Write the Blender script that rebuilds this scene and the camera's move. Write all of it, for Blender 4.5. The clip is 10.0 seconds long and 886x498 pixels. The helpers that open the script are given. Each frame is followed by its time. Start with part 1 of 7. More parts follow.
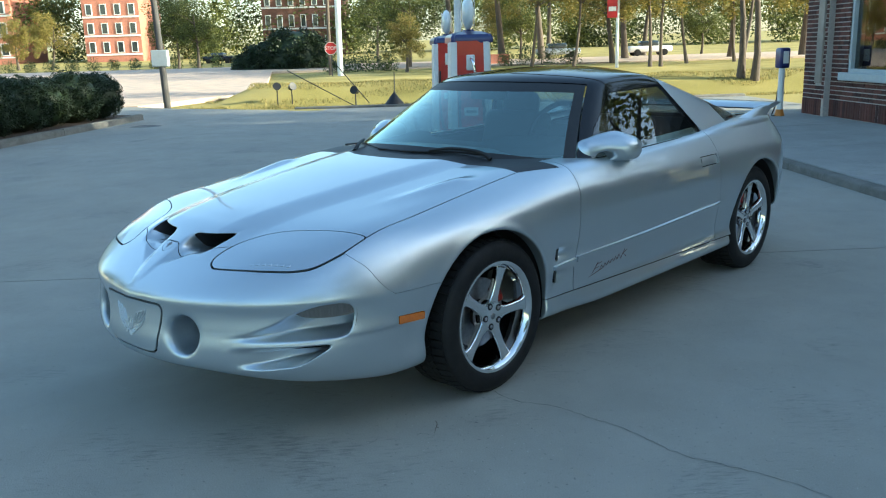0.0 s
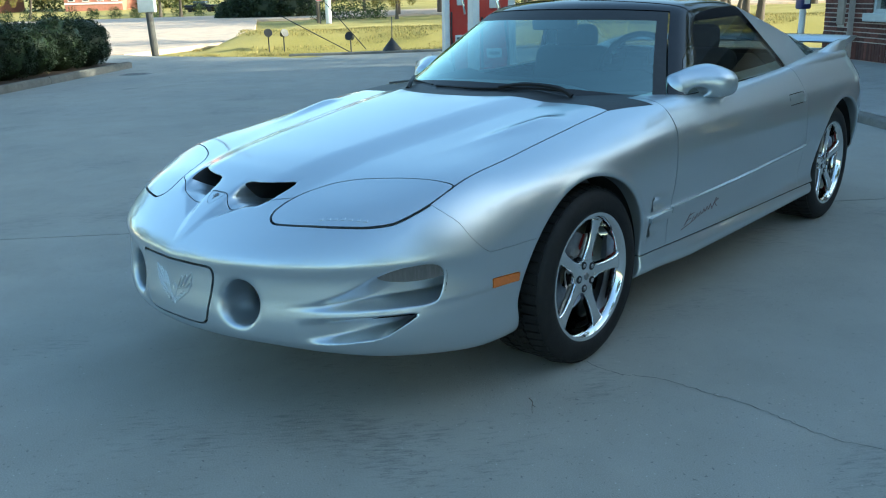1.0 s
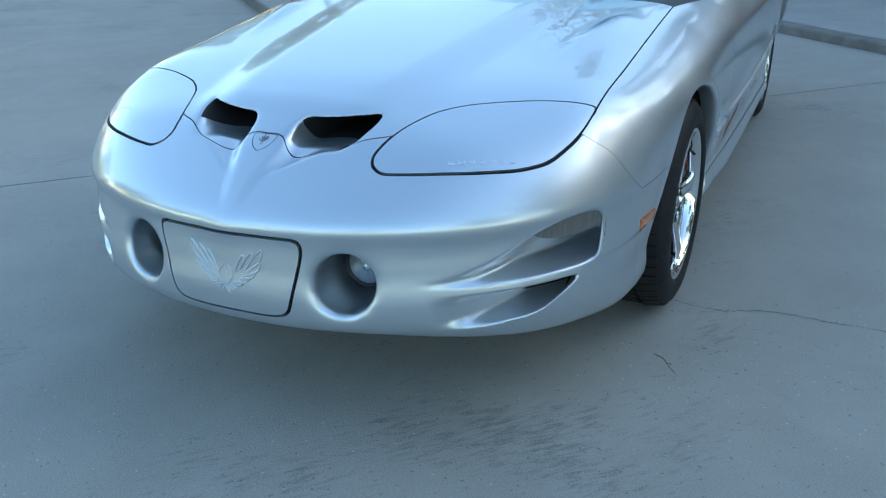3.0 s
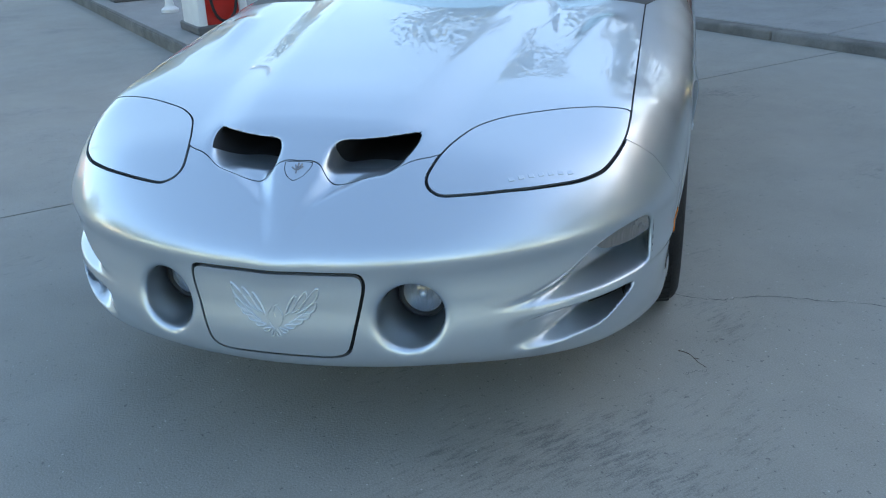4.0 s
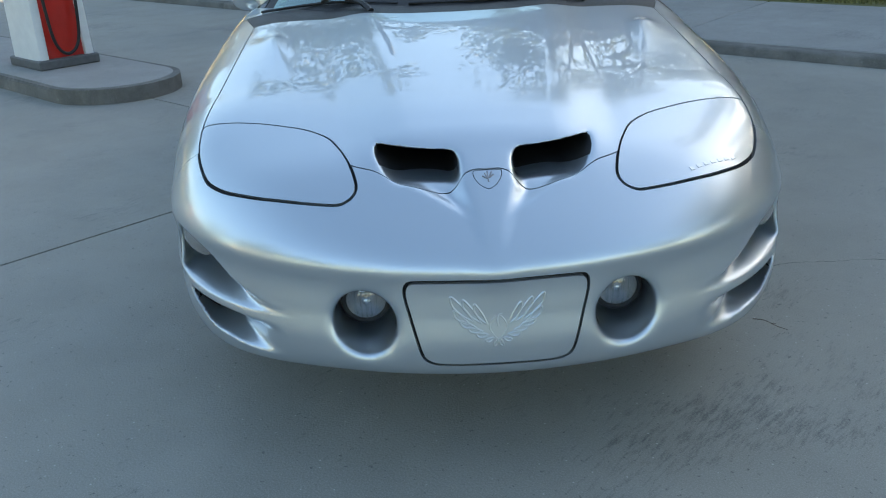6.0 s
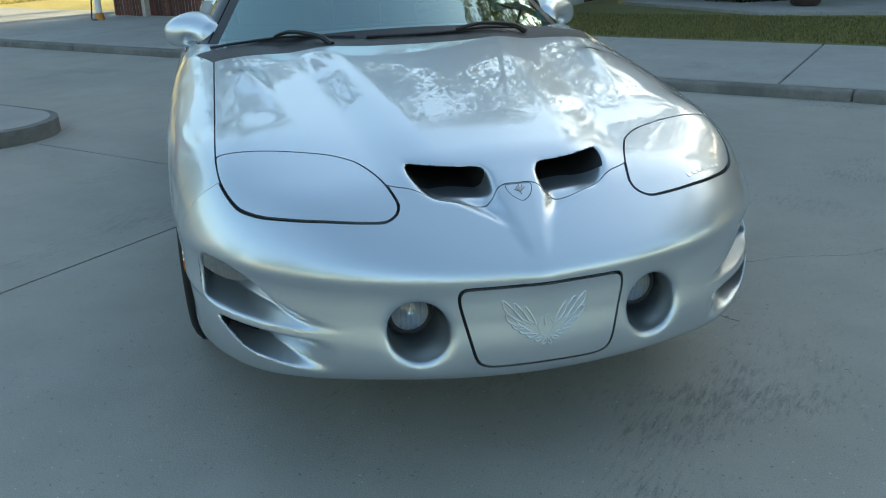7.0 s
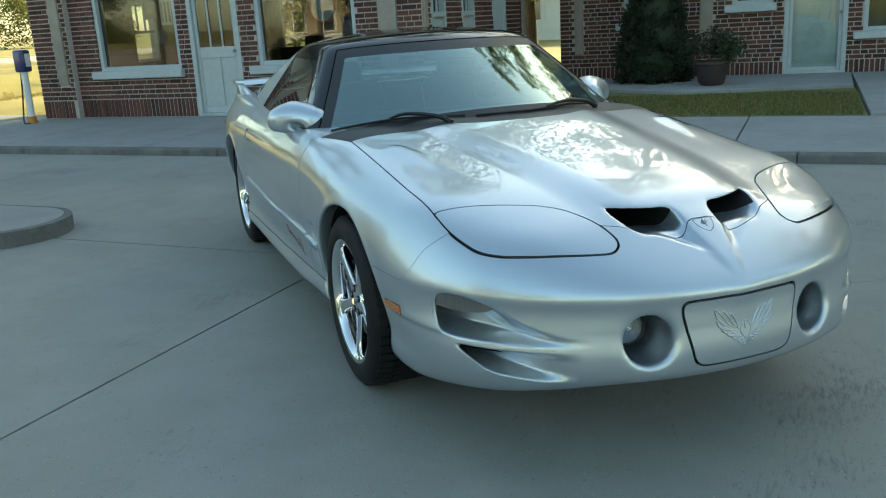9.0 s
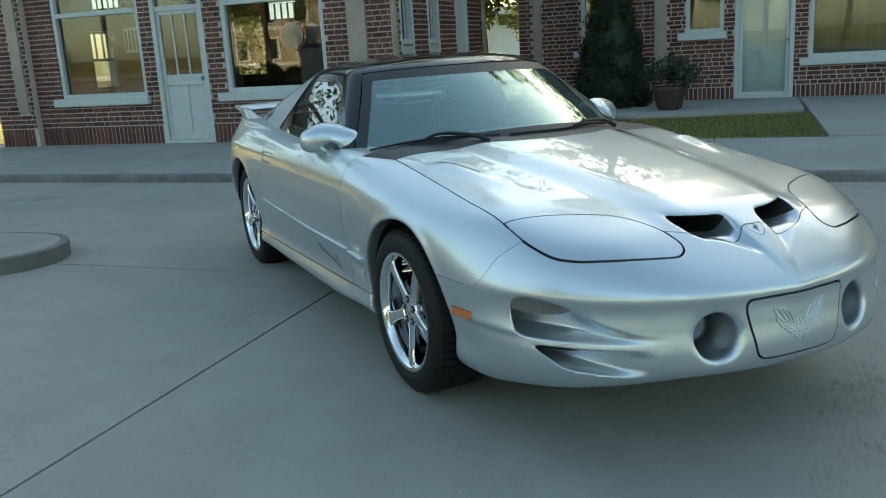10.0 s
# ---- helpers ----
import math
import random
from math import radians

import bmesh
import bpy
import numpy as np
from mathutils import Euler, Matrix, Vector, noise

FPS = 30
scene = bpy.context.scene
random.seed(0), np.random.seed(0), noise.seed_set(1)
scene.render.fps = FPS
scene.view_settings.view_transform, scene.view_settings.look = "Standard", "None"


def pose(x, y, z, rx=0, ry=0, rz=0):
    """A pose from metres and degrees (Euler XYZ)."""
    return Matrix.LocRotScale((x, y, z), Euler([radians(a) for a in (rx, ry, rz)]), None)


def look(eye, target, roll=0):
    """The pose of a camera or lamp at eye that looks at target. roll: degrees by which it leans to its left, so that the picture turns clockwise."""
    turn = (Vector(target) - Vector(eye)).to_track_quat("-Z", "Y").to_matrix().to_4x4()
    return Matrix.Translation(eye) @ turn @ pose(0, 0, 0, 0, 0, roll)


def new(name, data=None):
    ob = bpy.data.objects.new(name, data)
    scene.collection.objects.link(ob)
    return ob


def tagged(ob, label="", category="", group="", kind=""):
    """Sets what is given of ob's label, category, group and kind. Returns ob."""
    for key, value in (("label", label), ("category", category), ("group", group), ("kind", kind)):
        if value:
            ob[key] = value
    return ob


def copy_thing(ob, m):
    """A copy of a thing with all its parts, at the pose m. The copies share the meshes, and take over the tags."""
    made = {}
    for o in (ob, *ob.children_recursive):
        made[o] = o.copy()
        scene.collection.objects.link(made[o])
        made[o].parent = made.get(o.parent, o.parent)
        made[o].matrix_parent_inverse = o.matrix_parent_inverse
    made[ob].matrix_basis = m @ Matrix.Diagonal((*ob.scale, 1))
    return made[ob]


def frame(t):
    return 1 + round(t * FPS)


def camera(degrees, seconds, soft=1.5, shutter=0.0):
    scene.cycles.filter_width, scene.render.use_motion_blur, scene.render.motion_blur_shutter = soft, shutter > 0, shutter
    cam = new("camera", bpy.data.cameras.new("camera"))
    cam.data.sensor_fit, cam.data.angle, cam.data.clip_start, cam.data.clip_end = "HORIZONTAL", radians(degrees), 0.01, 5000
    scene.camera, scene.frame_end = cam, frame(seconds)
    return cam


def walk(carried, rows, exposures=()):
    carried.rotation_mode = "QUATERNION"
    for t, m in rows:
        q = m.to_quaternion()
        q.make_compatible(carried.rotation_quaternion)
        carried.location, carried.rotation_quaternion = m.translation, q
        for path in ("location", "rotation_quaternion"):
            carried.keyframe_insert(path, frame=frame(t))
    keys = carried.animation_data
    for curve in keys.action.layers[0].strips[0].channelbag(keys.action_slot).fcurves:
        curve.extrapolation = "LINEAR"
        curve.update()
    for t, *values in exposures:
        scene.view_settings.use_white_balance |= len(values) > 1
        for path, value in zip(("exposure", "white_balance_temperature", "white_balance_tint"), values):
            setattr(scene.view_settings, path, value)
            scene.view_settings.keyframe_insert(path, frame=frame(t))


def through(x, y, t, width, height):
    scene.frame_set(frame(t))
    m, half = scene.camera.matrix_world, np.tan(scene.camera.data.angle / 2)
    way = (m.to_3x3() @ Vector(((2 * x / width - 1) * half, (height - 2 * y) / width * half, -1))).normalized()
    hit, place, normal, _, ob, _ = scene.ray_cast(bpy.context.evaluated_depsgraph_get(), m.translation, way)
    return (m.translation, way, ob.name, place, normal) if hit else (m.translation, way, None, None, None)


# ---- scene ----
cam = camera(54.6, 10.0, soft=1.1)
PATH = [
    (0, (2.989, -2.654, 1.418), (1.674, -1.218, 0.96), -1.6),
    (0.5, (2.685, -2.572, 1.342), (1.379, -1.132, 0.872), -2.0),
    (1, (2.402, -2.547, 1.314), (1.128, -1.113, 0.746), -1.8),
    (1.5, (2.09, -2.592, 1.282), (0.927, -1.088, 0.659), -0.5),
    (2, (1.798, -2.603, 1.247), (0.768, -1.041, 0.541), 0.1),
    (2.5, (1.496, -2.577, 1.243), (0.578, -0.974, 0.476), -0.7),
    (4, (0.767, -2.647, 1.272), (0.3, -0.869, 0.483), -2.3),
    (4.5, (0.539, -2.649, 1.262), (0.192, -0.861, 0.438), -3.4),
    (5, (0.311, -2.73, 1.276), (0.079, -0.928, 0.439), -3.0),
    (5.5, (0.113, -2.776, 1.284), (-0.013, -0.953, 0.47), -2.8),
    (6, (-0.141, -2.772, 1.281), (-0.105, -0.925, 0.515), -2.7),
    (7.5, (-0.829, -2.868, 1.292), (-0.293, -1.063, 0.616), -2.4),
    (8, (-1.061, -2.858, 1.304), (-0.46, -1.063, 0.658), -3.4),
    (8.5, (-1.344, -2.935, 1.302), (-0.675, -1.136, 0.74), -3.1),
    (9, (-1.592, -3.0, 1.316), (-0.912, -1.189, 0.804), -3.3),
    (9.5, (-1.82, -2.992, 1.307), (-1.078, -1.197, 0.831), -3.2),
    (10, (-2.035, -2.989, 1.32), (-1.224, -1.219, 0.862), -3.3),
]
EXPOSURE = [(0.0, 1.51, 5870, -4), (0.5, 1.54, 5720, -6), (1.0, 1.59, 5720, -8), (1.5, 1.68, 5570, -8), (2.0, 1.89, 5670, -10), (2.5, 1.97, 5820, -4), (4.0, 1.92, 6470, 8), (4.5, 1.88, 6720, 12),
            (5.0, 1.87, 6820, 10), (5.5, 1.83, 6870, 8), (6.0, 1.74, 6820, 6), (7.5, 1.66, 7120, -4), (8.5, 1.63, 7320, -6), (9.0, 1.63, 7270, -6), (10.0, 1.63, 7370, -4)]
walk(cam, [(t, look(eye, target, roll)) for t, eye, target, roll in PATH], EXPOSURE)

# ---------- world and light ----------
SUN_UV = (0.22, 0.975)          # compass of the sun in the lot's own axes
SUN_ELEV = 17.0


def uv(u, v, z=0.0):
    """A point given along the kerb (u) and towards the station building (v)."""
    return Vector(((u + v) / math.sqrt(2), (v - u) / math.sqrt(2), z))


LOT = Matrix.Rotation(radians(-45), 4, "Z")

world = bpy.data.worlds.new("sky")
scene.world = world
world.use_nodes = True
wn, wl = world.node_tree.nodes, world.node_tree.links
sky = wn.new("ShaderNodeTexSky")
sky.sky_type = "NISHITA"
sky.sun_disc = False
sun_dir = uv(SUN_UV[0], SUN_UV[1]).normalized()
sky.sun_elevation = radians(SUN_ELEV)
sky.sun_rotation = math.atan2(sun_dir.x, sun_dir.y)
sky.air_density, sky.dust_density, sky.ozone_density = 1.0, 1.2, 1.0
wl.new(sky.outputs[0], wn["Background"].inputs[0])
wn["Background"].inputs[1].default_value = 0.15

sun_data = bpy.data.lights.new("sun", "SUN")
sun_data.energy, sun_data.angle, sun_data.color = 5.0, radians(0.6), (1.0, 0.86, 0.66)
sun = new("sun", sun_data)
away = Vector((sun_dir.x * math.cos(radians(SUN_ELEV)), sun_dir.y * math.cos(radians(SUN_ELEV)), math.sin(radians(SUN_ELEV))))
sun.matrix_world = look(away * 60, (0, 0, 0))


# ---------- materials ----------
def mat(name, colour, rough=0.6, metal=0.0, vary=0.12, scale=6.0, bump=0.0, bump_scale=60.0, coat=0.0, coat_rough=0.03, spec=0.5, second=None, second_scale=1.3, second_amount=0.5, grain=None, random=0.0, space="Object"):
    """A surface with two scales of colour variation, optional relief and clear coat."""
    m = bpy.data.materials.new(name)
    m.use_nodes = True
    n, l = m.node_tree.nodes, m.node_tree.links
    b = n["Principled BSDF"]
    b.inputs["Roughness"].default_value = rough
    b.inputs["Metallic"].default_value = metal
    b.inputs["Coat Weight"].default_value = coat
    b.inputs["Coat Roughness"].default_value = coat_rough
    b.inputs["Specular IOR Level"].default_value = spec
    tc = n.new("ShaderNodeTexCoord")
    out = tc.outputs[space]
    if grain:
        mp = n.new("ShaderNodeMapping")
        mp.inputs["Scale"].default_value = grain
        l.new(out, mp.inputs[0])
        out = mp.outputs[0]
    fine = n.new("ShaderNodeTexNoise")
    fine.inputs["Scale"].default_value, fine.inputs["Detail"].default_value, fine.inputs["Roughness"].default_value = scale, 8, 0.65
    l.new(out, fine.inputs["Vector"])
    lo = tuple(max(0, c * (1 - vary)) for c in colour) + (1,)
    hi = tuple(min(1, c * (1 + vary)) for c in colour) + (1,)
    ramp = n.new("ShaderNodeValToRGB")
    ramp.color_ramp.elements[0].color, ramp.color_ramp.elements[1].color = lo, hi
    ramp.color_ramp.elements[0].position, ramp.color_ramp.elements[1].position = 0.3, 0.7
    l.new(fine.outputs[0], ramp.inputs[0])
    col = ramp.outputs[0]
    if second:
        big = n.new("ShaderNodeTexNoise")
        big.inputs["Scale"].default_value, big.inputs["Detail"].default_value = second_scale, 5
        l.new(out, big.inputs["Vector"])
        rr = n.new("ShaderNodeValToRGB")
        rr.color_ramp.elements[0].position, rr.color_ramp.elements[1].position = 0.42, 0.68
        rr.color_ramp.elements[0].color, rr.color_ramp.elements[1].color = (0, 0, 0, 1), (second_amount,) * 3 + (1,)
        l.new(big.outputs[0], rr.inputs[0])
        mix = n.new("ShaderNodeMix")
        mix.data_type = "RGBA"
        l.new(rr.outputs[0], mix.inputs[0])
        l.new(col, mix.inputs[6])
        mix.inputs[7].default_value = (*second, 1)
        col = mix.outputs[2]
    if random:
        info = n.new("ShaderNodeObjectInfo")
        hsv = n.new("ShaderNodeHueSaturation")
        mr = n.new("ShaderNodeMapRange")
        mr.inputs[3].default_value, mr.inputs[4].default_value = 1 - random, 1 + random
        l.new(info.outputs["Random"], mr.inputs[0])
        l.new(mr.outputs[0], hsv.inputs["Value"])
        l.new(col, hsv.inputs["Color"])
        col = hsv.outputs[0]
    l.new(col, b.inputs["Base Color"])
    if bump:
        bn = n.new("ShaderNodeTexNoise")
        bn.inputs["Scale"].default_value, bn.inputs["Detail"].default_value = bump_scale, 6
        l.new(out, bn.inputs["Vector"])
        bp = n.new("ShaderNodeBump")
        bp.inputs["Strength"].default_value, bp.inputs["Distance"].default_value = bump, 0.01
        l.new(bn.outputs[0], bp.inputs["Height"])
        l.new(bp.outputs[0], b.inputs["Normal"])
    return m


def pane_mat(name, tint, gloss=(1.0, 1.0, 1.0), base=0.09):
    """A thin pane: tinted see-through with a mirror coat that grows towards a grazing view, alike from both sides."""
    m = bpy.data.materials.new(name)
    m.use_nodes = True
    n, l = m.node_tree.nodes, m.node_tree.links
    n.remove(n["Principled BSDF"])
    tr, gl, lw, mx = n.new("ShaderNodeBsdfTransparent"), n.new("ShaderNodeBsdfGlossy"), n.new("ShaderNodeLayerWeight"), n.new("ShaderNodeMixShader")
    tr.inputs[0].default_value = (*tint, 1)
    gl.inputs[0].default_value, gl.inputs["Roughness"].default_value = (*gloss, 1), 0.01
    lw.inputs[0].default_value = 0.5
    power, fit_range = n.new("ShaderNodeMath"), n.new("ShaderNodeMapRange")
    power.operation = "POWER"
    power.inputs[1].default_value = 4.0
    fit_range.inputs[3].default_value, fit_range.inputs[4].default_value = base, 1.0
    l.new(lw.outputs["Facing"], power.inputs[0]), l.new(power.outputs[0], fit_range.inputs[0])
    l.new(fit_range.outputs[0], mx.inputs[0]), l.new(tr.outputs[0], mx.inputs[1]), l.new(gl.outputs[0], mx.inputs[2])
    l.new(mx.outputs[0], n["Material Output"].inputs[0])
    return m


PAINT = mat("silver_metallic_paint", (0.555, 0.615, 0.665), rough=0.37, metal=0.86, vary=0.03, scale=900, coat=1.0, coat_rough=0.015)
PAINT.node_tree.nodes["Principled BSDF"].inputs["Coat IOR"].default_value = 1.62
BLACK_GLOSS = mat("black_gloss", (0.006, 0.006, 0.008), rough=0.07, vary=0.2, spec=0.35)
BLACK_TRIM = mat("black_trim", (0.012, 0.012, 0.013), rough=0.5, vary=0.3, scale=40, bump=0.1)
DARK = mat("dark_cavity", (0.01, 0.01, 0.011), rough=0.8, vary=0.3)
RUBBER = mat("tyre_rubber", (0.011, 0.011, 0.012), rough=0.62, spec=0.25, vary=0.35, scale=25, bump=0.15, bump_scale=120, second=(0.028, 0.027, 0.026), second_amount=0.3)
CHROME = mat("polished_chrome", (0.86, 0.87, 0.88), rough=0.06, metal=1.0, vary=0.02, scale=20)
STEEL = mat("brushed_steel", (0.32, 0.32, 0.33), rough=0.35, metal=1.0, vary=0.2, scale=50)
RED_CAL = mat("red_caliper", (0.26, 0.018, 0.012), rough=0.4, vary=0.1)
AMBER = mat("amber_lens", (0.62, 0.16, 0.01), rough=0.15, vary=0.15, scale=120, coat=1.0)
LENS = mat("clear_lens", (0.12, 0.115, 0.11), rough=0.18, vary=0.25, scale=45, coat=1.0, grain=(3, 3, 0.3))
DECAL = mat("red_decal", (0.12, 0.045, 0.045), rough=0.4, vary=0.1)
WINDSCREEN = pane_mat("windscreen_glass", (0.50, 0.68, 0.66), (0.78, 1.0, 0.97), 0.235)
LAMP_GLASS = pane_mat("fog_lamp_glass", (0.90, 0.92, 0.94), base=0.06)
SIDEGLASS = pane_mat("tinted_side_glass", (0.46, 0.50, 0.49))
HATCHGLASS = pane_mat("tinted_hatch_glass", (0.45, 0.50, 0.48))
CABIN_TRIM = mat("charcoal_interior", (0.02, 0.021, 0.024), rough=0.8, vary=0.25, scale=30, bump=0.2)
SEAT = mat("charcoal_seat_leather", (0.03, 0.031, 0.034), rough=0.55, vary=0.2, scale=30, bump=0.2)


def link_mesh(name, me, material, parent=None, label=""):
    ob = new(name, me)
    if material:
        me.materials.append(material)
    if parent is not None:
        ob.parent = parent
    if label:
        ob["label"] = label
    return ob


def part(name, bm, material, parent=None, label="", smooth=None):
    """A bmesh as one mesh object under a thing. smooth: degrees under which edges shade smoothly."""
    me = bpy.data.meshes.new(name)
    bmesh.ops.recalc_face_normals(bm, faces=bm.faces)
    if smooth is not None:
        lim = radians(smooth)
        for fc in bm.faces:
            fc.smooth = True
        for e in bm.edges:
            e.smooth = len(e.link_faces) == 2 and e.calc_face_angle(0) < lim
    bm.to_mesh(me)
    bm.free()
    return link_mesh(name, me, material, parent, label)


def empty(name, m=None, label="", category="", group="", kind=""):
    ob = new(name)
    ob.empty_display_size = 0.2
    if m is not None:
        ob.matrix_world = m
    return tagged(ob, label, category, group, kind)


def box(bm, lo, hi, bevel=0.0, seg=1):
    """Adds a box between two corners."""
    c = [(a + b) / 2 for a, b in zip(lo, hi)]
    s = [b - a for a, b in zip(lo, hi)]
    r = bmesh.ops.create_cube(bm, size=1.0, matrix=Matrix.Translation(c) @ Matrix.Diagonal((*s, 1)))
    if bevel:
        es = {e for v in r["verts"] for e in v.link_edges}
        bmesh.ops.bevel(bm, geom=list(es), offset=bevel, segments=seg, affect="EDGES", profile=0.5)
    return bm


def boxed(lo, hi, bevel=0.0, seg=1):
    return box(bmesh.new(), lo, hi, bevel, seg)


def prism(bm, pts, z0, z1, m=None):
    """Adds an upright prism over a plan outline."""
    lo = [bm.verts.new((x, y, z0)) for x, y in pts]
    hi = [bm.verts.new((x, y, z1)) for x, y in pts]
    bm.faces.new(lo[::-1]), bm.faces.new(hi)
    for i in range(len(pts)):
        j = (i + 1) % len(pts)
        bm.faces.new((lo[i], lo[j], hi[j], hi[i]))
    if m is not None:
        bmesh.ops.transform(bm, matrix=m, verts=lo + hi)
    return bm


def lathe(bm, prof, seg=32, m=None, closed=False):
    """Turns a profile of (radius, height) about z."""
    rings = []
    for r, z in prof:
        rings.append([bm.verts.new((r * math.cos(2 * math.pi * i / seg), r * math.sin(2 * math.pi * i / seg), z)) for i in range(seg)])
    pairs = list(zip(rings, rings[1:])) + ([(rings[-1], rings[0])] if closed else [])
    for a, b in pairs:
        for i in range(seg):
            j = (i + 1) % seg
            bm.faces.new((a[i], a[j], b[j], b[i]))
    if not closed:
        for ring, (r, z) in ((rings[0], prof[0]), (rings[-1], prof[-1])):
            if r > 1e-4:
                bm.faces.new(ring)
    if m is not None:
        bmesh.ops.transform(bm, matrix=m, verts=[v for ring in rings for v in ring])
    return bm


def tube(bm, pts, radius, seg=8):
    """Sweeps a round section along points; radius may be a function of 0..1."""
    pts = [Vector(p) for p in pts]
    rings = []
    for i, p in enumerate(pts):
        d = (pts[min(i + 1, len(pts) - 1)] - pts[max(i - 1, 0)]).normalized()
        a = d.orthogonal().normalized() if i == 0 else (rings[-1][1] - d * rings[-1][1].dot(d)).normalized()
        b = d.cross(a)
        r = radius(i / max(1, len(pts) - 1)) if callable(radius) else radius
        rings.append(([bm.verts.new(p + (a * math.cos(2 * math.pi * k / seg) + b * math.sin(2 * math.pi * k / seg)) * r) for k in range(seg)], a))
    for (ra, _), (rb, _) in zip(rings, rings[1:]):
        for k in range(seg):
            j = (k + 1) % seg
            bm.faces.new((ra[k], ra[j], rb[j], rb[k]))
    bm.faces.new(rings[0][0][::-1]), bm.faces.new(rings[-1][0])
    return bm


def spline_pts(pts, n=8):
    """Points on a smooth curve through the given ones."""
    pts = [Vector(p) for p in pts]
    out = []
    for i in range(len(pts) - 1):
        p0, p1, p2, p3 = pts[max(i - 1, 0)], pts[i], pts[i + 1], pts[min(i + 2, len(pts) - 1)]
        for k in range(n):
            t = k / n
            out.append(0.5 * (2 * p1 + (p2 - p0) * t + (2 * p0 - 5 * p1 + 4 * p2 - p3) * t * t + (3 * p1 - p0 - 3 * p2 + p3) * t ** 3))
    return out + [pts[-1]]


# ---------- the car: a smooth solid described by fields, cut into its panels ----------
def sstep(a, b, x):
    t = np.clip((x - a) / (b - a), 0, 1)
    return t * t * (3 - 2 * t)


def keyed(*keys):
    """A smooth curve through (position, value) keys."""
    px, pv = np.array([k[0] for k in keys], float), np.array([k[1] for k in keys], float)
    slope = np.gradient(pv, px)

    def at(q):
        q = np.clip(q, px[0], px[-1])
        i = np.clip(np.searchsorted(px, q) - 1, 0, len(px) - 2)
        h = px[i + 1] - px[i]
        t = (q - px[i]) / h
        return pv[i] * (1 + 2 * t) * (1 - t) ** 2 + slope[i] * h * t * (1 - t) ** 2 + pv[i + 1] * t * t * (3 - 2 * t) + slope[i + 1] * h * t * t * (t - 1)
    return at


def smax(k, *fs):
    m = fs[0]
    for g in fs[1:]:
        m = np.maximum(m, g)
    s = 0
    for g in fs:
        s = s + np.exp((g - m) / k)
    return m + k * np.log(s)


def rbox(dx, dy, dz, hx, hy, hz, r):
    qx, qy, qz = np.abs(dx) - hx + r, np.abs(dy) - hy + r, np.abs(dz) - hz + r
    return np.sqrt(np.maximum(qx, 0) ** 2 + np.maximum(qy, 0) ** 2 + np.maximum(qz, 0) ** 2) + np.minimum(np.maximum(qx, np.maximum(qy, qz)), 0) - r


AXLES = ((-0.030, 0.325), (2.560, 0.328))   # centres of the wheel arches
ARCH = 0.368
half_width = keyed((-0.5, 0.843), (-0.3, 0.855), (0, 0.879), (0.5, 0.889), (1.2, 0.898), (2.0, 0.90), (2.6, 0.905), (3.0, 0.90))
spine = keyed((-1.2, 0.55), (-1.0, 0.680), (-0.9, 0.728), (-0.75, 0.768), (-0.5, 0.808), (-0.2, 0.848), (0.0, 0.872), (0.3, 0.90), (0.7, 0.92), (1.2, 0.92), (2.4, 0.93), (3.0, 0.93), (3.55, 0.86))
shoulder = keyed((-1.2, 0.58), (-0.75, 0.705), (-0.58, 0.76), (-0.3, 0.80), (0, 0.842), (0.35, 0.884), (0.7, 0.892), (1.2, 0.895), (2.0, 0.915), (2.6, 0.94), (3.1, 0.93), (3.5, 0.86))
side_tuck = keyed((0.15, 0.055), (0.22, 0.024), (0.28, 0.022), (0.33, 0.028), (0.40, 0.022), (0.48, 0.010), (0.60, 0.0), (0.70, 0.005), (0.78, 0.020), (0.83, 0.048), (0.90, 0.092))
nose_tuck = keyed((0.14, 0.14), (0.22, 0.05), (0.30, 0.012), (0.38, 0.002), (0.46, 0.012), (0.52, 0.014), (0.565, 0.002), (0.61, 0.006), (0.68, 0.03), (0.80, 0.10))
under = keyed((0.0, 0.291), (0.2, 0.292), (0.4, 0.286), (0.55, 0.264), (0.7, 0.233), (0.95, 0.216))
duct_roof = keyed((0.40, 0.430), (0.50, 0.438), (0.545, 0.450), (0.60, 0.476), (0.65, 0.512), (0.70, 0.536), (0.76, 0.544))
duct_sill = keyed((0.45, 0.322), (0.60, 0.328), (0.685, 0.350), (0.73, 0.392), (0.76, 0.42))


def plan(a, y):
    """How far out a point lies across the plan: 1 on the outline."""
    w = half_width(y)
    f = np.maximum(-0.40 - y, 0) / 0.765
    r = np.maximum(y - 2.72, 0) / 0.84
    return ((a / w) ** 2.14 + f ** 2.14 + r ** 2.14) ** (1 / 2.14), w


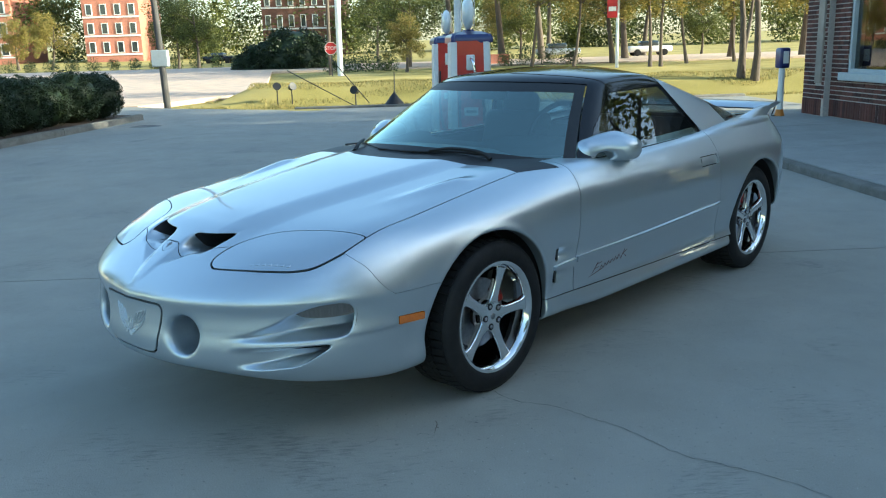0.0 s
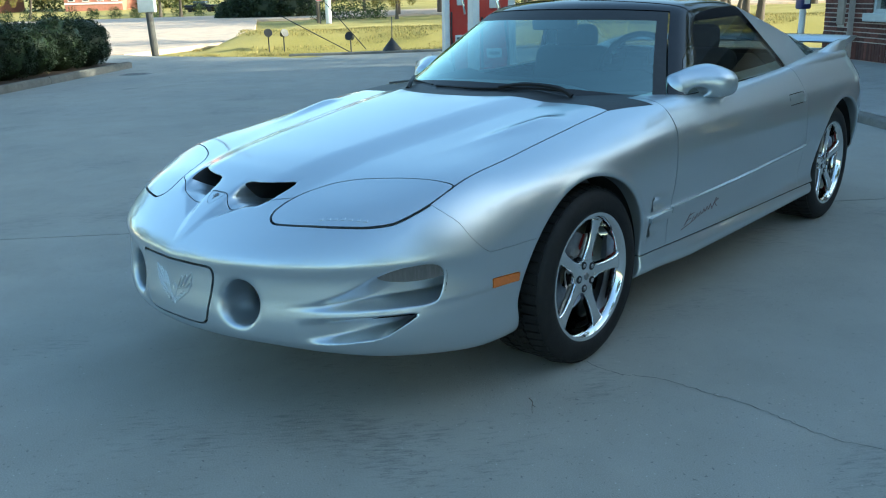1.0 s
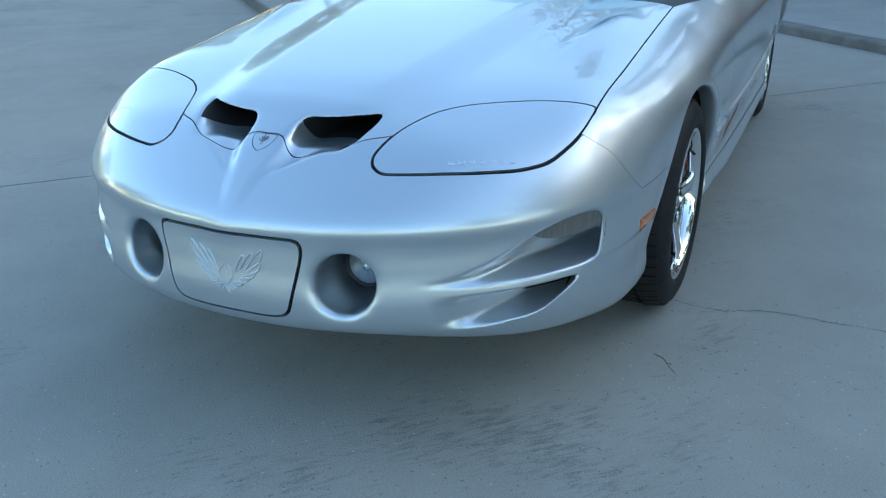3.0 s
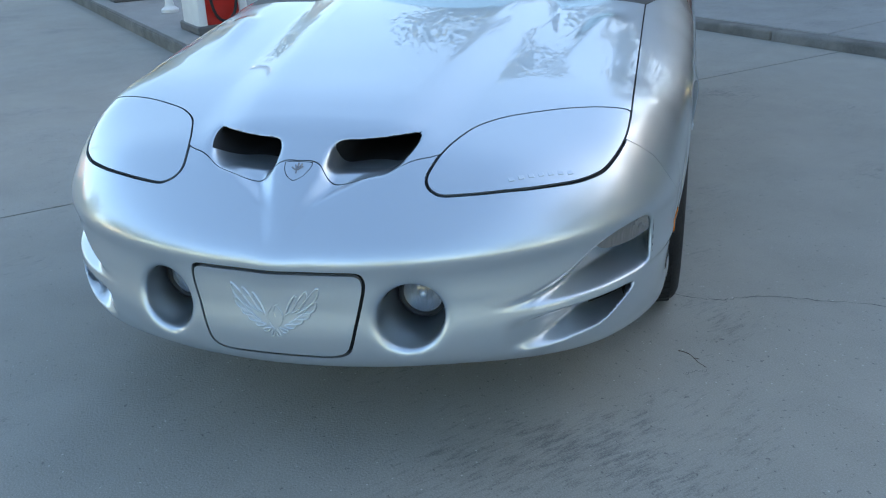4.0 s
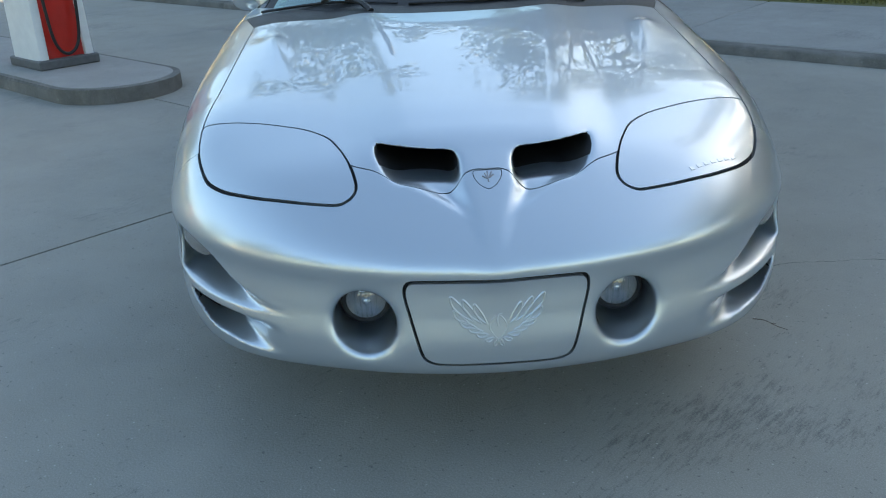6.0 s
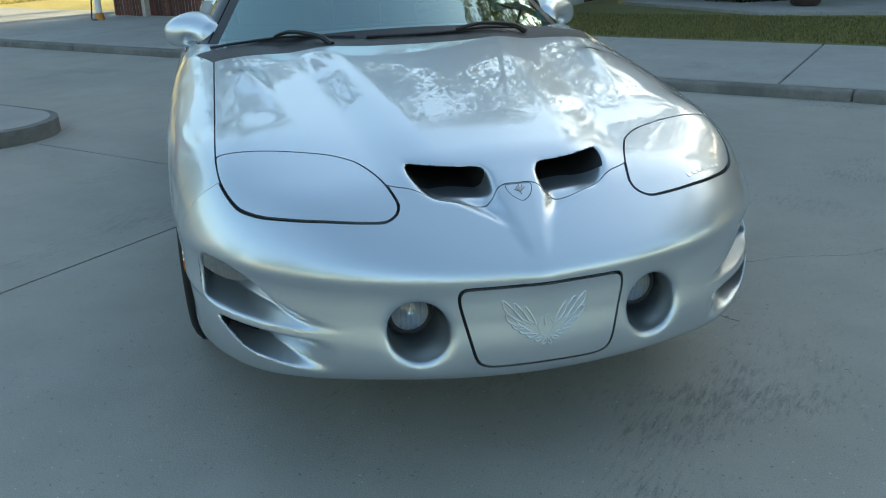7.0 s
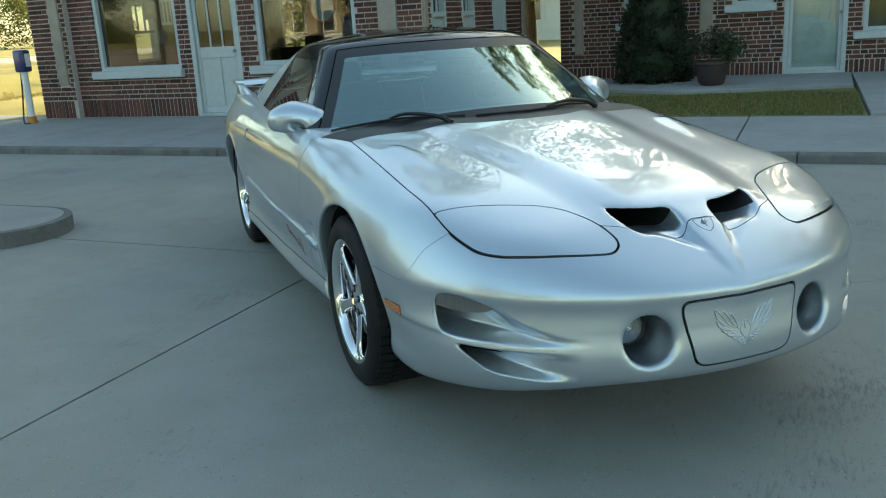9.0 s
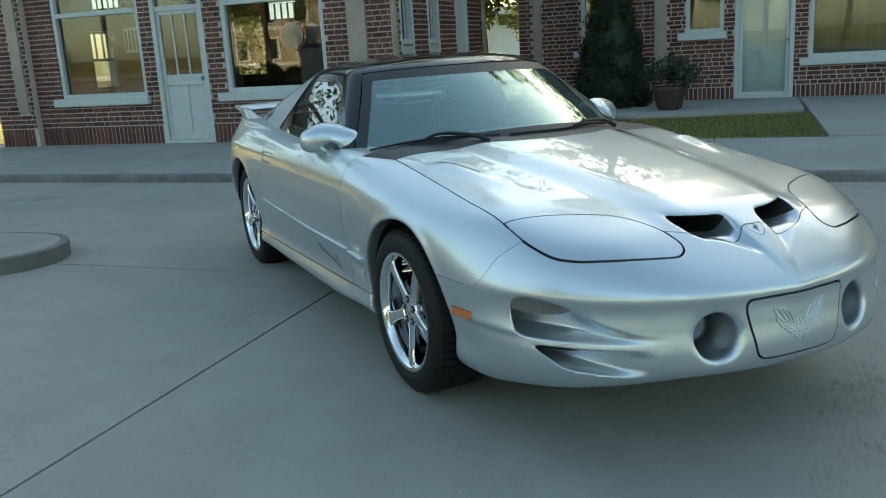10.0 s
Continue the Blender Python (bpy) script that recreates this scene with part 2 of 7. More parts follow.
def top(a, y, q):
    zc, ze = spine(y), shoulder(y)
    h = zc + (ze - zc) * (a / 0.70) ** 2
    edge = 0.245 + 0.12 * (y + 0.9)
    h = h + 0.022 * (1 - sstep(-0.095, 0.075, a - edge)) * sstep(-1.02, -0.8, y) * (1 - sstep(0.5, 0.9, y))
    h = h - 0.90 * np.maximum(a - 0.60, 0) ** 2 * sstep(-0.78, -0.45, y) * (1 - sstep(0.22, 0.60, y))
    ear = a - 0.585 - 0.20 * y
    h = h + 0.015 * np.exp(-(ear / np.where(ear > 0, 0.050, 0.036)) ** 2 - (np.where(y > 0.05, (y - 0.05) / 0.075, (y - 0.05) / 0.24)) ** 2)
    keel = 0.018 + np.clip((y + 1.13) / 0.15, 0.0, 1) * 0.045
    h = h + 0.011 * (1 - sstep(0.35, 1.5, a / keel)) * sstep(-1.14, -1.08, y) * (1 - sstep(-0.98, -0.88, y))
    n = 0.572 + (0.56 + 1.0 * (a / 0.7) ** 3) * (1 - q) + 0.5 * sstep(-0.62, 0.20, y)
    # hollows before the nostrils, either side of the keel
    inward = 0.821 * (y + 1.075) - 0.571 * (a - 0.03)
    dent = 0.020 * sstep(0.0, 0.05, inward) * sstep(-0.014, 0.026, a - keel) * (1 - sstep(0.235, 0.30, a)) * (1 - sstep(-0.95, -0.89, y))
    return -smax(0.020 + 0.014 * sstep(0.45, 0.65, a) + 0.016 * sstep(0.68, 0.80, a), -h, -n) - dent


def mouth_field(a, y, z):
    """The cavity of a hood nostril, wider at its top than at its floor."""
    m = rbox(a - 0.147 - 0.40 * (z - 0.71), y + 0.795, z - 0.710 - 0.05 * (a - 0.15) - 0.13 * np.maximum(-0.885 - y, 0), 0.084 + 0.45 * (z - 0.71), 0.185, 0.031, 0.022)
    return smax(0.008, m, (a - 0.262 + 0.75 * np.maximum(-0.90 - y, 0)) * 0.85)


def body_field(x, y, z, ducted=1.0):
    a = np.abs(x)
    q, w = plan(a, y)
    front = 1 - sstep(-0.80, -0.40, y)
    tuck = nose_tuck(z) * front + side_tuck(z) * (1 - front)
    tuck = tuck - 0.017 * np.exp(-((z - 0.245) / 0.045) ** 2) * sstep(0.15, 0.45, y) * (1 - sstep(2.3, 2.6, y))   # flared sill
    tuck = tuck - 0.006 * np.exp(-np.where(z > 0.432, (z - 0.432) / 0.030, (z - 0.432) / 0.012) ** 2) * sstep(0.72, 0.78, a) * (1 - sstep(-0.56, -0.44, y))
    ducts = 0
    zone = (1 - sstep(-0.60, -0.52, y))
    roof_z, low = duct_roof(a), duct_sill(a)
    ducts = ducts + 0.082 * sstep(0.42, 0.70, a) * (1 - sstep(0.732, 0.770, a)) * sstep(0.419, 0.444, z) * (1 - sstep(roof_z - 0.034, roof_z + 0.012, z))
    ducts = ducts + 0.105 * sstep(0.46, 0.69, a) * (1 - sstep(0.718, 0.752, a)) * sstep(low - 0.010, low + 0.018, z) * (1 - sstep(0.374, 0.403, z))
    tuck = tuck + ducts * zone * ducted
    side = (q - 1) * (0.80 * front + w * (1 - front)) + tuck
    side = side - 0.008 * np.exp(-(a / 0.050) ** 2 - ((z - 0.560) / 0.045) ** 2) * front   # pointed beak
    for ay, az in AXLES:
        r = np.sqrt((y - ay) ** 2 + (z - az) ** 2)
        side = side - 0.0045 * np.exp(-((r - ARCH - 0.006) / 0.022) ** 2) * sstep(0.30, 0.45, z)
    # dished panel behind the front wheel
    ramp = sstep(0.376, 0.396, y) * (1 - sstep(0.40, 0.57, y))
    side = side + 0.020 * ramp * (np.exp(-((z - 0.512) / 0.026) ** 2) + np.exp(-((z - 0.408) / 0.032) ** 2))
    # fold above the door moulding
    fold = z - 0.482 - 0.031 * (y - 0.56)
    side = side - 0.010 * np.exp(-(np.maximum(fold, 0) / 0.050) ** 2 - (np.minimum(fold, 0) / 0.012) ** 2) * sstep(0.60, 1.2, y) * (1 - sstep(1.90, 2.10, y))
    blend = 0.020 + 0.018 * sstep(-0.62, -0.35, y) * (1 - sstep(0.45, 0.8, y))
    f = smax(blend, z - top(a, y, q), side, (under(a) * front + 0.205 * (1 - front) + 0.13 * sstep(2.68, 2.90, y)) - z)
    # hood nostrils
    f = smax(0.0055, f, -mouth_field(a, y, z))
    # fog lamp tunnels
    f = smax(0.011, f, -smax(0.016, np.sqrt((a - 0.285) ** 2 + ((z - 0.427) * 0.96) ** 2) - 0.067, y + 0.945))
    for ay, az in AXLES:
        r = np.sqrt((y - ay) ** 2 + (z - az) ** 2)
        f = smax(0.004, f, -np.maximum(r - ARCH, 0.52 - a))
    return f


def screen_y(a, z):
    return 0.29 + (z - 0.92) / 0.47 + 1.0 * a * a


def cabin_terms(x, y, z):
    a = np.abs(x)
    screen = (screen_y(a, z) - y) * 0.41
    side = (a - 0.80 + (z - 0.86) * 0.67 + 0.05 * np.maximum(y - 1.7, 0) ** 2) * 0.83
    roof = z - (1.292 - 0.11 * (y - 1.55) ** 2 - 0.17 * a * a)
    back = (z - (1.268 - (y - 1.90) * 0.29 - 0.22 * a * a)) * 0.96
    return screen, side, roof, back


def cabin_field(x, y, z):
    return smax(0.012, *cabin_terms(x, y, z), 0.80 - z, y - 3.05)


def gradient(field, p, e=0.002):
    g = np.empty_like(p)
    for i in range(3):
        d = np.zeros(3)
        d[i] = e
        g[:, i] = (field(*(p + d).T) - field(*(p - d).T)) / (2 * e)
    return g


def surface(field, hi, y0, y1, z0, z1, h):
    """The zero surface of a field that is even in x, as points, normals and triangles."""
    xs, ys, zs = np.arange(0, hi + h, h), np.arange(y0, y1 + h, h), np.arange(z0, z1 + h, h)
    slabs = []
    for s in np.array_split(ys, 12):
        g = np.meshgrid(xs, s, zs, indexing="ij")
        slabs.append(field(*g).astype(np.float32))
    v = np.concatenate(slabs, 1)
    v = np.concatenate([v[:0:-1], v], 0)
    origin = np.array([-xs[-1], y0, z0])
    ins = v < 0
    nx, ny, nz = (n - 1 for n in v.shape)
    count = np.zeros((nx, ny, nz), np.int8)
    corner = [(i, j, k) for i in (0, 1) for j in (0, 1) for k in (0, 1)]
    for i, j, k in corner:
        count += ins[i:i + nx, j:j + ny, k:k + nz]
    cells = np.argwhere((count > 0) & (count < 8))
    index = np.full((nx, ny, nz), -1, np.int32)
    index[tuple(cells.T)] = np.arange(len(cells))
    total, hits = np.zeros((len(cells), 3)), np.zeros(len(cells))
    for c in corner:
        for ax in range(3):
            if c[ax] == 0:
                d = list(c)
                d[ax] = 1
                va, vb = v[tuple((cells + c).T)], v[tuple((cells + d).T)]
                cross = (va < 0) != (vb < 0)
                t = np.where(cross, va / np.where(cross, va - vb, 1), 0)
                p = np.tile(np.array(c, float), (len(cells), 1))
                p[:, ax] = t
                total += p * cross[:, None]
                hits += cross
    pts = origin + (cells + total / hits[:, None]) * h
    tris = []
    for ax in range(3):
        o1, o2 = [i for i in range(3) if i != ax]
        sl = [slice(1, -1)] * 3
        a_sl, b_sl = list(sl), list(sl)
        a_sl[ax], b_sl[ax] = slice(0, -1), slice(1, None)
        ia, ib = ins[tuple(a_sl)], ins[tuple(b_sl)]
        e = np.argwhere(ia != ib)
        flip = ia[tuple(e.T)]
        e = e + 1
        e[:, ax] -= 1
        quad = []
        for d1, d2 in ((0, 0), (-1, 0), (-1, -1), (0, -1)):
            q = e.copy()
            q[:, o1] += d1
            q[:, o2] += d2
            quad.append(index[tuple(q.T)])
        quad = np.stack(quad, 1)
        if ax == 1:
            flip = ~flip
        quad = np.where(flip[:, None], quad, quad[:, ::-1])
        tris += [quad[:, [0, 1, 2]], quad[:, [0, 2, 3]]]
    tris = np.concatenate(tris)
    tris = tris[(tris >= 0).all(1)]
    for _ in range(3):
        g = gradient(field, pts)
        val = field(*pts.T)
        step = np.clip(val / np.maximum((g * g).sum(1), 0.15), -h, h)
        pts = pts - g * step[:, None]
    nor = gradient(field, pts, 0.003)
    nor /= np.maximum(np.linalg.norm(nor, axis=1), 1e-6)[:, None]
    return pts, nor, tris


def clip(mesh, value):
    """Keeps the part of a mesh where value (one number a point) is under zero, cut cleanly."""
    pts, nor, tris = mesh
    inside = value < 0
    n_in = inside[tris].sum(1)
    keep = [tris[n_in == 3]]
    extra_p, extra_n, made, out = [], [], {}, []

    def cut(i, j):
        key = (min(i, j), max(i, j))
        if key not in made:
            t = value[i] / (value[i] - value[j])
            made[key] = len(pts) + len(extra_p)
            extra_p.append(pts[i] + (pts[j] - pts[i]) * t)
            n = nor[i] + (nor[j] - nor[i]) * t
            extra_n.append(n / max(np.linalg.norm(n), 1e-6))
        return made[key]
    for tri in tris[(n_in == 1) | (n_in == 2)]:
        k = [int(i) for i in tri]
        s = [inside[i] for i in k]
        if sum(s) == 1:
            o = s.index(True)
            a, b, c = k[o], k[(o + 1) % 3], k[(o + 2) % 3]
            out.append((a, cut(a, b), cut(a, c)))
        else:
            o = s.index(False)
            a, b, c = k[o], k[(o + 1) % 3], k[(o + 2) % 3]
            ab, ac = cut(a, b), cut(a, c)
            out += [(ab, b, c), (ab, c, ac)]
    tri_all = np.concatenate(keep + ([np.array(out)] if out else []))
    p_all = np.concatenate([pts, np.array(extra_p).reshape(-1, 3)])
    n_all = np.concatenate([nor, np.array(extra_n).reshape(-1, 3)])
    used, inv = np.unique(tri_all, return_inverse=True)
    return p_all[used], n_all[used], inv.reshape(-1, 3)


def panel(name, mesh, material, parent, label="", lift=0.0, rim=0.010, rim_where=None):
    """A cut piece of the surface as one panel with turned-in edges."""
    pts, nor, tris = mesh
    if len(tris) == 0:
        return None
    pts = pts + nor * lift
    nn = nor.copy()
    if rim:
        e = np.concatenate([tris[:, [0, 1]], tris[:, [1, 2]], tris[:, [2, 0]]])
        key = np.sort(e, 1)
        _, first, cnt = np.unique(key, axis=0, return_index=True, return_counts=True)
        edge = e[first[cnt == 1]]
        if rim_where is not None:
            edge = edge[rim_where(pts[edge[:, 0]])]
        ids = np.unique(edge)
        n0 = len(pts)
        top_of = {int(i): n0 + k for k, i in enumerate(ids)}
        low_of = {int(i): n0 + len(ids) + k for k, i in enumerate(ids)}
        pts = np.concatenate([pts, pts[ids], pts[ids] - nor[ids] * rim])
        nn = np.concatenate([nn, np.zeros((2 * len(ids), 3))])
        rim_t = []
        for i, j in edge:
            i, j = int(i), int(j)
            rim_t += [(top_of[j], top_of[i], low_of[i]), (top_of[j], low_of[i], low_of[j])]
        tris = np.concatenate([tris, np.array(rim_t).reshape(-1, 3)])
    me = bpy.data.meshes.new(name)
    me.vertices.add(len(pts))
    me.vertices.foreach_set("co", pts.astype(np.float32).ravel())
    me.loops.add(tris.size)
    me.loops.foreach_set("vertex_index", tris.astype(np.int32).ravel())
    me.polygons.add(len(tris))
    me.polygons.foreach_set("loop_start", np.arange(0, tris.size, 3, dtype=np.int32))
    me.polygons.foreach_set("use_smooth", np.ones(len(tris), bool))
    me.update(calc_edges=True)
    me.validate()
    me.normals_split_custom_set_from_vertices(nn.tolist())
    return link_mesh(name, me, material, parent, label)


def poly_dist(px, py, corners, r):
    """Signed distance to a rounded convex outline (corners counter-clockwise)."""
    best = None
    n = len(corners)
    for i in range(n):
        (x0, y0), (x1, y1) = corners[i], corners[(i + 1) % n]
        ex, ey = x1 - x0, y1 - y0
        length = math.hypot(ex, ey)
        d = ((px - x0) * ey - (py - y0) * ex) / length
        best = d if best is None else smax(r, best, d)
    return best


car = empty("sports_car", label="silver metallic two-door sports coupe with black roof", category="car")
GAP = 0.0021
shell = surface(body_field, 0.96, -1.25, 1.02, 0.13, 1.02, 0.0062)
shell_rear = surface(body_field, 0.96, 0.2, 3.66, 0.13, 1.02, 0.0100)

HEAD = ((0.290, -0.955), (0.300, -0.978), (0.328, -0.991), (0.41, -0.970), (0.512, -0.925), (0.605, -0.859), (0.658, -0.798), (0.690, -0.72), (0.703, -0.66), (0.705, -0.571), (0.55, -0.626), (0.42, -0.699), (0.361, -0.758), (0.312, -0.865))
BADGE = ((-0.033, -0.951), (-0.031, -0.968), (-0.020, -0.986), (0.0, -0.998), (0.020, -0.986), (0.031, -0.968), (0.033, -0.951))

# where the hood meets the nose: flat over the badge, then round under each nostril
seam_y = keyed((0.0, -0.949), (0.034, -0.949), (0.050, -0.955), (0.066, -0.968), (0.10, -0.975), (0.15, -0.971), (0.20, -0.952), (0.255, -0.915), (0.30, -0.890), (0.36, -0.83), (0.50, -0.75), (0.60, -0.69), (0.71, -0.60))
hood_back = keyed((0.0, 0.185), (0.2, 0.21), (0.35, 0.275), (0.5, 0.318), (0.75, 0.338))   # rear edge of the hood
door_y = keyed((0.28, 0.552), (0.46, 0.540), (0.60, 0.556), (0.74, 0.576), (0.90, 0.602))   # leading edge of the door
fender_y = keyed((0.54, -0.540), (0.56, -0.570), (0.60, -0.606), (0.655, -0.635), (0.70, -0.675), (0.76, -0.70))   # where the nose cover meets the fender


def fields(p):
    a, y, z = np.abs(p[:, 0]), p[:, 1], p[:, 2]
    f = {}
    well = np.full(len(p), 9.0)
    for ay, az in AXLES:
        r = np.sqrt((y - ay) ** 2 + (z - az) ** 2)
        well = np.minimum(well, np.maximum(r - ARCH - 0.004, a - (half_width(y) - 0.05)))
    f["well"] = well
    up = 0.52 - z
    f["head"] = np.maximum(poly_dist(a, y, HEAD, 0.0045), up)
    f["marker"] = np.maximum(np.maximum(np.abs(y + 0.475) - 0.064, np.abs(z - 0.437 + 0.06 * (y + 0.475)) - 0.016), 0.6 - a)
    f["gill"] = np.maximum(np.minimum(((y - 0.402) / 0.019) ** 2 + ((z - 0.512) / 0.028) ** 2, ((y - 0.408) / 0.021) ** 2 + ((z - 0.408) / 0.032) ** 2) - 1, 0.6 - a) * 0.02
    f["handle"] = np.maximum(np.maximum(np.abs(y - 1.862) - 0.100, np.abs(z - 0.765) - 0.026), 0.6 - a)
    f["hood"] = np.maximum(np.maximum(a - 0.705, np.maximum(seam_y(a) - y, y - hood_back(a))), 0.55 - z)
    f["cowl"] = np.maximum(np.maximum(np.maximum(hood_back(a) - y, y - 0.36 - a * a), a - 0.706 - 0.30 * np.maximum(y - 0.335, 0)), np.maximum(0.80 - z, np.minimum(a - 0.655, y - 0.560)))
    f["cabin"] = np.maximum(np.maximum(np.maximum(0.36 + a * a - y, y - 2.95), a - 0.655), 0.74 - z)
    f["nose"] = np.minimum(y - fender_y(z), np.maximum(z - 0.547, y + 0.2))
    f["badge"] = np.maximum(poly_dist(p[:, 0], y, BADGE, 0.0018), up)
    f["plate"] = np.maximum(poly_dist(p[:, 0], z, ((-0.140, 0.340), (0.140, 0.340), (0.160, 0.352), (0.198, 0.512), (0.190, 0.530), (-0.190, 0.530), (-0.198, 0.512), (-0.160, 0.352)), 0.006), y + 1.0)
    return f


def cut_by(*values, base=None):
    """Cuts the shell by each condition in turn; a condition is a function of points."""
    m = base or shell
    for fn in values:
        m = clip(m, fn(m[0]))
    return m


def outside(key, gap=GAP):
    return lambda p: gap - fields(p)[key]


def within(key, gap=GAP):
    return lambda p: fields(p)[key] + gap


def left(p):
    return -p[:, 0]


def right(p):
    return p[:, 0]


def rocker_z(p):
    return 0.313 - 0.017 * (p[:, 1] - 0.55)


mesh_edge = keyed((0.04, -0.838), (0.07, -0.842), (0.10, -0.824), (0.17, -0.816), (0.21, -0.838), (0.26, -0.880))


def mouth_skin(p):
    """Under zero on the walls of a nostril, over zero on the outer skin."""
    a, y, z = np.abs(p[:, 0]), p[:, 1], p[:, 2]
    q, _ = plan(a, y)
    return z - top(a, y, q) + mouth_field(a, y, z)


def throat(p):
    """Deep inside the nostrils, behind their painted lips."""
    a, y, z = np.abs(p[:, 0]), p[:, 1], p[:, 2]
    skin = mouth_skin(p)
    edge = mesh_edge(a) - 0.9 * (z - 0.676)
    return np.maximum(np.maximum(skin + 0.001, edge - y), np.maximum(np.abs(a - 0.152) - 0.135, y + 0.590))


hood_m = cut_by(outside("head", 0.0026), within("hood"), lambda p: -throat(p))
panel("hood", hood_m, PAINT, car, "silver hood with twin nostril scoops", rim_where=lambda p: np.abs(throat(p)) > 0.003)
for s in (left, right):
    panel("headlight_cover", cut_by(s, within("head")), PAINT, car, "closed silver pop-up headlight lid")
    panel("scoop_throat", cut_by(s, throat), DARK, car, "black mesh inside the scoop", rim=0)
nose_m = cut_by(within("nose", 0.0009), outside("marker", 0.001), outside("head", 0.0048), outside("hood", 0.0012), outside("badge", 0.0008), outside("plate", 0.0052), outside("well", 0))
panel("front_bumper", nose_m, PAINT, car, "silver bumper cover with fog lamp tunnels and side ducts")
panel("badge", cut_by(outside("hood", 0.0012), within("badge", 0.0008)), PAINT, car, "small silver shield badge between the nostrils")
panel("front_plate_cover", cut_by(within("plate", 0.002)), PAINT, car, "silver blank plate with embossed bird emblem", lift=0.002)
for s in (left, right):
    panel("front_fender", cut_by(s, outside("nose", 0.0009), outside("hood"), outside("head"), outside("cowl"), outside("well", 0), outside("marker", 0.001), outside("gill", 0), lambda p: p[:, 1] - door_y(p[:, 2]) + GAP, lambda p: rocker_z(p) + GAP - p[:, 2]), PAINT, car)
    panel("door_skin", cut_by(s, outside("well", 0), outside("handle", 0.0015), lambda p: door_y(p[:, 2]) + GAP - p[:, 1], lambda p: p[:, 1] - 1.985 + GAP, lambda p: rocker_z(p) + GAP - p[:, 2], lambda p: 0.66 - np.abs(p[:, 0]), base=shell_rear), PAINT, car)
    panel("rocker_skirt", cut_by(s, outside("well", 0), lambda p: 0.28 - p[:, 1], lambda p: p[:, 1] - 2.15, lambda p: p[:, 2] - rocker_z(p) + GAP, lambda p: 0.70 - np.abs(p[:, 0]), base=shell_rear), PAINT, car)
panel("rear_body", cut_by(outside("well", 0), outside("cabin"), lambda p: 1.985 + GAP - p[:, 1], lambda p: rocker_z(p) + GAP - p[:, 2] - 3 * (p[:, 1] > 2.3), base=shell_rear), PAINT, car)
panel("cowl_panel", cut_by(within("cowl", 0.0), outside("cabin", 0.0)), BLACK_TRIM, car, "black cowl panel below the windscreen", rim=0)
for base, half in ((shell, lambda p: p[:, 1] - 0.75), (shell_rear, lambda p: 0.75 - p[:, 1])):
    inner = cut_by(outside("cabin", 0.0), half, lambda p: 0.012 - mouth_skin(p), base=base)
    panel("inner_shell", (inner[0] - inner[1] * 0.011, inner[1], inner[2]), DARK, car, "black inner body seen in the panel gaps", rim=0)

# greenhouse
cab = surface(cabin_field, 0.92, 0.0, 3.1, 0.78, 1.32, 0.013)


def cab_cut(*values):
    m = cab
    for fn in values:
        m = clip(m, fn(m[0]))
    return m


def over_body(p):
    return -body_field(p[:, 0], p[:, 1], p[:, 2]) - 0.004


def on_screen(p, margin=0.0):
    s, d, r, b = cabin_terms(*p.T)
    return np.maximum(np.maximum(d + 0.020, r), b) - s + margin


SIDE_PANE = ((0.74, 0.885), (1.955, 0.905), (1.80, 1.172), (1.27, 1.165))


def side_pane(p):
    s, d, r, b = cabin_terms(*p.T)
    return np.maximum(poly_dist(p[:, 1], p[:, 2], SIDE_PANE, 0.006), np.maximum(r, s) - d)


def sail(p):
    """The painted pillar between the side window and the hatch glass."""
    y, z = p[:, 1], p[:, 2]
    s, d, r, b = cabin_terms(*p.T)
    return np.maximum(np.maximum((1.83 + (1.185 - z) * 0.62) - y, y - 2.255 - (1.085 - z) * 0.89), np.maximum(r, b) - d - 0.012)


def screen_edge(p):
    """Under zero in the clear middle of the windscreen, over zero in its black border."""
    a = np.abs(p[:, 0])
    return np.maximum(0.952 - 0.060 * (a / 0.65) ** 2 - p[:, 2], on_screen(p, 0.052))


panel("windscreen", cab_cut(over_body, lambda p: on_screen(p, 0.022), screen_edge), WINDSCREEN, car, "raked tinted windscreen", rim=0)
panel("windscreen_border", cab_cut(over_body, lambda p: on_screen(p, 0.022), lambda p: -screen_edge(p)), BLACK_TRIM, car, "black printed border of the windscreen", rim=0)
panel("hatch_glass", cab_cut(over_body, lambda p: 1.985 - p[:, 1], lambda p: 0.004 - sail(p)), HATCHGLASS, car, "dark wraparound hatch glass", rim=0)
for s in (left, right):
    panel("side_window", cab_cut(s, over_body, side_pane), SIDEGLASS, car, "dark tinted side window", rim=0)
    panel("sail_panel", cab_cut(s, over_body, sail), PAINT, car, rim=0.012)


def roof_hatch(p):
    """The lift-out panel on one side of the roof."""
    return poly_dist(np.abs(p[:, 0]), p[:, 1], ((0.075, 1.10), (0.30, 1.15), (0.62, 1.30), (0.62, 1.74), (0.075, 1.74)), 0.006)


roof_cuts = (over_body, lambda p: 0.004 - on_screen(p, 0.022), lambda p: 0.002 - side_pane(p), lambda p: 0.002 - sail(p), lambda p: p[:, 1] - 1.98)
panel("roof", cab_cut(*roof_cuts, lambda p: 0.002 - roof_hatch(p)), BLACK_GLOSS, car, "black roof with removable panels")
for s in (left, right):
    panel("roof_panel", cab_cut(s, *roof_cuts, lambda p: roof_hatch(p) + 0.002), BLACK_GLOSS, car, "black lift-out roof panel", lift=0.002)


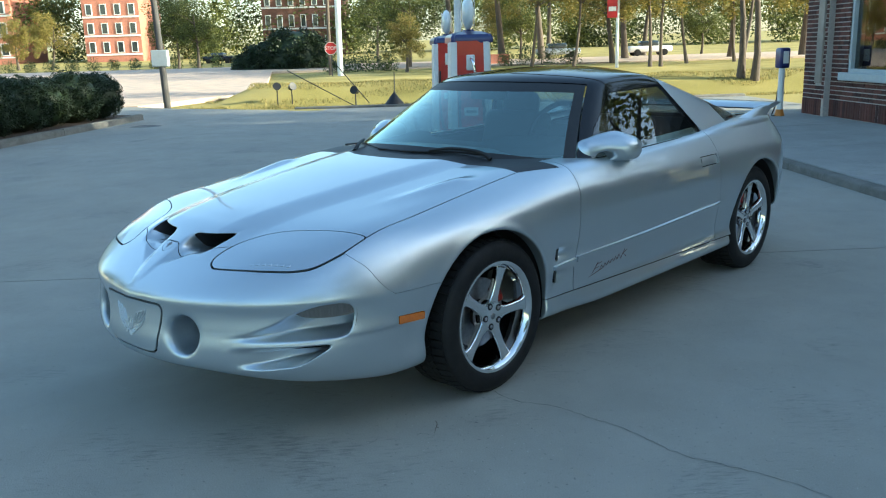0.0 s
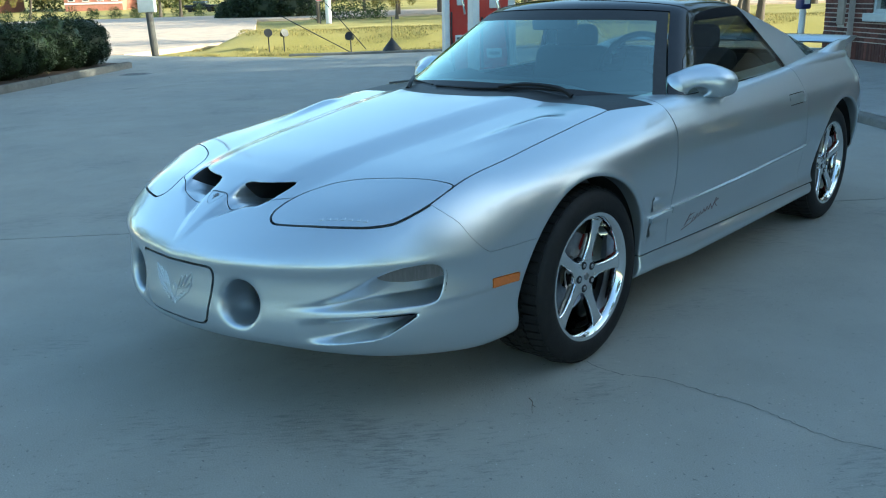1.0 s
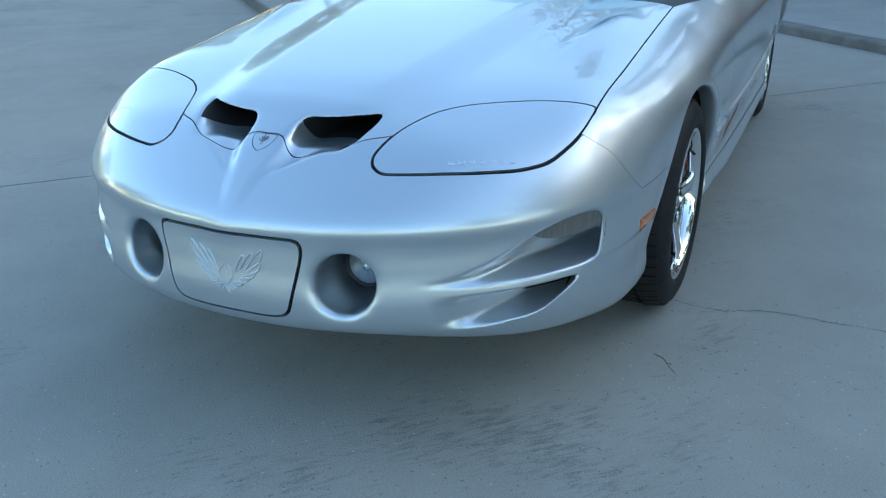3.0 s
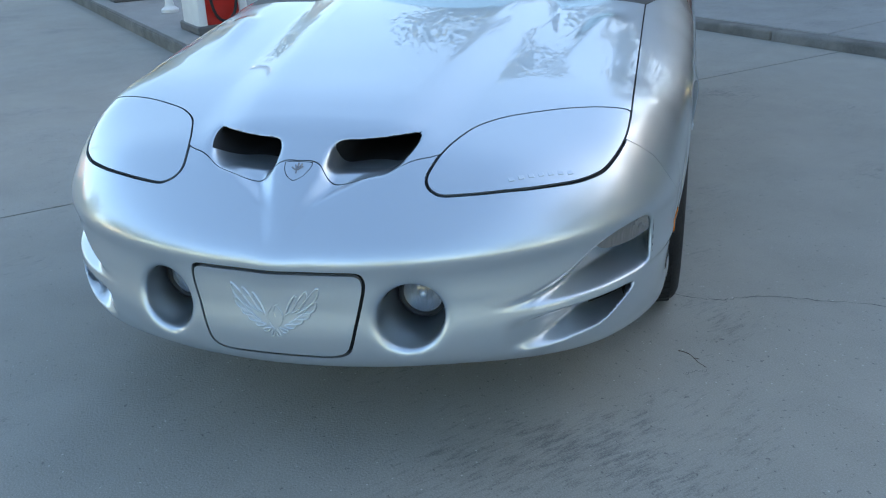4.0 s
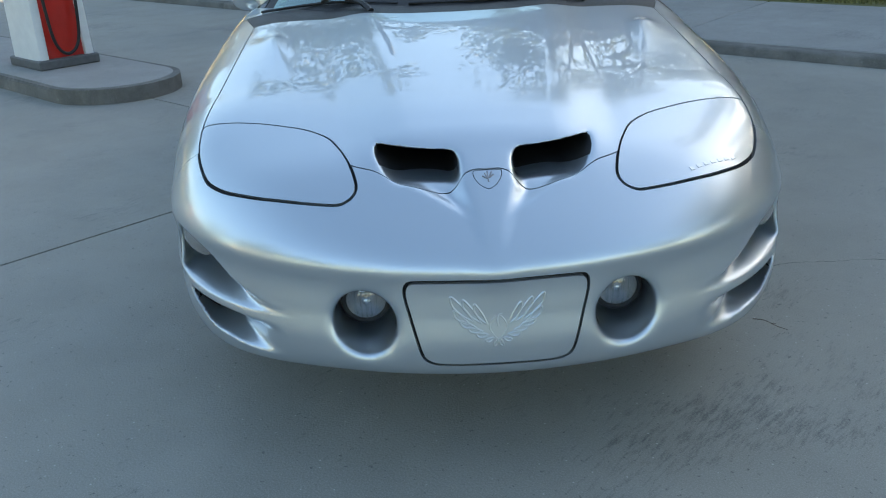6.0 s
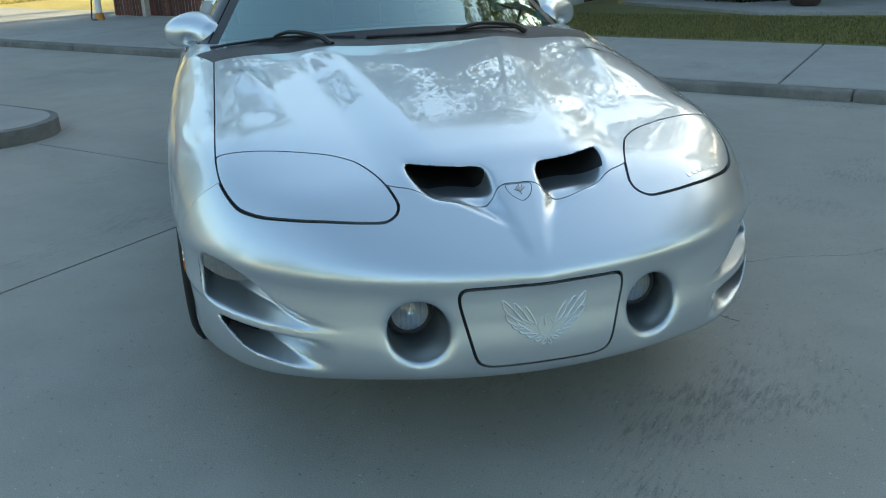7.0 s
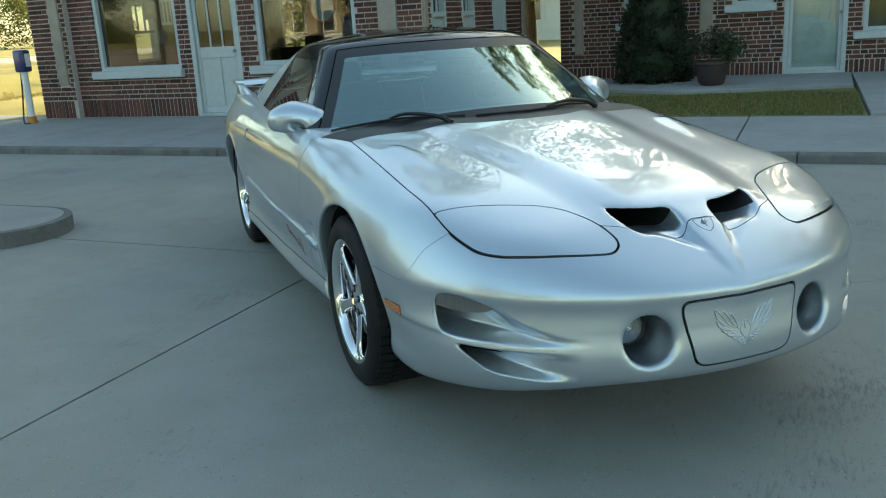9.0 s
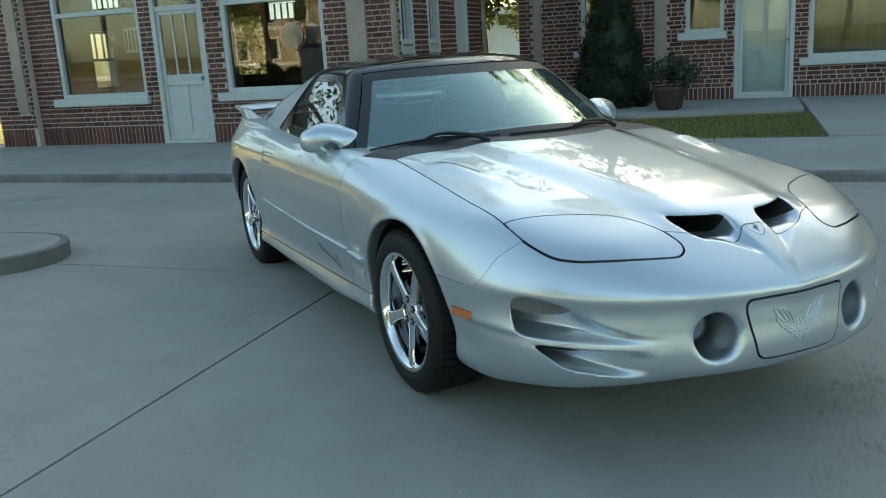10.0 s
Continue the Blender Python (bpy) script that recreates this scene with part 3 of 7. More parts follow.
# ---------- wheels ----------
def make_wheel(name):
    """A wheel about its own x axis, outer face towards +x."""
    wheel = empty(name, label="five-spoke chrome wheel with a low black tyre", category="wheel")
    turn = Matrix.Rotation(radians(90), 4, "Y")
    R, r = 0.324, 0.235
    bm = bmesh.new()
    prof = [(r - 0.004, 0.018), (r + 0.005, 0.027), (r + 0.022, 0.033), (r + 0.048, 0.031), (R - 0.020, 0.022), (R - 0.010, 0.012), (R - 0.005, 0.0), (R - 0.004, -0.20), (R - 0.010, -0.222), (R - 0.03, -0.24), (r, -0.235)]
    lathe(bm, prof, 96, turn, closed=True)
    tyre = part("tyre", bm, RUBBER, wheel, "black low-profile tyre", smooth=40)
    bm = bmesh.new()
    for k in range(56):
        a = 2 * math.pi * k / 56
        for w0, w1, da, tilt in ((0.006, -0.048, 0.0, 0.16), (-0.165, -0.212, 0.03, 0.16)):
            m = Matrix.Rotation(a + da, 4, "X")
            bmesh.ops.create_cube(bm, size=1, matrix=m @ Matrix.Translation(((w0 + w1) / 2, 0, R - 0.002)) @ Matrix.Rotation(tilt, 4, "Y" if w0 > 0 else "Z") @ Matrix.Diagonal((abs(w1 - w0), 0.0275, 0.010, 1)))
        for w, da in ((-0.078, 0.02), (-0.136, 0.05)):
            m = Matrix.Rotation(a + da, 4, "X")
            bmesh.ops.create_cube(bm, size=1, matrix=m @ Matrix.Translation((w, 0, R - 0.002)) @ Matrix.Rotation(0.5, 4, "Z") @ Matrix.Diagonal((0.040, 0.024, 0.009, 1)))
    lathe(bm, [(R - 0.006, -0.121), (R + 0.003, -0.119), (R + 0.003, -0.095), (R - 0.006, -0.093)], 72, turn, closed=True)
    part("tread", bm, RUBBER, tyre)
    bm = bmesh.new()
    lathe(bm, [(0.212, 0.010), (0.224, 0.022), (r + 0.001, 0.024), (r + 0.004, 0.016), (r - 0.004, 0.0), (0.215, -0.05), (0.205, -0.2), (0.200, -0.2), (0.208, -0.05), (0.208, -0.004)], 96, turn, closed=True)
    rim = part("rim", bm, CHROME, wheel, "polished chrome rim", smooth=35)
    bm = bmesh.new()
    secs = ((0.030, 0.034, -0.003, 0.030), (0.062, 0.029, -0.003, 0.030), (0.085, 0.0215, -0.002, 0.030), (0.13, 0.0195, 0.003, 0.030), (0.175, 0.0215, 0.008, 0.030), (0.200, 0.029, 0.010, 0.026), (0.216, 0.042, 0.010, 0.018))
    ring = []
    for d, w, x, t in secs:
        ring.append([bm.verts.new(p) for p in ((x - t, -w * 0.9, d), (x - 0.009, -w, d), (x - 0.002, -w * 0.93, d), (x, -w * 0.72, d), (x, w * 0.72, d), (x - 0.002, w * 0.93, d), (x - 0.009, w, d), (x - t, w * 0.9, d))])
    for ra, rb in zip(ring, ring[1:]):
        for i in range(7):
            bm.faces.new((ra[i], ra[i + 1], rb[i + 1], rb[i]))
        bm.faces.new((ra[7], ra[0], rb[0], rb[7]))
    bm.faces.new(ring[-1])
    me = bpy.data.meshes.new("spoke")
    bmesh.ops.recalc_face_normals(bm, faces=bm.faces)
    for fc in bm.faces:
        fc.smooth = True
    bm.to_mesh(me)
    bm.free()
    me.materials.append(CHROME)
    for k in range(5):
        sp = new("spoke", me)
        sp.parent = rim
        sp.matrix_basis = Matrix.Rotation(2 * math.pi * k / 5 - 0.27, 4, "X")
    bm = bmesh.new()
    lathe(bm, [(0.0, -0.0005), (0.056, -0.0015), (0.064, -0.004), (0.068, -0.012), (0.070, -0.05), (0.0, -0.05)], 40, turn)
    hub = part("hub", bm, CHROME, wheel, "chrome hub face", smooth=40)
    bm = bmesh.new()
    lathe(bm, [(0.0, 0.003), (0.011, 0.003), (0.015, 0.001), (0.016, -0.004), (0.0, -0.004)], 6, turn)
    part("centre_cap", bm, STEEL, hub, "dark centre cap")
    for k in range(5):
        a = 2 * math.pi * k / 5 + 0.27 + math.pi / 5
        at = Matrix.Translation((0.0, math.sin(a) * 0.046, math.cos(a) * 0.046)) @ turn
        bm = bmesh.new()
        lathe(bm, [(0.0, 0.0012), (0.0135, 0.0012), (0.0145, 0.0), (0.0145, -0.01), (0.0, -0.01)], 20, at)
        hole = part("lug_hole", bm, DARK, hub, "dark lug recess")
        bm = bmesh.new()
        lathe(bm, [(0.0, 0.0045), (0.006, 0.0042), (0.0085, 0.0015), (0.0085, -0.01), (0.0, -0.01)], 6, at)
        part("lug_nut", bm, STEEL, hub)
    bm = bmesh.new()
    tube(bm, [(-0.004, math.sin(0.9) * 0.205, math.cos(0.9) * 0.205), (0.014, math.sin(0.9) * 0.190, math.cos(0.9) * 0.190)], 0.0042, 8)
    part("valve_stem", bm, BLACK_TRIM, wheel)
    bm = bmesh.new()
    lathe(bm, [(0.06, -0.075), (0.150, -0.075), (0.150, -0.100), (0.06, -0.100)], 64, turn, closed=True)
    part("brake_disc", bm, STEEL, wheel, "steel brake disc")
    bm = bmesh.new()
    pts = [(math.sin(a) * rr, math.cos(a) * rr) for rr, rng in ((0.158, (0.62, 0.82, 1.02, 1.22, 1.42)), (0.098, (1.42, 1.22, 1.02, 0.82, 0.62))) for a in rng]
    prism(bm, pts, -0.120, -0.066, Matrix(((0, 0, 1, 0), (1, 0, 0, 0), (0, 1, 0, 0), (0, 0, 0, 1))))
    bmesh.ops.bevel(bm, geom=list(bm.edges), offset=0.006, segments=2, affect="EDGES")
    part("brake_caliper", bm, RED_CAL, wheel, "red brake caliper", smooth=40)
    return wheel


FACE_F, FACE_R = 0.818, 0.826
w_fl = make_wheel("wheel")
w_fl.parent = car
w_fl.matrix_basis = pose(FACE_F + 0.012, 0, 0.322, 0, 0, -0.6)
for x, y, turn_z in ((FACE_R, 2.567, 0), (-FACE_F - 0.012, 0, 180.4), (-FACE_R, 2.567, 180)):
    wc = copy_thing(w_fl, pose(x, y, 0.322, 20 * x, 0, turn_z))
    wc.parent = car

# ---------- ground ----------
def weathered(m, scuff_turn=0.0, strength=1.0):
    """Adds scuffs, dark pits and pale grit to a concrete surface."""
    n, l = m.node_tree.nodes, m.node_tree.links
    b = n["Principled BSDF"]
    col = b.inputs["Base Color"].links[0].from_socket
    tc = n.new("ShaderNodeTexCoord")

    def layer(col, value, lo, hi, colour, amount):
        mr, mx = n.new("ShaderNodeMapRange"), n.new("ShaderNodeMix")
        mx.data_type = "RGBA"
        mr.inputs[1].default_value, mr.inputs[2].default_value, mr.inputs[3].default_value, mr.inputs[4].default_value = lo, hi, 0.0, amount * strength
        l.new(value, mr.inputs[0]), l.new(mr.outputs[0], mx.inputs[0]), l.new(col, mx.inputs[6])
        mx.inputs[7].default_value = (*colour, 1)
        return mx.outputs[2]

    def noise_of(scale, detail, rough=0.6, stretch=None):
        t = n.new("ShaderNodeTexNoise")
        t.inputs["Scale"].default_value, t.inputs["Detail"].default_value, t.inputs["Roughness"].default_value = scale, detail, rough
        src = tc.outputs["Object"]
        if stretch:
            mp = n.new("ShaderNodeMapping")
            mp.inputs["Rotation"].default_value = (0, 0, scuff_turn)
            mp.inputs["Scale"].default_value = stretch
            l.new(src, mp.inputs[0])
            src = mp.outputs[0]
        l.new(src, t.inputs["Vector"])
        return t.outputs[0]

    def product(x, y):
        p = n.new("ShaderNodeMath")
        p.operation = "MULTIPLY"
        l.new(x, p.inputs[0]), l.new(y, p.inputs[1])
        return p.outputs[0]
    blotch = noise_of(1.6, 5, 0.7)
    col = layer(col, blotch, 0.45, 0.75, (0.34, 0.335, 0.31), 0.45)
    col = layer(col, product(noise_of(1.0, 6, 0.75, (62, 13.0, 1)), noise_of(1.3, 3)), 0.30, 0.42, (0.09, 0.095, 0.095), 0.7)
    col = layer(col, noise_of(55, 4, 0.55), 0.645, 0.69, (0.06, 0.06, 0.06), 0.65)
    vo = n.new("ShaderNodeTexVoronoi")
    vo.inputs["Scale"].default_value = 26
    l.new(tc.outputs["Object"], vo.inputs["Vector"])
    col = layer(col, vo.outputs["Distance"], 0.080, 0.045, (0.60, 0.59, 0.54), 0.65)
    col = layer(col, noise_of(230, 3, 0.7), 0.42, 0.72, (0.44, 0.44, 0.41), 0.5)
    l.new(col, b.inputs["Base Color"])
    return m


CONCRETE = weathered(mat("worn_concrete", (0.288, 0.273, 0.236), rough=0.85, vary=0.10, scale=3.0, bump=0.22, bump_scale=140, second=(0.17, 0.18, 0.17), second_scale=0.5, second_amount=0.45), 0.6)
KERB_MAT = weathered(mat("kerb_concrete", (0.15, 0.142, 0.128), rough=0.9, vary=0.3, scale=9, bump=0.4, bump_scale=50, second=(0.07, 0.068, 0.060), second_scale=3.5, second_amount=0.7), 0.0, 0.5)
WALK_MAT = weathered(mat("pavement_concrete", (0.30, 0.295, 0.28), rough=0.88, vary=0.12, scale=4, bump=0.15, second=(0.2, 0.195, 0.185), second_scale=0.8, second_amount=0.5), 0.3, 0.6)
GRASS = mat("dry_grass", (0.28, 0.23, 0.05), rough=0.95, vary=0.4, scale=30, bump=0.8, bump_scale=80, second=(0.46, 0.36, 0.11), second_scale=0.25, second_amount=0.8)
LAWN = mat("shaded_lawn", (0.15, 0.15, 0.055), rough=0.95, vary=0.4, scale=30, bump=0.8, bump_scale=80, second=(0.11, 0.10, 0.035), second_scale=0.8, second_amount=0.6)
ROAD_MAT = mat("pale_road", (0.58, 0.43, 0.32), rough=0.9, vary=0.12, scale=2, second=(0.26, 0.24, 0.22), second_amount=0.5)


def lot(ob):
    ob.matrix_world = LOT
    return ob


# ---------- car details ----------


def on_nose(x, z, lift=0.0):
    """The point of the nose's front face at this place."""
    lo_y, hi_y = -1.3, -0.9
    for _ in range(40):
        m = (lo_y + hi_y) / 2
        if body_field(np.array([x]), np.array([m]), np.array([z]))[0] < 0:
            hi_y = m
        else:
            lo_y = m
    return Vector((x, hi_y - lift, z))


def on_side(y, z, lift=0.0, side=1):
    lo_x, hi_x = 0.5, 1.1
    for _ in range(40):
        m = (lo_x + hi_x) / 2
        if body_field(np.array([m]), np.array([y]), np.array([z]))[0] < 0:
            lo_x = m
        else:
            hi_x = m
    return Vector((side * (lo_x + lift), y, z))


def on_top(x, y, lift=0.0):
    lo_z, hi_z = 0.5, 1.1
    for _ in range(40):
        m = (lo_z + hi_z) / 2
        if body_field(np.array([x]), np.array([y]), np.array([m]))[0] < 0:
            lo_z = m
        else:
            hi_z = m
    return Vector((x, y, lo_z + lift))


def parking(p):
    a, y, z = np.abs(p[:, 0]), p[:, 1], p[:, 2]
    return np.maximum(poly_dist(a, z, ((0.668, 0.505), (0.70, 0.496), (0.745, 0.494), (0.775, 0.502), (0.775, 0.560), (0.71, 0.566), (0.662, 0.556), (0.652, 0.522)), 0.004), y + 0.5)


smooth_nose = surface(lambda x, y, z: body_field(x, y, z, 0.0), 0.80, -1.0, -0.56, 0.44, 0.56, 0.007)
smooth_nose = clip(smooth_nose, parking(smooth_nose[0]))
for s in (left, right):
    panel("side_marker", cut_by(s, within("marker", 0.001)), AMBER, car, "amber side marker lens", lift=0.003)
    panel("parking_lamp", clip(smooth_nose, s(smooth_nose[0])), LENS, car, "clear parking lamp lens", lift=-0.006, rim=0.045)
    # plain black sheet over the inner part of the lower duct
    panel("duct_backing", cut_by(s, lambda p: np.maximum(np.maximum(np.abs(np.abs(p[:, 0]) - 0.680) - 0.040, np.abs(p[:, 2] - 0.386) - 0.013), p[:, 1] + 0.5)), DARK, car, "black sheet deep in the lower duct", lift=0.004, rim=0)
    panel("door_handle", cut_by(s, within("handle", 0.0015), base=shell_rear), PAINT, car, "silver flush door handle", lift=-0.007)
    panel("handle_flap", cut_by(s, within("handle", 0.008), lambda p: 0.760 - p[:, 2], base=shell_rear), PAINT, car, "silver pull flap of the handle", lift=-0.001, rim=0.010)
    panel("door_moulding", cut_by(s, lambda p: np.maximum(np.abs(p[:, 2] - 0.464 - 0.031 * (p[:, 1] - 0.56)) - 0.013, 0.6 - np.abs(p[:, 0])), lambda p: 0.549 - p[:, 1], lambda p: p[:, 1] - 1.975, base=shell_rear), PAINT, car, "silver side moulding", lift=0.011, rim=0.013)
    panel("fender_fin", cut_by(s, lambda p: np.maximum(np.abs(p[:, 2] - 0.455) - 0.010 - 0.05 * np.maximum(p[:, 1] - 0.37, 0), 0.6 - np.abs(p[:, 0])), lambda p: 0.372 - p[:, 1], lambda p: p[:, 1] - 0.533), PAINT, car, "silver fin between the side gills", lift=0.014, rim=0.018)

for sx in (-1, 1):
    lamp = empty("fog_lamp")
    lamp.parent = car
    lamp.matrix_basis = Matrix.Translation((sx * 0.287, -1.003, 0.434))
    lamp["label"] = "round clear fog lamp"
    turn = Matrix.Rotation(radians(90), 4, "X")
    bm = bmesh.new()
    lathe(bm, [(0.050, 0.004), (0.044, -0.010), (0.032, -0.022), (0.014, -0.029), (0.0, -0.030), (0.0, -0.034), (0.050, -0.034)], 36, turn)
    part("reflector", bm, STEEL, lamp, "bright bowl reflector", smooth=50)
    bm = bmesh.new()
    for k in range(5):
        x = -0.024 + 0.012 * k
        half = math.sqrt(0.048 ** 2 - x * x)
        tube(bm, [(x, -0.006 - 0.014 * (1 - (q * half / 0.048) ** 2 - (x / 0.048) ** 2), q * half) for q in (-1, -0.6, -0.2, 0.2, 0.6, 1)], 0.0016, 6)
    lens = part("lens", lathe(bmesh.new(), [(0.0, 0.020), (0.020, 0.0175), (0.038, 0.010), (0.049, 0.001), (0.049, -0.002), (0.038, 0.006), (0.020, 0.0135), (0.0, 0.016)], 36, turn), LAMP_GLASS, lamp, "domed clear glass", smooth=50)
    part("flutes", bm, LAMP_GLASS, lens)
    bm = bmesh.new()
    lathe(bm, [(0.045, -0.075), (0.045, 0.006), (0.049, 0.009), (0.056, 0.006), (0.058, -0.075)], 36, turn, closed=True)
    part("bezel", bm, BLACK_TRIM, lamp)
    bm = bmesh.new()
    lathe(bm, [(0.0, 0.012), (0.008, 0.010), (0.014, 0.002), (0.016, -0.010), (0.014, -0.028), (0.0, -0.028)], 16, turn)
    part("bulb_cap", bm, CHROME, lamp, smooth=50)

# embossed bird shape on the blank plate: plain feather outlines
emblem = empty("emblem")
emblem.parent = car
emblem["label"] = "embossed silver spread-wing emblem"


def stroke(name, pts, r0, r1, parent):
    bm = bmesh.new()
    c = spline_pts([on_nose(x, z, 0.0030) for x, z in pts], 6)
    tube(bm, c, lambda q: max(0.0006, r0 + (r1 - r0) * q), 8)
    part(name, bm, PAINT, parent, smooth=60)


def feather(x0, z0, x1, z1, width, sx):
    """A leaf-shaped outline between a root and a tip, bowed upwards."""
    dx, dz = x1 - x0, z1 - z0
    ln = math.hypot(dx, dz)
    nx, nz = dz / ln, -dx / ln
    pts = [(x0 + dx * t + nx * width * h, z0 + dz * t + nz * width * h) for t, h in ((0.0, 0.0), (0.35, 0.62), (0.75, 0.75), (1.0, 0.0), (0.70, -0.22), (0.35, -0.20), (0.0, 0.0))]
    stroke("feather", [(sx * x, z) for x, z in pts], 0.0024, 0.0024, emblem)


for sx in (-1, 1):
    for x0, z0, x1, z1, w in ((0.050, 0.440, 0.099, 0.498, 0.015), (0.036, 0.438, 0.073, 0.490, 0.014), (0.023, 0.434, 0.049, 0.480, 0.012),
                              (0.060, 0.434, 0.093, 0.467, 0.012), (0.046, 0.427, 0.080, 0.443, 0.011), (0.034, 0.419, 0.064, 0.428, 0.010), (0.021, 0.411, 0.047, 0.414, 0.009), (0.010, 0.404, 0.028, 0.399, 0.008)):
        feather(x0, z0, x1, z1, w, sx)
    feather(0.003, 0.402, 0.010, 0.385, 0.006, sx)
    stroke("body_line", [(sx * 0.006, 0.452), (sx * 0.015, 0.440), (sx * 0.018, 0.425), (sx * 0.008, 0.408), (sx * 0.002, 0.402)], 0.0015, 0.0012, emblem)
stroke("crest", [(0.0, 0.430), (-0.002, 0.444), (0.001, 0.454), (0.010, 0.457)], 0.0026, 0.0010, emblem)

# low raised plain marks on one lid
for k in range(7):
    t = k / 6
    x, y = 0.470 + 0.118 * t, -0.919 + 0.072 * t
    p = on_top(x, y, 0.0)
    bm = bmesh.new()
    bmesh.ops.create_cube(bm, size=1, matrix=Matrix.Translation(p) @ Matrix.Rotation(0.55, 4, "Z") @ Matrix.Rotation(0.5, 4, "X") @ Matrix.Diagonal((0.0135, 0.0115, 0.0020, 1)))
    bmesh.ops.bevel(bm, geom=list(bm.edges), offset=0.0010, segments=1, affect="EDGES")
    part("raised_mark", bm, PAINT, car)
# small mark on the badge
bm = bmesh.new()
for pts in (((-0.012, -0.966), (0.0, -0.972), (0.013, -0.963)), ((-0.006, -0.960), (0.001, -0.972), (0.009, -0.957)), ((0.0, -0.955), (0.001, -0.980))):
    tube(bm, spline_pts([on_top(x, y, 0.0008) for x, y in pts], 5), 0.0017, 6)
part("badge_mark", bm, STEEL, car, "dark engraved mark on the badge")

# red script on the doors, as plain strokes
for sx in (-1, 1):
    marks = [((0.672, 0.348), (0.80, 0.372)), ((0.700, 0.362), (0.742, 0.408)), ((0.728, 0.398), (0.775, 0.404)), ((0.722, 0.380), (0.752, 0.384))]
    marks += [((0.762 + 0.030 * k, 0.368 + 0.004 * k), (0.776 + 0.030 * k, 0.388 + 0.005 * k)) for k in range(6)]
    marks += [((0.775 + 0.030 * k, 0.386 + 0.005 * k), (0.792 + 0.030 * k, 0.372 + 0.004 * k)) for k in range(6)]
    marks += [((0.945, 0.385), (0.975, 0.432)), ((0.955, 0.408), (1.000, 0.424)), ((0.962, 0.410), (0.995, 0.388))]
    for (y0, z0), (y1, z1) in marks:
        bm = bmesh.new()
        tube(bm, [on_side(y0 + (y1 - y0) * t, z0 + (z1 - z0) * t, 0.0003, sx) for t in (0, 0.5, 1)], 0.0016, 5)
        part("script_stroke", bm, DECAL, car, "dark red decorative stroke on the door")

# door mirrors
def mirror_field(x, y, z):
    a = np.abs(x)
    cx, cy, cz = a - 0.782, y - 1.035, z - 0.913
    c, s = math.cos(0.45), math.sin(0.45)
    ex, ey = cx * c + cy * s, -cx * s + cy * c
    head = ((np.abs(ex / 0.122) ** 2.5 + np.abs(ey / 0.105) ** 2.5 + np.abs(cz / 0.066) ** 2.5) ** (1 / 2.5) - 1) * 0.062
    head = smax(0.006, head, ey - 0.055)
    # the wide foot that runs to the pillar
    t = np.clip(((a - 0.715) * 0.07 + (y - 0.86) * 0.14) / (0.07 ** 2 + 0.14 ** 2), 0, 1)
    foot = np.sqrt(((a - 0.715 - 0.07 * t) * 0.9) ** 2 + ((y - 0.86 - 0.14 * t) * 1.0) ** 2 + ((z - 0.900 - 0.012 * t) * 0.80) ** 2) - 0.049 - 0.004 * t
    f = -smax(0.026, -head, -foot)
    f = smax(0.008, f, 0.856 - z)
    hollow = np.sqrt(((a - 0.785) / 0.050) ** 2 + ((y - 0.912) / 0.036) ** 2 + ((z - 0.890) / 0.018) ** 2) - 1
    return smax(0.010, f, -hollow * 0.020)


mir = surface(mirror_field, 1.02, 0.70, 1.22, 0.80, 1.02, 0.007)
for s in (left, right):
    panel("door_mirror", clip(mir, s(mir[0])), PAINT, car, "rounded silver door mirror", rim=0)
for sx in (-1, 1):
    bm = boxed((min(sx * 0.735, sx * 0.815), 0.92, 0.842), (max(sx * 0.735, sx * 0.815), 1.03, 0.864), 0.010, 2)
    part("mirror_stem", bm, BLACK_TRIM, car, "black stem under the mirror", smooth=50)

# wiper arms and blades, parked at the foot of the windscreen
for blade, arm in ((((-0.72, 0.600, 0.893), (-0.55, 0.560, 0.914), (-0.42, 0.470, 0.930), (-0.20, 0.350, 0.930)), ((-0.48, 0.510, 0.930), (-0.42, 0.465, 0.948), (-0.33, 0.345, 0.940), (-0.29, 0.28, 0.915))),
                   (((-0.16, 0.325, 0.930), (0.08, 0.310, 0.931), (0.30, 0.385, 0.932), (0.44, 0.450, 0.920)), ((0.18, 0.335, 0.938), (0.29, 0.375, 0.950), (0.42, 0.420, 0.935), (0.48, 0.43, 0.905)))):
    wp = empty("wiper")
    wp.parent = car
    wp["label"] = "black wiper arm and blade"
    bm = bmesh.new()
    tube(bm, spline_pts(blade, 6), 0.0050, 6)
    part("blade", bm, BLACK_TRIM, wp)
    bm = bmesh.new()
    tube(bm, spline_pts(arm, 6), lambda q: 0.006 + 0.006 * q, 6)
    part("arm", bm, BLACK_TRIM, wp)

# rear wing
bm = bmesh.new()
secs = []
for t in np.linspace(-1, 1, 33):
    yc, zc, ch = 2.99 + 0.04 * abs(t) ** 3, 0.988 + 0.012 * (1 - t * t), 0.130 - 0.02 * abs(t) ** 6
    secs.append([bm.verts.new((0.765 * t, yc + ch * cy, zc + 0.020 * cz + 0.012 * cy)) for cy, cz in ((-1.0, 0.0), (-0.7, 0.75), (0.0, 1.0), (0.7, 0.5), (1.0, 0.15), (0.98, -0.25), (0.3, -0.7), (-0.5, -0.8), (-0.9, -0.5))])
for a, b in zip(secs, secs[1:]):
    for i in range(9):
        bm.faces.new((a[i], a[(i + 1) % 9], b[(i + 1) % 9], b[i]))
bm.faces.new(secs[0]), bm.faces.new(secs[-1][::-1])
wing = part("rear_wing", bm, PAINT, car, "silver raised rear wing", smooth=50)
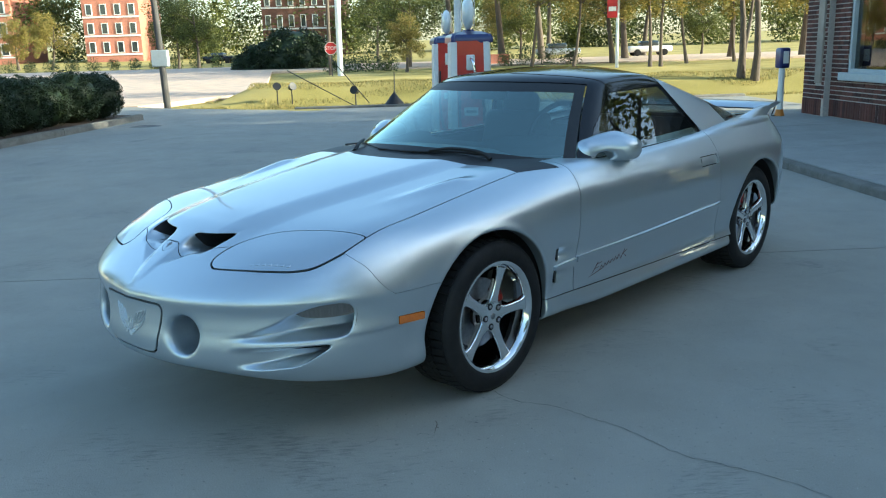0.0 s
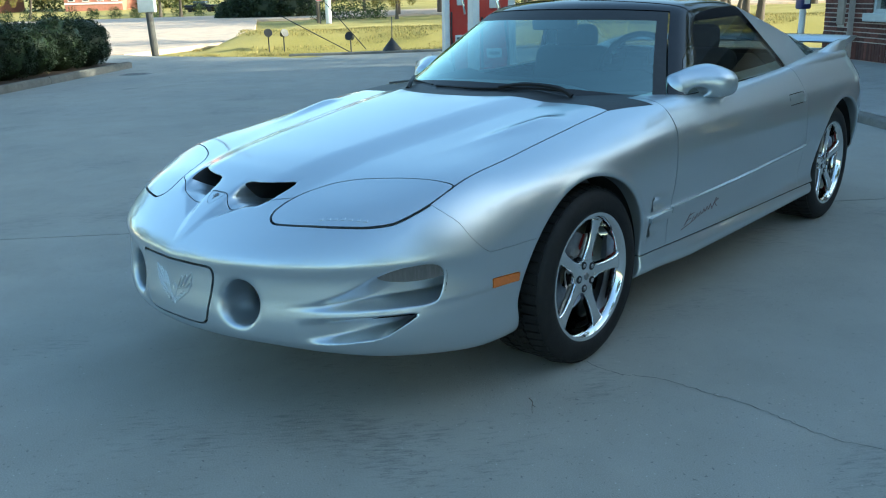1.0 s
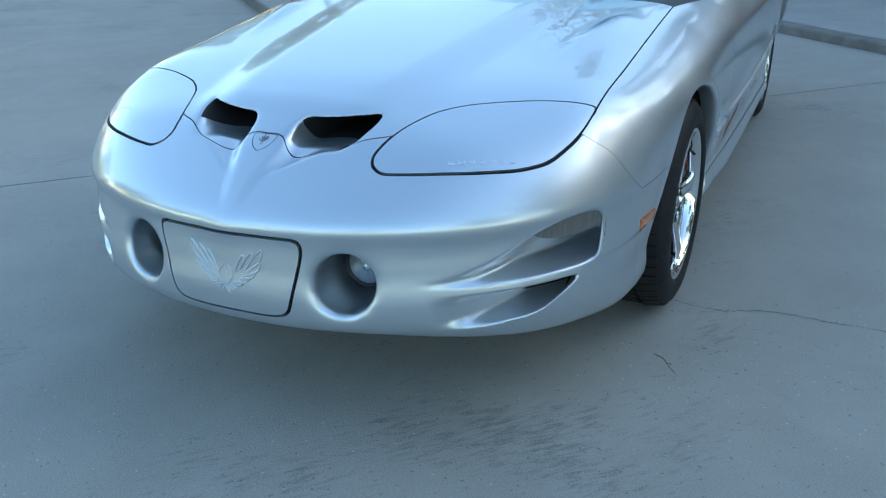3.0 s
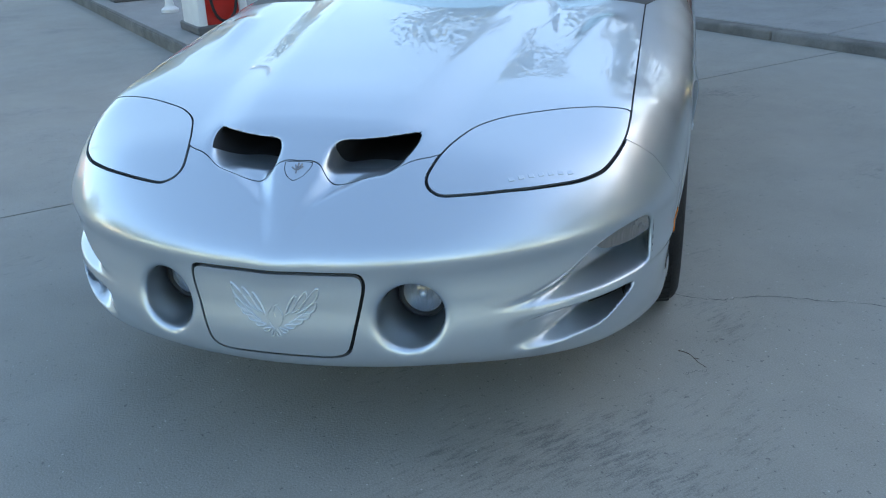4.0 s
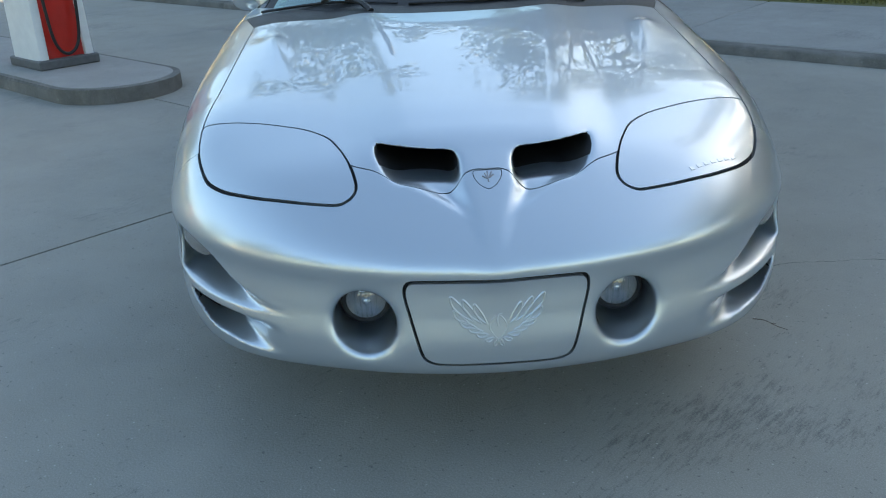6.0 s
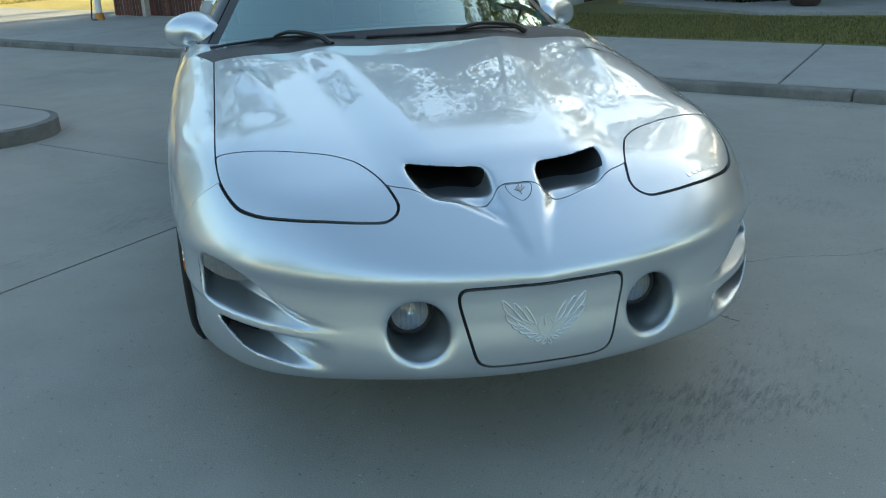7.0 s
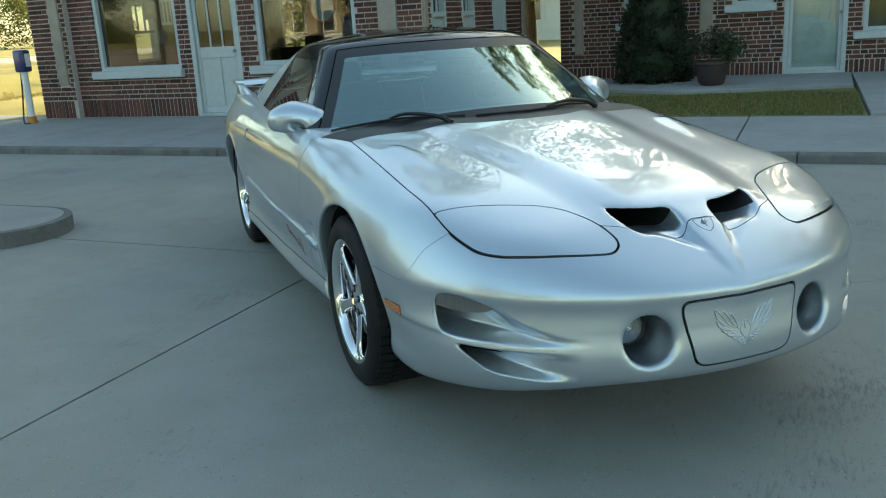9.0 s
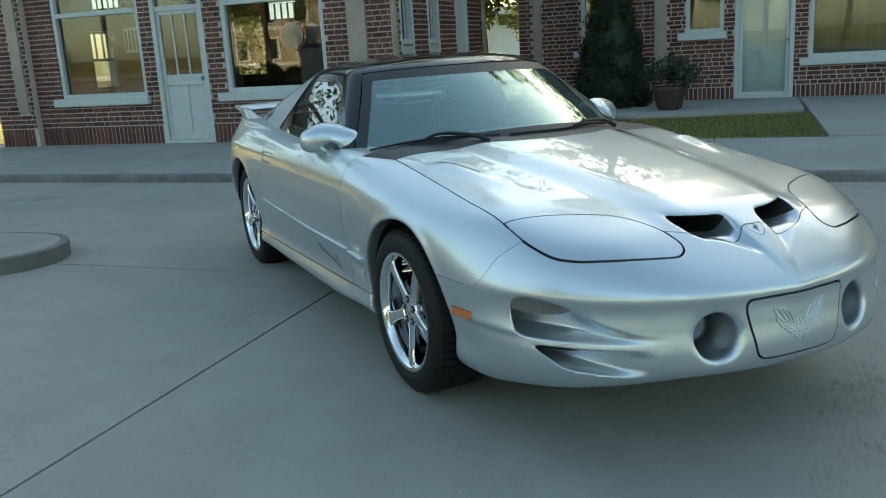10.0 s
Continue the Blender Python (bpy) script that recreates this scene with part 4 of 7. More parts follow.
for sx in (-1, 1):
    # a fin that sweeps up and back out of the quarter panel
    bm = bmesh.new()
    ring = []
    for k in range(9):
        q = k / 8
        y0, y1 = 2.36 + 0.42 * q ** 1.15, 2.90 + 0.20 * q
        z0, lx = 0.885 + 0.108 * q ** 0.8, 0.060 * (1 - q) ** 1.6 + 0.022
        ring.append([bm.verts.new((sx * (0.742 + 0.004 * q) + lx * math.cos(w) * (1.0 if math.sin(w) < 0 else 0.8), (y0 + y1) / 2 + (y1 - y0) / 2 * math.sin(w), z0 + 0.008 * math.sin(w))) for w in np.linspace(0, 2 * math.pi, 20, endpoint=False)])
    for a, b in zip(ring, ring[1:]):
        for i in range(20):
            bm.faces.new((a[i], a[(i + 1) % 20], b[(i + 1) % 20], b[i]))
    bm.faces.new(ring[0]), bm.faces.new(ring[-1])
    part("wing_pedestal", bm, PAINT, wing, smooth=60)

# cabin
bm = bmesh.new()
for lo, hi in (((-0.66, 0.85, 0.36), (0.66, 2.0, 0.40)), ((-0.66, 1.96, 0.36), (0.66, 2.0, 0.70)), ((-0.66, 2.0, 0.66), (0.66, 2.92, 0.70)), ((-0.66, 2.88, 0.70), (0.66, 2.92, 0.90)), ((-0.66, 0.80, 0.36), (0.66, 0.85, 0.84))):
    box(bm, lo, hi)
part("cabin_floor", bm, CABIN_TRIM, car, "charcoal carpeted cabin floor")
for sx in (-1, 1):
    bm = boxed((min(sx * 0.655, sx * 0.69), 0.60, 0.40), (max(sx * 0.655, sx * 0.69), 2.9, 0.875), 0.01)
    part("door_card", bm, CABIN_TRIM, car, "charcoal inner door trim")
    seat = empty("seat")
    seat.parent = car
    seat["label"] = "dark bucket seat"
    part("cushion", boxed((sx * 0.36 - 0.25, 1.16, 0.40), (sx * 0.36 + 0.25, 1.70, 0.62), 0.06, 4), SEAT, seat, smooth=50)
    bm = boxed((sx * 0.36 - 0.24, 1.60, 0.52), (sx * 0.36 + 0.24, 1.74, 1.02), 0.06, 4)
    bmesh.ops.rotate(bm, cent=(0, 1.69, 0.7), matrix=Matrix.Rotation(radians(-16), 3, "X"), verts=bm.verts)
    part("backrest", bm, SEAT, seat, smooth=50)
    bm = boxed((sx * 0.36 - 0.13, 1.73, 0.99), (sx * 0.36 + 0.13, 1.83, 1.13), 0.045, 4)
    part("headrest", bm, SEAT, seat, smooth=50)
sw = empty("steering_wheel")
sw.parent = car
sw.matrix_basis = Matrix.Translation((0.36, 1.14, 0.955)) @ Matrix.Rotation(radians(62), 4, "X")
sw["label"] = "black steering wheel"
bm = bmesh.new()
lathe(bm, [(0.175 + 0.014 * math.cos(q), 0.014 * math.sin(q)) for q in np.linspace(0, 2 * math.pi, 10, endpoint=False)], 40, closed=True)
part("rim", bm, CABIN_TRIM, sw, smooth=60)
bm = boxed((-0.165, -0.02, -0.012), (0.165, 0.02, 0.008), 0.008)
box(bm, (-0.06, -0.06, -0.03), (0.06, 0.06, 0.015), 0.02, 2)
part("hub", bm, CABIN_TRIM, sw, smooth=50)
bm = bmesh.new()
dash = []
for x in np.linspace(-0.68, 0.68, 21):
    y0 = 0.42 + 0.75 * x * x
    dash.append([bm.verts.new((x, y0 + dy, z + (0.035 if 0.18 < x < 0.54 and dy > 0.3 else 0))) for dy, z in ((0.0, 0.895), (0.25, 0.915), (0.42, 0.925), (0.50, 0.90), (0.52, 0.80))])
for a, b in zip(dash, dash[1:]):
    for i in range(4):
        bm.faces.new((a[i], a[i + 1], b[i + 1], b[i]))
part("dashboard", bm, CABIN_TRIM, car, "charcoal dashboard", smooth=50)
bm = boxed((-0.125, 1.00, 1.135), (0.125, 1.03, 1.195), 0.012, 3)
part("rear_view_mirror", bm, BLACK_TRIM, car, smooth=50)
DIRT = mat("mulch", (0.06, 0.035, 0.022), rough=0.95, vary=0.4, scale=25, bump=0.8, bump_scale=40)
MORTAR = mat("pale_mortar", (0.46, 0.41, 0.37), rough=0.9, vary=0.15, scale=20, bump=0.3)
STONE = mat("buff_stone_strip", (0.33, 0.285, 0.24), rough=0.85, vary=0.15, scale=6, bump=0.2, second=(0.24, 0.2, 0.17), second_scale=2)
FRAME_PAINT = mat("pale_grey_blue_paint", (0.42, 0.46, 0.47), rough=0.5, vary=0.08, scale=12, bump=0.05)
WHITE_PAINT = mat("white_paint", (0.74, 0.74, 0.72), rough=0.4, vary=0.06, scale=8)
RED_PAINT = mat("red_enamel", (0.50, 0.022, 0.012), rough=0.3, vary=0.1, scale=5, coat=0.5)
BLUE_PAINT = mat("blue_enamel", (0.012, 0.02, 0.12), rough=0.3, vary=0.12, scale=5, coat=0.5)
GREY_METAL = mat("grey_base_metal", (0.11, 0.11, 0.11), rough=0.6, vary=0.2, scale=20)
ORANGE = mat("orange_paint", (0.50, 0.19, 0.03), rough=0.5, vary=0.15, scale=20)
BARK = mat("grey_brown_bark", (0.12, 0.095, 0.075), rough=0.95, vary=0.35, scale=6, bump=0.8, bump_scale=14, grain=(4, 4, 0.6))
WOODPOLE = mat("weathered_pole_wood", (0.09, 0.085, 0.08), rough=0.9, vary=0.25, scale=5, bump=0.4, grain=(6, 6, 0.4))
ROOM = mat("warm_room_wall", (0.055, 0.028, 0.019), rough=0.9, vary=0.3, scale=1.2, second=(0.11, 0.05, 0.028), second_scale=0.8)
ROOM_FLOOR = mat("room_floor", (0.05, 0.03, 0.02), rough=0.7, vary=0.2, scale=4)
ROOF_MAT = mat("dark_roof", (0.07, 0.06, 0.055), rough=0.9, vary=0.2, scale=8)
FAR_BRICK = mat("red_brick_far", (0.46, 0.19, 0.13), rough=0.9, vary=0.2, scale=3)
FAR_BRICK_DARK = mat("brown_brick_far", (0.16, 0.08, 0.06), rough=0.9, vary=0.2, scale=3)
CREAM = mat("cream_siding", (0.42, 0.35, 0.25), rough=0.8, vary=0.1, scale=3)
CLEARGLASS = pane_mat("clear_house_glass", (0.88, 0.92, 0.90), base=0.05)
SHOPGLASS = pane_mat("shop_glass", (0.55, 0.59, 0.58), base=0.05)
GLOBE = mat("white_globe_glass", (0.72, 0.76, 0.76), rough=0.15, vary=0.05, coat=1.0)
TERRACOTTA = mat("dark_brown_pot", (0.045, 0.03, 0.027), rough=0.6, vary=0.2, scale=10)
CRACK = mat("dark_joint_fill", (0.035, 0.035, 0.034), rough=0.95, vary=0.3, scale=20)
HAIRLINE = mat("faint_crack", (0.10, 0.10, 0.095), rough=0.95, vary=0.4, scale=12)
STOP_RED = mat("stop_sign_red", (0.50, 0.02, 0.02), rough=0.4, vary=0.05)
DARK_GLASS = mat("dark_window_glass", (0.03, 0.04, 0.045), rough=0.06, vary=0.2, scale=2, coat=1.0)


NEON = bpy.data.materials.new("lit_white_sign")
NEON.use_nodes = True
NEON.node_tree.nodes["Principled BSDF"].inputs["Emission Color"].default_value = (0.9, 0.97, 1.0, 1)
NEON.node_tree.nodes["Principled BSDF"].inputs["Emission Strength"].default_value = 0.8


def island_mat(name, dark, light, rough=0.6, through=0.0, bump=0.0):
    """Each separate piece of the mesh takes its own shade between two colours."""
    m = bpy.data.materials.new(name)
    m.use_nodes = True
    n, l = m.node_tree.nodes, m.node_tree.links
    b = n["Principled BSDF"]
    b.inputs["Roughness"].default_value = rough
    geo, ramp, info, add, fr = n.new("ShaderNodeNewGeometry"), n.new("ShaderNodeValToRGB"), n.new("ShaderNodeObjectInfo"), n.new("ShaderNodeMath"), n.new("ShaderNodeMath")
    add.operation, fr.operation = "ADD", "FRACT"
    l.new(geo.outputs["Random Per Island"], add.inputs[0]), l.new(info.outputs["Random"], add.inputs[1]), l.new(add.outputs[0], fr.inputs[0])
    ramp.color_ramp.elements[0].color, ramp.color_ramp.elements[1].color = (*dark, 1), (*light, 1)
    l.new(fr.outputs[0], ramp.inputs[0])
    noise_t = n.new("ShaderNodeTexNoise")
    noise_t.inputs["Scale"].default_value, noise_t.inputs["Detail"].default_value = 14, 6
    tc = n.new("ShaderNodeTexCoord")
    l.new(tc.outputs["Object"], noise_t.inputs["Vector"])
    hsv, mr = n.new("ShaderNodeHueSaturation"), n.new("ShaderNodeMapRange")
    mr.inputs[3].default_value, mr.inputs[4].default_value = 0.65, 1.35
    l.new(noise_t.outputs[0], mr.inputs[0]), l.new(mr.outputs[0], hsv.inputs["Value"]), l.new(ramp.outputs[0], hsv.inputs["Color"])
    l.new(hsv.outputs[0], b.inputs["Base Color"])
    if bump:
        bp = n.new("ShaderNodeBump")
        bp.inputs["Strength"].default_value, bp.inputs["Distance"].default_value = bump, 0.01
        l.new(noise_t.outputs[0], bp.inputs["Height"]), l.new(bp.outputs[0], b.inputs["Normal"])
    if through:
        tl, mx = n.new("ShaderNodeBsdfTranslucent"), n.new("ShaderNodeMixShader")
        mx.inputs[0].default_value = through
        l.new(hsv.outputs[0], tl.inputs[0]), l.new(b.outputs[0], mx.inputs[1]), l.new(tl.outputs[0], mx.inputs[2])
        l.new(mx.outputs[0], n["Material Output"].inputs[0])
    return m


BRICK = island_mat("dark_red_brick", (0.046, 0.018, 0.015), (0.140, 0.050, 0.037), rough=0.85, bump=0.4)
LEAF = island_mat("green_leaves", (0.04, 0.06, 0.014), (0.17, 0.18, 0.04), rough=0.6, through=0.35)
LEAF_AUTUMN = island_mat("yellowing_leaves", (0.11, 0.12, 0.025), (0.36, 0.27, 0.07), rough=0.6, through=0.35)
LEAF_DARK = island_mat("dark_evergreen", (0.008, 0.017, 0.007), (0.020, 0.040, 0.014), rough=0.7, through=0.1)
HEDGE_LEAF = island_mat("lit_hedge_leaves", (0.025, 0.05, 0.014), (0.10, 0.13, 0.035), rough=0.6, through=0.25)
POT_LEAF = island_mat("grey_green_leaves", (0.012, 0.022, 0.010), (0.055, 0.075, 0.035), rough=0.6, through=0.2)
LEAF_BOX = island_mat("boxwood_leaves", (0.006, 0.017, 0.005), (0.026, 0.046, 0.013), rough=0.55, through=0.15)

# ---------- ground ----------
rng = random.Random(7)


def ground_z(u, v):
    z = -0.06
    if u < -57 or (u < -17.0 and v < -4.6):
        z -= 0.06
    elif u < -17.0:
        k = min(1, (-17.0 - u) / 2)
        z += k * (0.08 - 0.34 * math.exp(-((u + 21.0) / 1.3) ** 2) + 0.34 * math.exp(-((u + 24.6) / 2.0) ** 2))
        z += 0.10 * noise.noise(Vector((u * 0.55, v * 0.55, 0)))
    if u < -100:
        z += 0.012 * (-100 - u)
    return z


bm = bmesh.new()
us = [-700, -420, -260, -180, -140, -110, -95, -80, -65, -52, -42, -36, -32] + [-30 + 0.7 * i for i in range(21)] + [-15, -8, 0, 8, 16, 30, 60, 120, 300, 700]
vs = [-700, -300, -140, -80, -50, -34, -26] + [-20 + 1.2 * i for i in range(40)] + [34, 45, 70, 120, 300, 700]
gv = [[bm.verts.new((u, v, ground_z(u, v))) for v in vs] for u in us]
for i in range(len(us) - 1):
    for j in range(len(vs) - 1):
        bm.faces.new((gv[i][j], gv[i + 1][j], gv[i + 1][j + 1], gv[i][j + 1]))
lot(tagged(part("ground", bm, GRASS, smooth=60), "dry autumn grass reaching to the horizon", "grass", kind="structure"))

bm = bmesh.new()
prism(bm, [(-85, -160), (-60, -160), (-60, 160), (-85, 160)], -0.3, 0.03)
prism(bm, [(-60, -40), (-21.0, -40), (-21.0, -7.2), (-27, -5.2), (-36, -5.8), (-60, -9)], -0.3, 0.022)
lot(tagged(part("road", bm, ROAD_MAT), "sunlit pale concrete road and driveway", "road", kind="structure"))

# forecourt slabs with open joints
forecourt = tagged(new("forecourt"), "worn grey concrete forecourt with sawn joints", "concrete", kind="structure")
forecourt.matrix_world = LOT
J = 0.007
slabs = ([(-17.7, -2.6), (-19.8, -6.0), (-21.0, -7.2), (-21.0, -40), (-1.57 - J, -40), (-1.57 - J, 0.98 - J), (-17.7, 0.98 - J)],
         [(-17.7, 0.98 + J), (-1.57 - J, 0.98 + J), (-1.57 - J, 4.7), (-11.2, 4.7), (-11.2, 9.0), (-17.7, 9.0)],
         [(-1.57 + J, -40), (20, -40), (20, 4.7), (-1.57 + J, 4.7)])
for outline in slabs:
    bm = bmesh.new()
    prism(bm, outline, -0.20, 0.0)
    part("slab", bm, CONCRETE, forecourt)
bm = bmesh.new()
prism(bm, [(-17.6, -39.9), (19.9, -39.9), (19.9, 4.8), (-17.6, 4.8)], -0.19, -0.012)
part("joint_bed", bm, CRACK, forecourt, "dark dirt in the joints")


def crack(points, width, seed):
    r = random.Random(seed)
    pts = spline_pts([(*p, 0) for p in points], 14)
    bm = bmesh.new()
    prev = None
    for i, p in enumerate(pts):
        d = (pts[min(i + 1, len(pts) - 1)] - pts[max(i - 1, 0)]).normalized()
        nrm = Vector((-d.y, d.x, 0))
        p = p + nrm * r.uniform(-1, 1) * 0.008
        w = width * r.uniform(0.3, 1.0)
        cur = (bm.verts.new(p + nrm * w + Vector((0, 0, 0.0015))), bm.verts.new(p - nrm * w + Vector((0, 0, 0.0015))))
        if prev:
            bm.faces.new((prev[0], prev[1], cur[1], cur[0]))
        prev = cur
    ob = part("crack", bm, HAIRLINE, None)
    ob.parent = forecourt
    ob.matrix_parent_inverse = LOT.inverted()
    return ob


crack([(0.80, -0.02), (0.98, -0.05), (1.15, 0.0), (1.50, -0.01), (1.72, -0.06), (2.1, -0.02), (2.6, -0.12)], 0.0022, 3)
crack([(0.88, -0.53), (0.90, -0.515), (0.945, -0.495)], 0.0014, 4)

bm = bmesh.new()
lathe(bm, [(0.0, 0.006), (0.27, 0.006), (0.29, 0.004), (0.31, 0.0), (0.31, -0.02), (0.0, -0.02)], 32, Matrix.Translation((-14.0, -5.0, 0.0)))
drain = lot(tagged(part("drain_cover", bm, GREY_METAL), "round dark iron drain cover in the concrete", "drain cover"))
for k in range(5):
    part("slot", boxed((-14.18, -5.17 + 0.08 * k, 0.0055), (-13.82, -5.14 + 0.08 * k, 0.008)), DARK, drain)

twig_bm = bmesh.new()
tube(twig_bm, spline_pts([(0.899, 0.325, 0.006), (0.935, 0.330, 0.010), (0.975, 0.322, 0.007), (1.012, 0.317, 0.008)], 5), lambda q: 0.0015 * (1.1 - 0.6 * q), 6)
tube(twig_bm, [(0.955, 0.326, 0.008), (0.970, 0.334, 0.009)], 0.0010, 5)
lot(tagged(part("twig", twig_bm, BARK), "small dark dry twig lying on the concrete", "twig"))

pavement = tagged(new("pavement"), "raised concrete pavement along the station", "pavement", kind="structure")
pavement.matrix_world = LOT
walk_flags = [[(a, 4.63), (b - 0.012, 4.63), (b - 0.012, 7.35 if b <= -3.9 else 6.6), (a, 7.35 if b <= -3.9 else 6.6)] for a, b in zip((-11.2, -8.9, -6.4, -3.9, -1.8, 0.25, 2.4, 4.6, 7.0, 9.5), (-8.9, -6.4, -3.9, -1.8, 0.25, 2.4, 4.6, 7.0, 9.5, 14))]
walk_flags += [[(1.42, 6.61), (3.3, 6.61), (3.3, 12.2), (1.34, 12.2), (1.38, 9.8)], [(-3.3, 10.6), (-1.0, 9.4), (1.33, 10.0), (1.33, 12.2), (-3.3, 12.2)]]
KERB_TOP = 0.078


def pave_z(v):
    """Height of the pavement, which rises from the kerb to the building."""
    return KERB_TOP + 0.004 + 0.040 * min(1, max(0, (v - 4.6) / 2.7))


for f in walk_flags:
    bm = bmesh.new()
    prism(bm, f, -0.15, 0.172)
    if f[0][1] < 6:
        for v in bm.verts:
            if v.co.z > 0:
                v.co.z = pave_z(v.co.y) if f[2][1] > 7 else pave_z(v.co.y) + 0.03 * (v.co.y > 6)
    bmesh.ops.bevel(bm, geom=[e for e in bm.edges if all(v.co.z > 0.05 for v in e.verts)], offset=0.008, segments=1, affect="EDGES")
    part("flag", bm, WALK_MAT, pavement)
for a, b in zip(np.arange(-11.2, 14, 3.0), np.arange(-8.2, 17, 3.0)):
    bm = boxed((a, 4.46, -0.15), (b - 0.008, 4.625, KERB_TOP), 0.02, 2)
    part("kerb", bm, KERB_MAT, pavement, smooth=50)

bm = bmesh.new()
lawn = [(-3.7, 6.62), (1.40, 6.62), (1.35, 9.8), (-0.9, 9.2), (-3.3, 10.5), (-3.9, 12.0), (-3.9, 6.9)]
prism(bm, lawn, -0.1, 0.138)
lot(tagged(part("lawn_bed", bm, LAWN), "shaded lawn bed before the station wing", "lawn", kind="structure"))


def blades(name, inside, lo, hi, count, height, seed, z0, material, label):
    r = random.Random(seed)
    verts, faces = [], []
    for _ in range(count):
        u, v = r.uniform(lo[0], hi[0]), r.uniform(lo[1], hi[1])
        if not inside(u, v):
            continue
        a, h, w = r.uniform(0, 6.3), height * r.uniform(0.4, 1.2), 0.006 + height * 0.08
        c, s = math.cos(a) * w, math.sin(a) * w
        z = z0(u, v) if callable(z0) else z0
        k = len(verts)
        verts += [(u - c, v - s, z), (u + c, v + s, z), (u + r.uniform(-0.4, 0.4) * h, v + r.uniform(-0.4, 0.4) * h, z + h)]
        faces.append((k, k + 1, k + 2))
    me = bpy.data.meshes.new(name)
    me.from_pydata(verts, [], faces)
    ob = link_mesh(name, me, material)
    return lot(tagged(ob, label, "grass", kind="stuff"))


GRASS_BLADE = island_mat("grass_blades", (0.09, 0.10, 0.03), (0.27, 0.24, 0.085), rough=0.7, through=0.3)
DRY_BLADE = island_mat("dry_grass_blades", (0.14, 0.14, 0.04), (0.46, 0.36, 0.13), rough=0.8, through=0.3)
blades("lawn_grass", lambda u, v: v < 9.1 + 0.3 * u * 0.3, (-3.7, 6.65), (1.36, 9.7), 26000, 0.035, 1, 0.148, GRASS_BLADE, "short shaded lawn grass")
blades("verge_grass", lambda u, v: u < -18.0 - max(0, (-2.6 - v) * 0.65) and not (-23.6 < u < -21.4 and noise.noise(Vector((u * 0.8, v * 0.5, 3.0))) > -0.15), (-34, -6), (-17.8, 16), 85000, 0.075, 2, ground_z, DRY_BLADE, "dry sunlit verge grass")

# kerb along the verge
bm = bmesh.new()
box(bm, (-17.95, -2.4, -0.15), (-17.72, 9.0, 0.055), 0.02, 2)
lot(tagged(part("verge_kerb", bm, KERB_MAT, smooth=50), "low concrete kerb of the verge", "kerb", kind="structure"))

# pump island
isl = [(-13.5, 0.49), (-4.42, 0.49)] + [(-4.42 + 0.51 * math.sin(a), 0.97 - 0.48 * math.cos(a)) for a in np.linspace(0.12, math.pi - 0.12, 20)] + [(-4.42, 1.45), (-13.5, 1.45)]
bm = bmesh.new()
prism(bm, isl, -0.15, 0.108)
bmesh.ops.bevel(bm, geom=[e for e in bm.edges if all(v.co.z > 0.1 for v in e.verts)], offset=0.018, segments=2, affect="EDGES")
island = lot(tagged(part("pump_island", bm, KERB_MAT, smooth=50), "rounded concrete pump island", "kerb", kind="structure"))
bm = bmesh.new()
prism(bm, [(-13.4, 0.535), (-4.43, 0.535)] + [(-4.43 + 0.455 * math.sin(a), 0.97 - 0.435 * math.cos(a)) for a in np.linspace(0.12, math.pi - 0.12, 20)] + [(-4.43, 1.405), (-13.4, 1.405)], 0.09, 0.112)
part("island_top", bm, WALK_MAT, island, "paler concrete top of the island")


